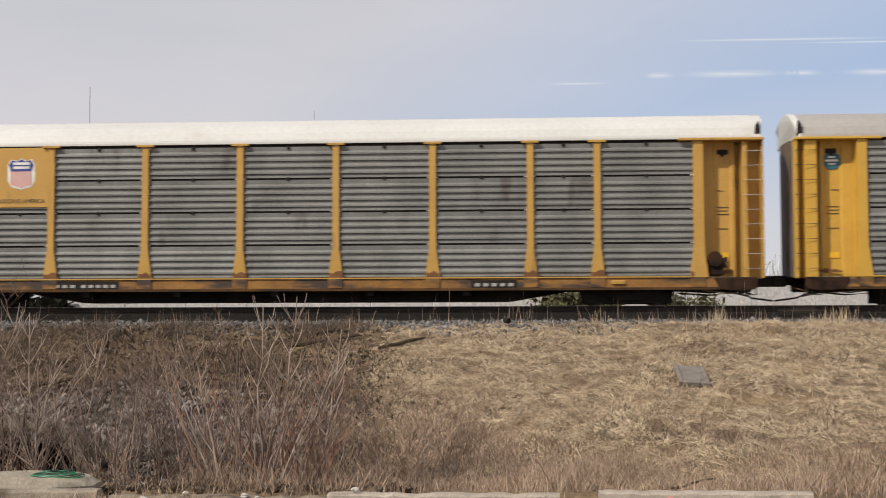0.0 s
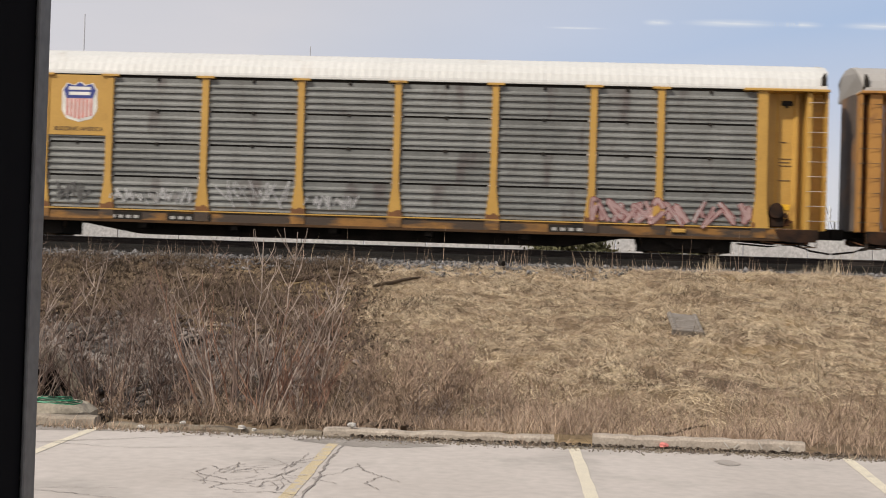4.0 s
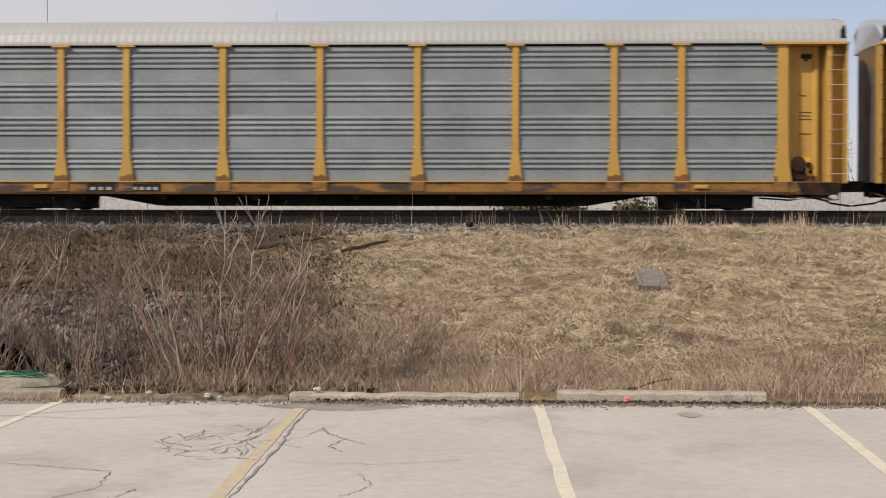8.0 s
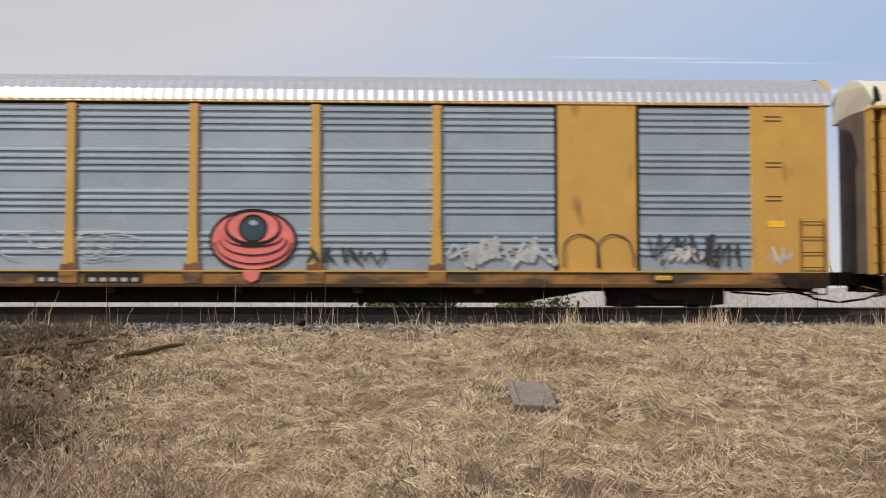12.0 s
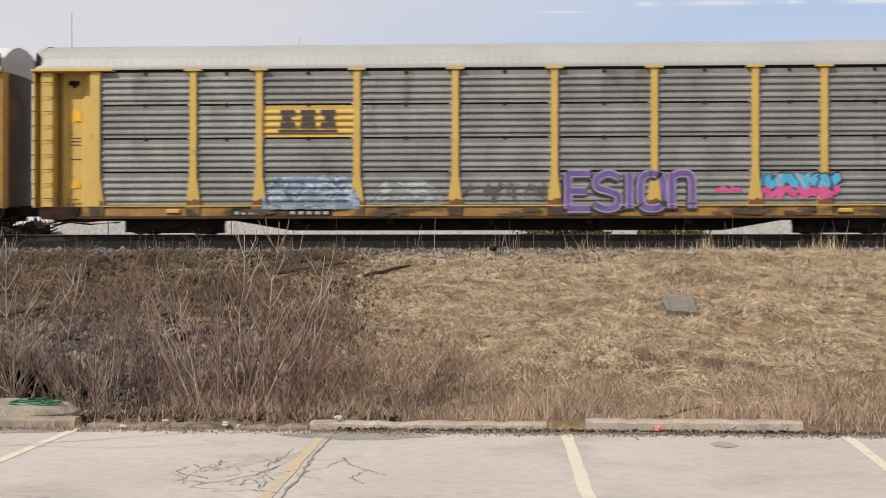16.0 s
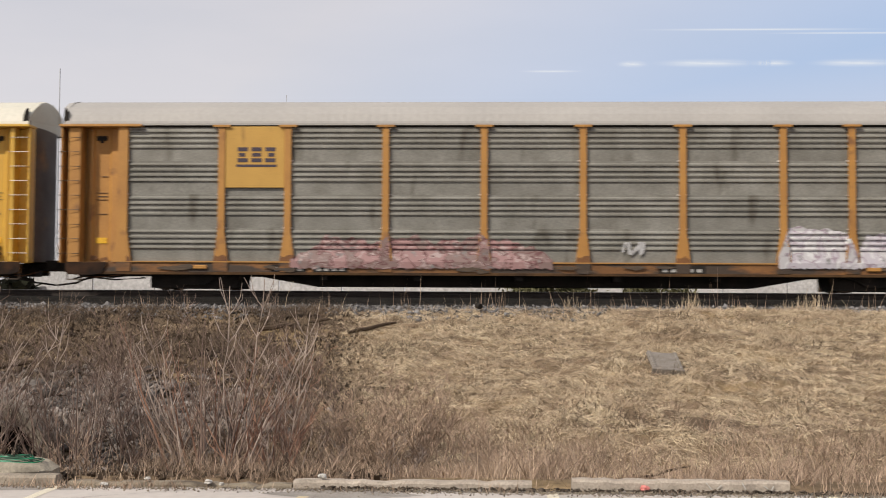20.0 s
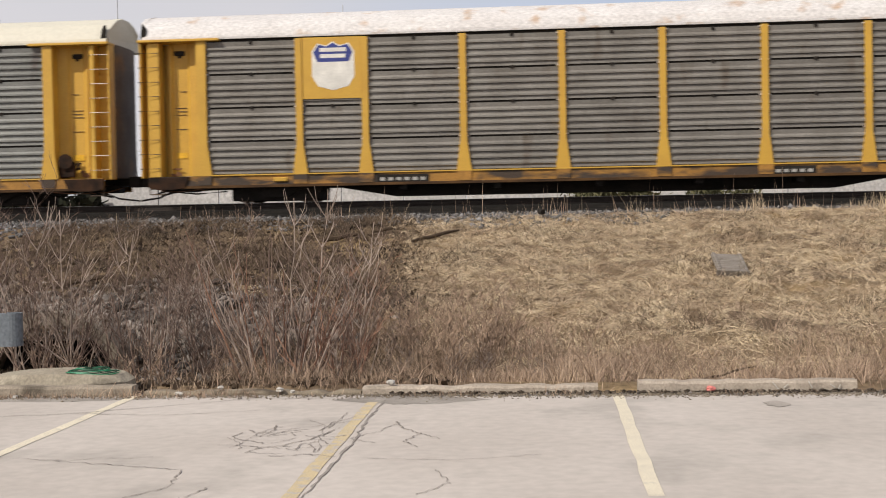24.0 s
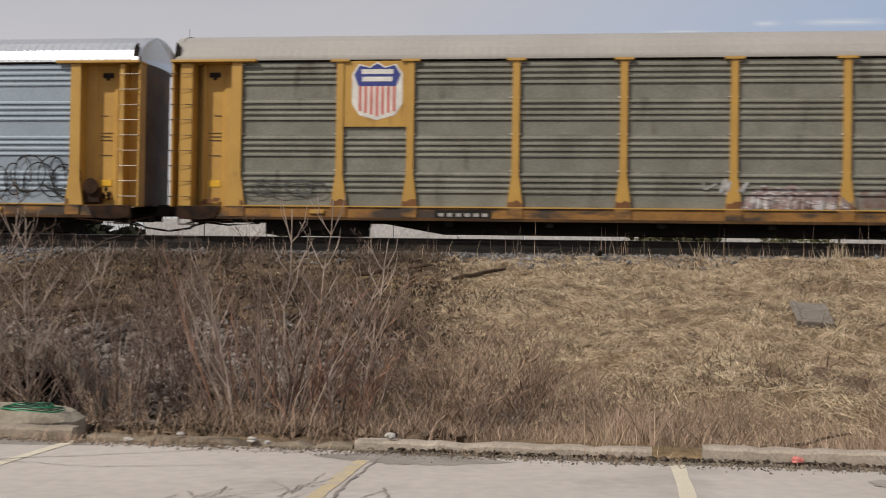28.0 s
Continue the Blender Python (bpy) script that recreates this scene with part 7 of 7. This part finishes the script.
def x_k(car):
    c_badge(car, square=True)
    wash(car, 6.9, 9.1, 0.66, 1.90, G_bubble, 31, 0.14, label="white bubble spray painting")
    wash(car, 9.05, 11.7, 0.66, 1.78, G_bubble, 32, 0.24, label="white bubble spray painting", lift=0.002)
    wash(car, -6.95, 0.55, 0.60, 1.66, G_rose, 34, 0.24, label="faded pink spray painting")
    tag(car, 2.5, 3.1, 1.05, 1.45, 1, M_spraywhite, None, 0.10, 1)
    scrawl(car, 12.45, 1.45, 0.5, 0.35, M_spraywhite, 35, 6, 0.03, y=-1.16)
    for k, gx in enumerate((-10.2, -7.2, -1.6, 1.0, 3.4, 10.4)):
        grime(car, gx, 0.62, 1.7, 0.26, 80 + k)
    marks(car, [(-7.0, 0.9), (-5.8, 0.9), (4.2, 1.2)])


def x_l(car):
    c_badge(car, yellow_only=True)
    wash(car, -11.2, -9.2, 1.08, 1.38, P_dullblue, 81, 0.2, label="faint blue sprayed smear")
    wash(car, -8.7, -7.2, 1.02, 1.55, P_dullblue, 82, 0.3, label="faint blue sprayed smear")
    wash(car, -4.5, -0.2, 0.85, 1.26, P_rose, 83, 0.2, label="faded red sprayed smear")
    marks(car, [(-3.3, 1.2), (5.6, 0.8)])


def x_m(car):
    plate(car, 1, 2.95, EAVE - 0.04, YEL["bright"])
    shield_parts(car, -7.96, 3.95, 1.12, True)
    marks(car, [(5.0, 1.1), (-6.0, 1.4)])


def x_n(car):
    plate(car, 2, 2.85, 3.62, M_maroon, "faded maroon sign plate")
    bars(car, "letter_block", [(-6.55 + 0.24 * k, 3.44, 0.17, 0.14) for k in range(8)] + [(-6.55 + 0.24 * k, 3.08, 0.17, 0.14) for k in range(6)], M_logowhite, -1.53, "pale lettering bar")
    bars(car, "sprayed_block", [(-5.12, 1.30, 0.44, 0.30), (-0.32, 1.32, 0.62, 0.26), (-3.3, 1.66, 0.2, 0.16), (-1.9, 1.70, 0.2, 0.16), (-4.0, 0.80, 0.5, 0.14), (-1.2, 0.84, 0.6, 0.18), (-2.6, 0.78, 0.4, 0.12)], P_red, -1.566, "red sprayed block")
    for k, (dx, dz) in enumerate(((-0.11, 0.0), (0.11, 0.0), (0.0, 0.09), (0.0, -0.09), (0.08, -0.07), (-0.08, 0.07), (0.08, 0.07), (-0.08, -0.07))):
        lettering(car, "GHEST", -2.68 + dx * 0.8, 0.84 + dz * 0.8, 1.10, M_logowhite, 1.34, y=-1.572 - 0.0045 * k, bold=0.0)
    lettering(car, "GHEST", -2.68, 0.84, 1.10, P_navy, 1.34, y=-1.614, bold=0.0)
    wash(car, 1.35, 9.5, 0.47, 1.98, P_green, 52, 0.14, label="bright green sprayed background")
    wash(car, 1.55, 9.15, 0.50, 1.80, G_steel, 53, 0.30, label="white, blue and black sprayed lettering", lift=0.003)
    marks(car, [(-7.2, 0.7), (-5.9, 1.1)])


def x_o(car):
    shield_badge(car, 1.25, text=False)
    scrawl(car, -10.3, 1.3, 2.4, 0.4, M_spraydim, 41, 9, 0.04)
    tag(car, 0.7, 1.7, 1.2, 1.6, 2, M_spraywhite, None, 0.06, 2)
    wash(car, 1.6, 4.3, 0.80, 1.52, G_brown, 63, 0.2, label="white and brown sprayed lettering")
    wash(car, 4.35, 6.6, 0.85, 1.55, P_fadedwine, 54, 0.2)
    wash(car, 6.3, 9.1, 0.80, 1.50, G_brown, 55, 0.2, label="white and brown sprayed lettering", lift=0.002)
    wash(car, 9.0, 11.9, 0.64, 1.74, G_bubble, 56, 0.2, label="white sprayed bubble lettering")
    marks(car, [(-5.6, 1.4), (6.0, 0.9)])


def x_p(car):
    scrawl(car, 10.6, 1.5, 2.4, 1.1, M_black, 51, 12, 0.04)
    scrawl(car, 7.9, 1.5, 1.6, 1.1, M_black, 52, 8, 0.04)


plate_yellow = {(2, 2): YEL["lemon"]}
SPECS = [
    dict(roof="tan", panel="dark", yellow="bright", pale_end=True, extras=x_lead, label="yellow autorack with weathered grey screens and a pale roof end"),
    dict(roof="white", panel="dark", extras=x_a, label="yellow autorack with dark grey screens, white roof and small badge"),
    dict(roof="tan", panel="olive", style="band", yellow="orange", extras=x_b, label="orange-yellow autorack with dingy screens and large white lettering"),
    dict(roof="white", ribs=0.006, panel="dark", extras=x_c, label="yellow autorack with dark screens, white roof and chalky scrawls"),
    dict(roof="silver", ribs=0.006, panel="silver", style="soft", yellow="yellow", extras=x_d, label="clean yellow autorack with bright silver screens and black emblem"),
    dict(roof="grey", ribs=0.006, panel="blue", style="band", extras=x_e, label="yellow autorack with plain blue-grey screens and dull silver roof"),
    dict(roof="cream", panel="grey", plates=plate_yellow, extras=x_f, label="yellow autorack with grey screens, cream roof and yellow sign"),
    dict(roof="silver", ribs=0.006, panel="silver", style="soft", solid=True, extras=x_g, label="yellow autorack with silver screens and a sprayed red eye"),
    dict(roof="grey", ribs=0.006, panel="dark", yellow="lemon", plates=plate_yellow, extras=x_h, label="pale yellow autorack with dark screens, grey roof, black scrawls"),
    dict(roof="grey", panel="grey", yellow="lemon", plates=plate_yellow, extras=x_i, label="pale yellow autorack with purple and blue spray paint"),
    dict(roof="white", panel="grey", pale_end=True, extras=x_j, label="yellow autorack with a long green and white spray painting"),
    dict(roof="tan", panel="pale", style="band", yellow="orange", extras=x_k, label="rusty orange autorack with olive-grey screens and pink spray paint"),
    dict(roof="cream", panel="blue", yellow="bright", extras=x_l, label="yellow autorack with bluish screens and a cream roof"),
    dict(roof="flaking", panel="brown", yellow="bright", caps=False, extras=x_m, label="bright yellow autorack with brownish screens and flaking white roof"),
    dict(roof="cream", panel="dark", yellow="bright", extras=x_n, label="yellow autorack with green and navy spray lettering, cream roof"),
    dict(roof="tan", panel="olive", style="band", extras=x_o, label="yellow autorack with olive-grey screens and white-brown spray paint"),
    dict(roof="silver", ribs=0.006, panel="silver", style="soft", extras=x_p, label="yellow autorack with bright silver screens and black scrawl"),
]
CARS = [railcar(s) for s in SPECS]


# ---- upright of the opening that the camera films from ----
jamb = empty("door_frame_post", pose(-0.2500, -0.09, -0.47))
M_jamb = mat("black_powder_coat", (0.006, 0.006, 0.007), 0.9, fine=0.03, scale=6)
part("upright", boxes((-0.055, 0.030, -0.03, 0.03, 0.0, 4.2), bevel=0.006), M_jamb, jamb)
# grey strip stands for the glare beside the black edge
part("seal", boxes((0.0302, 0.0312, 0.022, 0.029, 0.0, 4.2), bevel=0.0003), mat("grey_glare", (0.10, 0.10, 0.10), 0.6, scale=20), jamb, "thin grey strip in place of the glare along the edge")
part("foot_plate", boxes((-0.09, 0.065, -0.06, 0.06, 0.0, 0.012), bevel=0.003), M_jamb, jamb)
MATS["black_powder_coat"].node_tree.nodes["Principled BSDF"].inputs["Specular IOR Level"].default_value = 0.02
tagged(jamb, "black metal upright of a door frame with grey glare strip", "frame")

# ---- passing sedan in the lane ----
M_body = mat("car_paint", (0.30, 0.36, 0.44), 0.28, 0.6, col2=(0.28, 0.34, 0.42), scale=1, fine=0.02)
M_glass = mat("tinted_glass", (0.03, 0.036, 0.043), 0.15, 0.0, scale=1, fine=0)
M_tyre = mat("tyre", (0.025, 0.025, 0.025), 0.85, scale=5)
M_trim = mat("chrome_trim", (0.62, 0.64, 0.66), 0.25, 0.9, scale=2)


def loft(rings):
    """A skin over cross-sections of equal count."""
    bm = bmesh.new()
    vs = [[bm.verts.new(p) for p in r] for r in rings]
    n = len(vs[0])
    for a, b in zip(vs, vs[1:]):
        for k in range(n):
            bm.faces.new((a[k], a[(k + 1) % n], b[(k + 1) % n], b[k]))
    bm.faces.new(vs[0][::-1])
    bm.faces.new(vs[-1])
    return bm


def section(x, half, z0, z1, top=0.85, r=0.12):
    """A rounded car section across the body at x."""
    t = half * top
    return [(x, -half, z0), (x, -half, z1 - r * 1.4), (x, -half + (half - t) * 0.5, z1 - r * 0.4), (x, -t, z1), (x, 0, z1 + 0.015), (x, t, z1), (x, half - (half - t) * 0.5, z1 - r * 0.4), (x, half, z1 - r * 1.4), (x, half, z0)]


sedan = empty("sedan")
body = part("body", loft([section(x, h, z0, z1) for x, h, z0, z1 in ((-2.35, 0.62, 0.42, 0.62), (-2.25, 0.78, 0.28, 0.74), (-1.7, 0.88, 0.22, 0.86), (-1.0, 0.90, 0.2, 0.95), (0.5, 0.90, 0.2, 0.97), (1.45, 0.89, 0.2, 1.0), (2.15, 0.84, 0.26, 0.98), (2.32, 0.72, 0.36, 0.86))]), M_body, sedan)
for p in body.data.polygons:
    p.use_smooth = True
green = part("greenhouse", loft([section(0.1 + 0.84 * x, h, 0.9, z1 - 0.03, t, 0.1) for x, h, z1, t in ((-1.75, 0.80, 0.94, 0.8), (-1.25, 0.77, 1.17, 0.8), (-0.75, 0.74, 1.34, 0.8), (-0.25, 0.73, 1.41, 0.8), (0.25, 0.73, 1.43, 0.8), (0.75, 0.73, 1.40, 0.8), (1.2, 0.74, 1.32, 0.8), (1.65, 0.76, 1.18, 0.8), (2.0, 0.80, 0.99, 0.8))]), M_body, sedan)
for p in green.data.polygons:
    p.use_smooth = True
for s in (-1, 1):
    for x0, x1, x2, x3 in ((-0.95, -0.5, 0.12, 0.12), (0.22, 0.22, 0.95, 1.3)):
        bm = bmesh.new()
        f = [bm.verts.new((x, s * (0.80 if z < 1 else 0.735), z)) for x, z in ((x0, 0.99), (x1, 1.20), (x2, 1.26 if x2 < 0.5 else 1.20), (x3, 0.99))]
        g = [bm.verts.new((v.co.x, v.co.y + s * 0.012, v.co.z)) for v in f]
        bm.faces.new(f)
        bm.faces.new(g[::-1])
        for k in range(4):
            bm.faces.new((f[k], f[(k + 1) % 4], g[(k + 1) % 4], g[k]))
        part("side_window", bm, M_glass, sedan)
    part("trim_strip", boxes((-1.1, 1.45, min(s * 0.80, s * 0.825), max(s * 0.80, s * 0.825), 0.965, 0.985)), M_trim, sedan)
for xa, za, xb, zb, nm in ((-1.22, 0.99, -0.58, 1.285, "windscreen"), (1.70, 1.01, 1.16, 1.26, "rear_window")):
    bm = bmesh.new()
    dz = 0.012
    q = [(xa, -0.66, za + dz), (xb, -0.56, zb + dz), (xb, 0.56, zb + dz), (xa, 0.66, za + dz)]
    f = [bm.verts.new(p) for p in q]
    g = [bm.verts.new((p[0] + (0.03 if xa > 0 else -0.03), p[1], p[2] + 0.02)) for p in q]
    bm.faces.new(f)
    bm.faces.new(g[::-1])
    for k in range(4):
        bm.faces.new((f[k], f[(k + 1) % 4], g[(k + 1) % 4], g[k]))
    part(nm, bm, M_glass, sedan)
for x in (-1.42, 1.38):
    for s in (-1, 1):
        wh = part("wheel", disc(bmesh.new(), 0, -0.1, 0, 0.32, 0.2, 22), M_tyre, sedan, "", pose(x, s * 0.80, 0.32))
        part("rim", disc(bmesh.new(), 0, -0.112, 0, 0.2, 0.224, 12), M_trim, wh)
for s in (-1, 1):
    part("headlight", boxes((-2.31, -2.2, s * 0.6 - 0.14, s * 0.6 + 0.14, 0.58, 0.70), bevel=0.02), M_trim, sedan)
    part("tail_light", boxes((2.2, 2.31, s * 0.62 - 0.12, s * 0.62 + 0.12, 0.70, 0.84), bevel=0.02), M_eyered, sedan)
    part("wing_mirror", boxes((-0.95, -0.8, s * 0.98 - 0.08, s * 0.98 + 0.08, 0.97, 1.1), bevel=0.03), M_body, sedan)
tagged(sedan, "blue-grey four-door sedan driving through the lot", "car")

# ---- what moves ----
PITCH = 28.28
TRAIN = [(0, 7.19), (1, 22.14), (2, 36.38), (5, 80.13), (6, 94.48), (7, 109.38), (8, 123.75), (9, 138.60), (10, 153.18), (11, 167.76), (12, 181.87), (15, 225.55), (17, 254.61), (20, 297.90), (23, 340.75), (25, 369.10), (26, 383.15), (27, 397.43), (28, 411.47)]


def motions():
    for k, car in enumerate(CARS):
        x = lambda s: s + PITCH / 2 - PITCH * k
        walk(car, [(t, pose(x(s), TRACK_Y, RAIL_Z)) for t, s in TRAIN])
    speed, x0, t0 = -13.4, 0.30, 6.6
    walk(sedan, [(t, pose(x0 + speed * (t - t0), 6.9, -0.45)) for t in (0.0, 3.0, 6.0, 6.6, 7.2, 10.0, 28.0)])


motions()
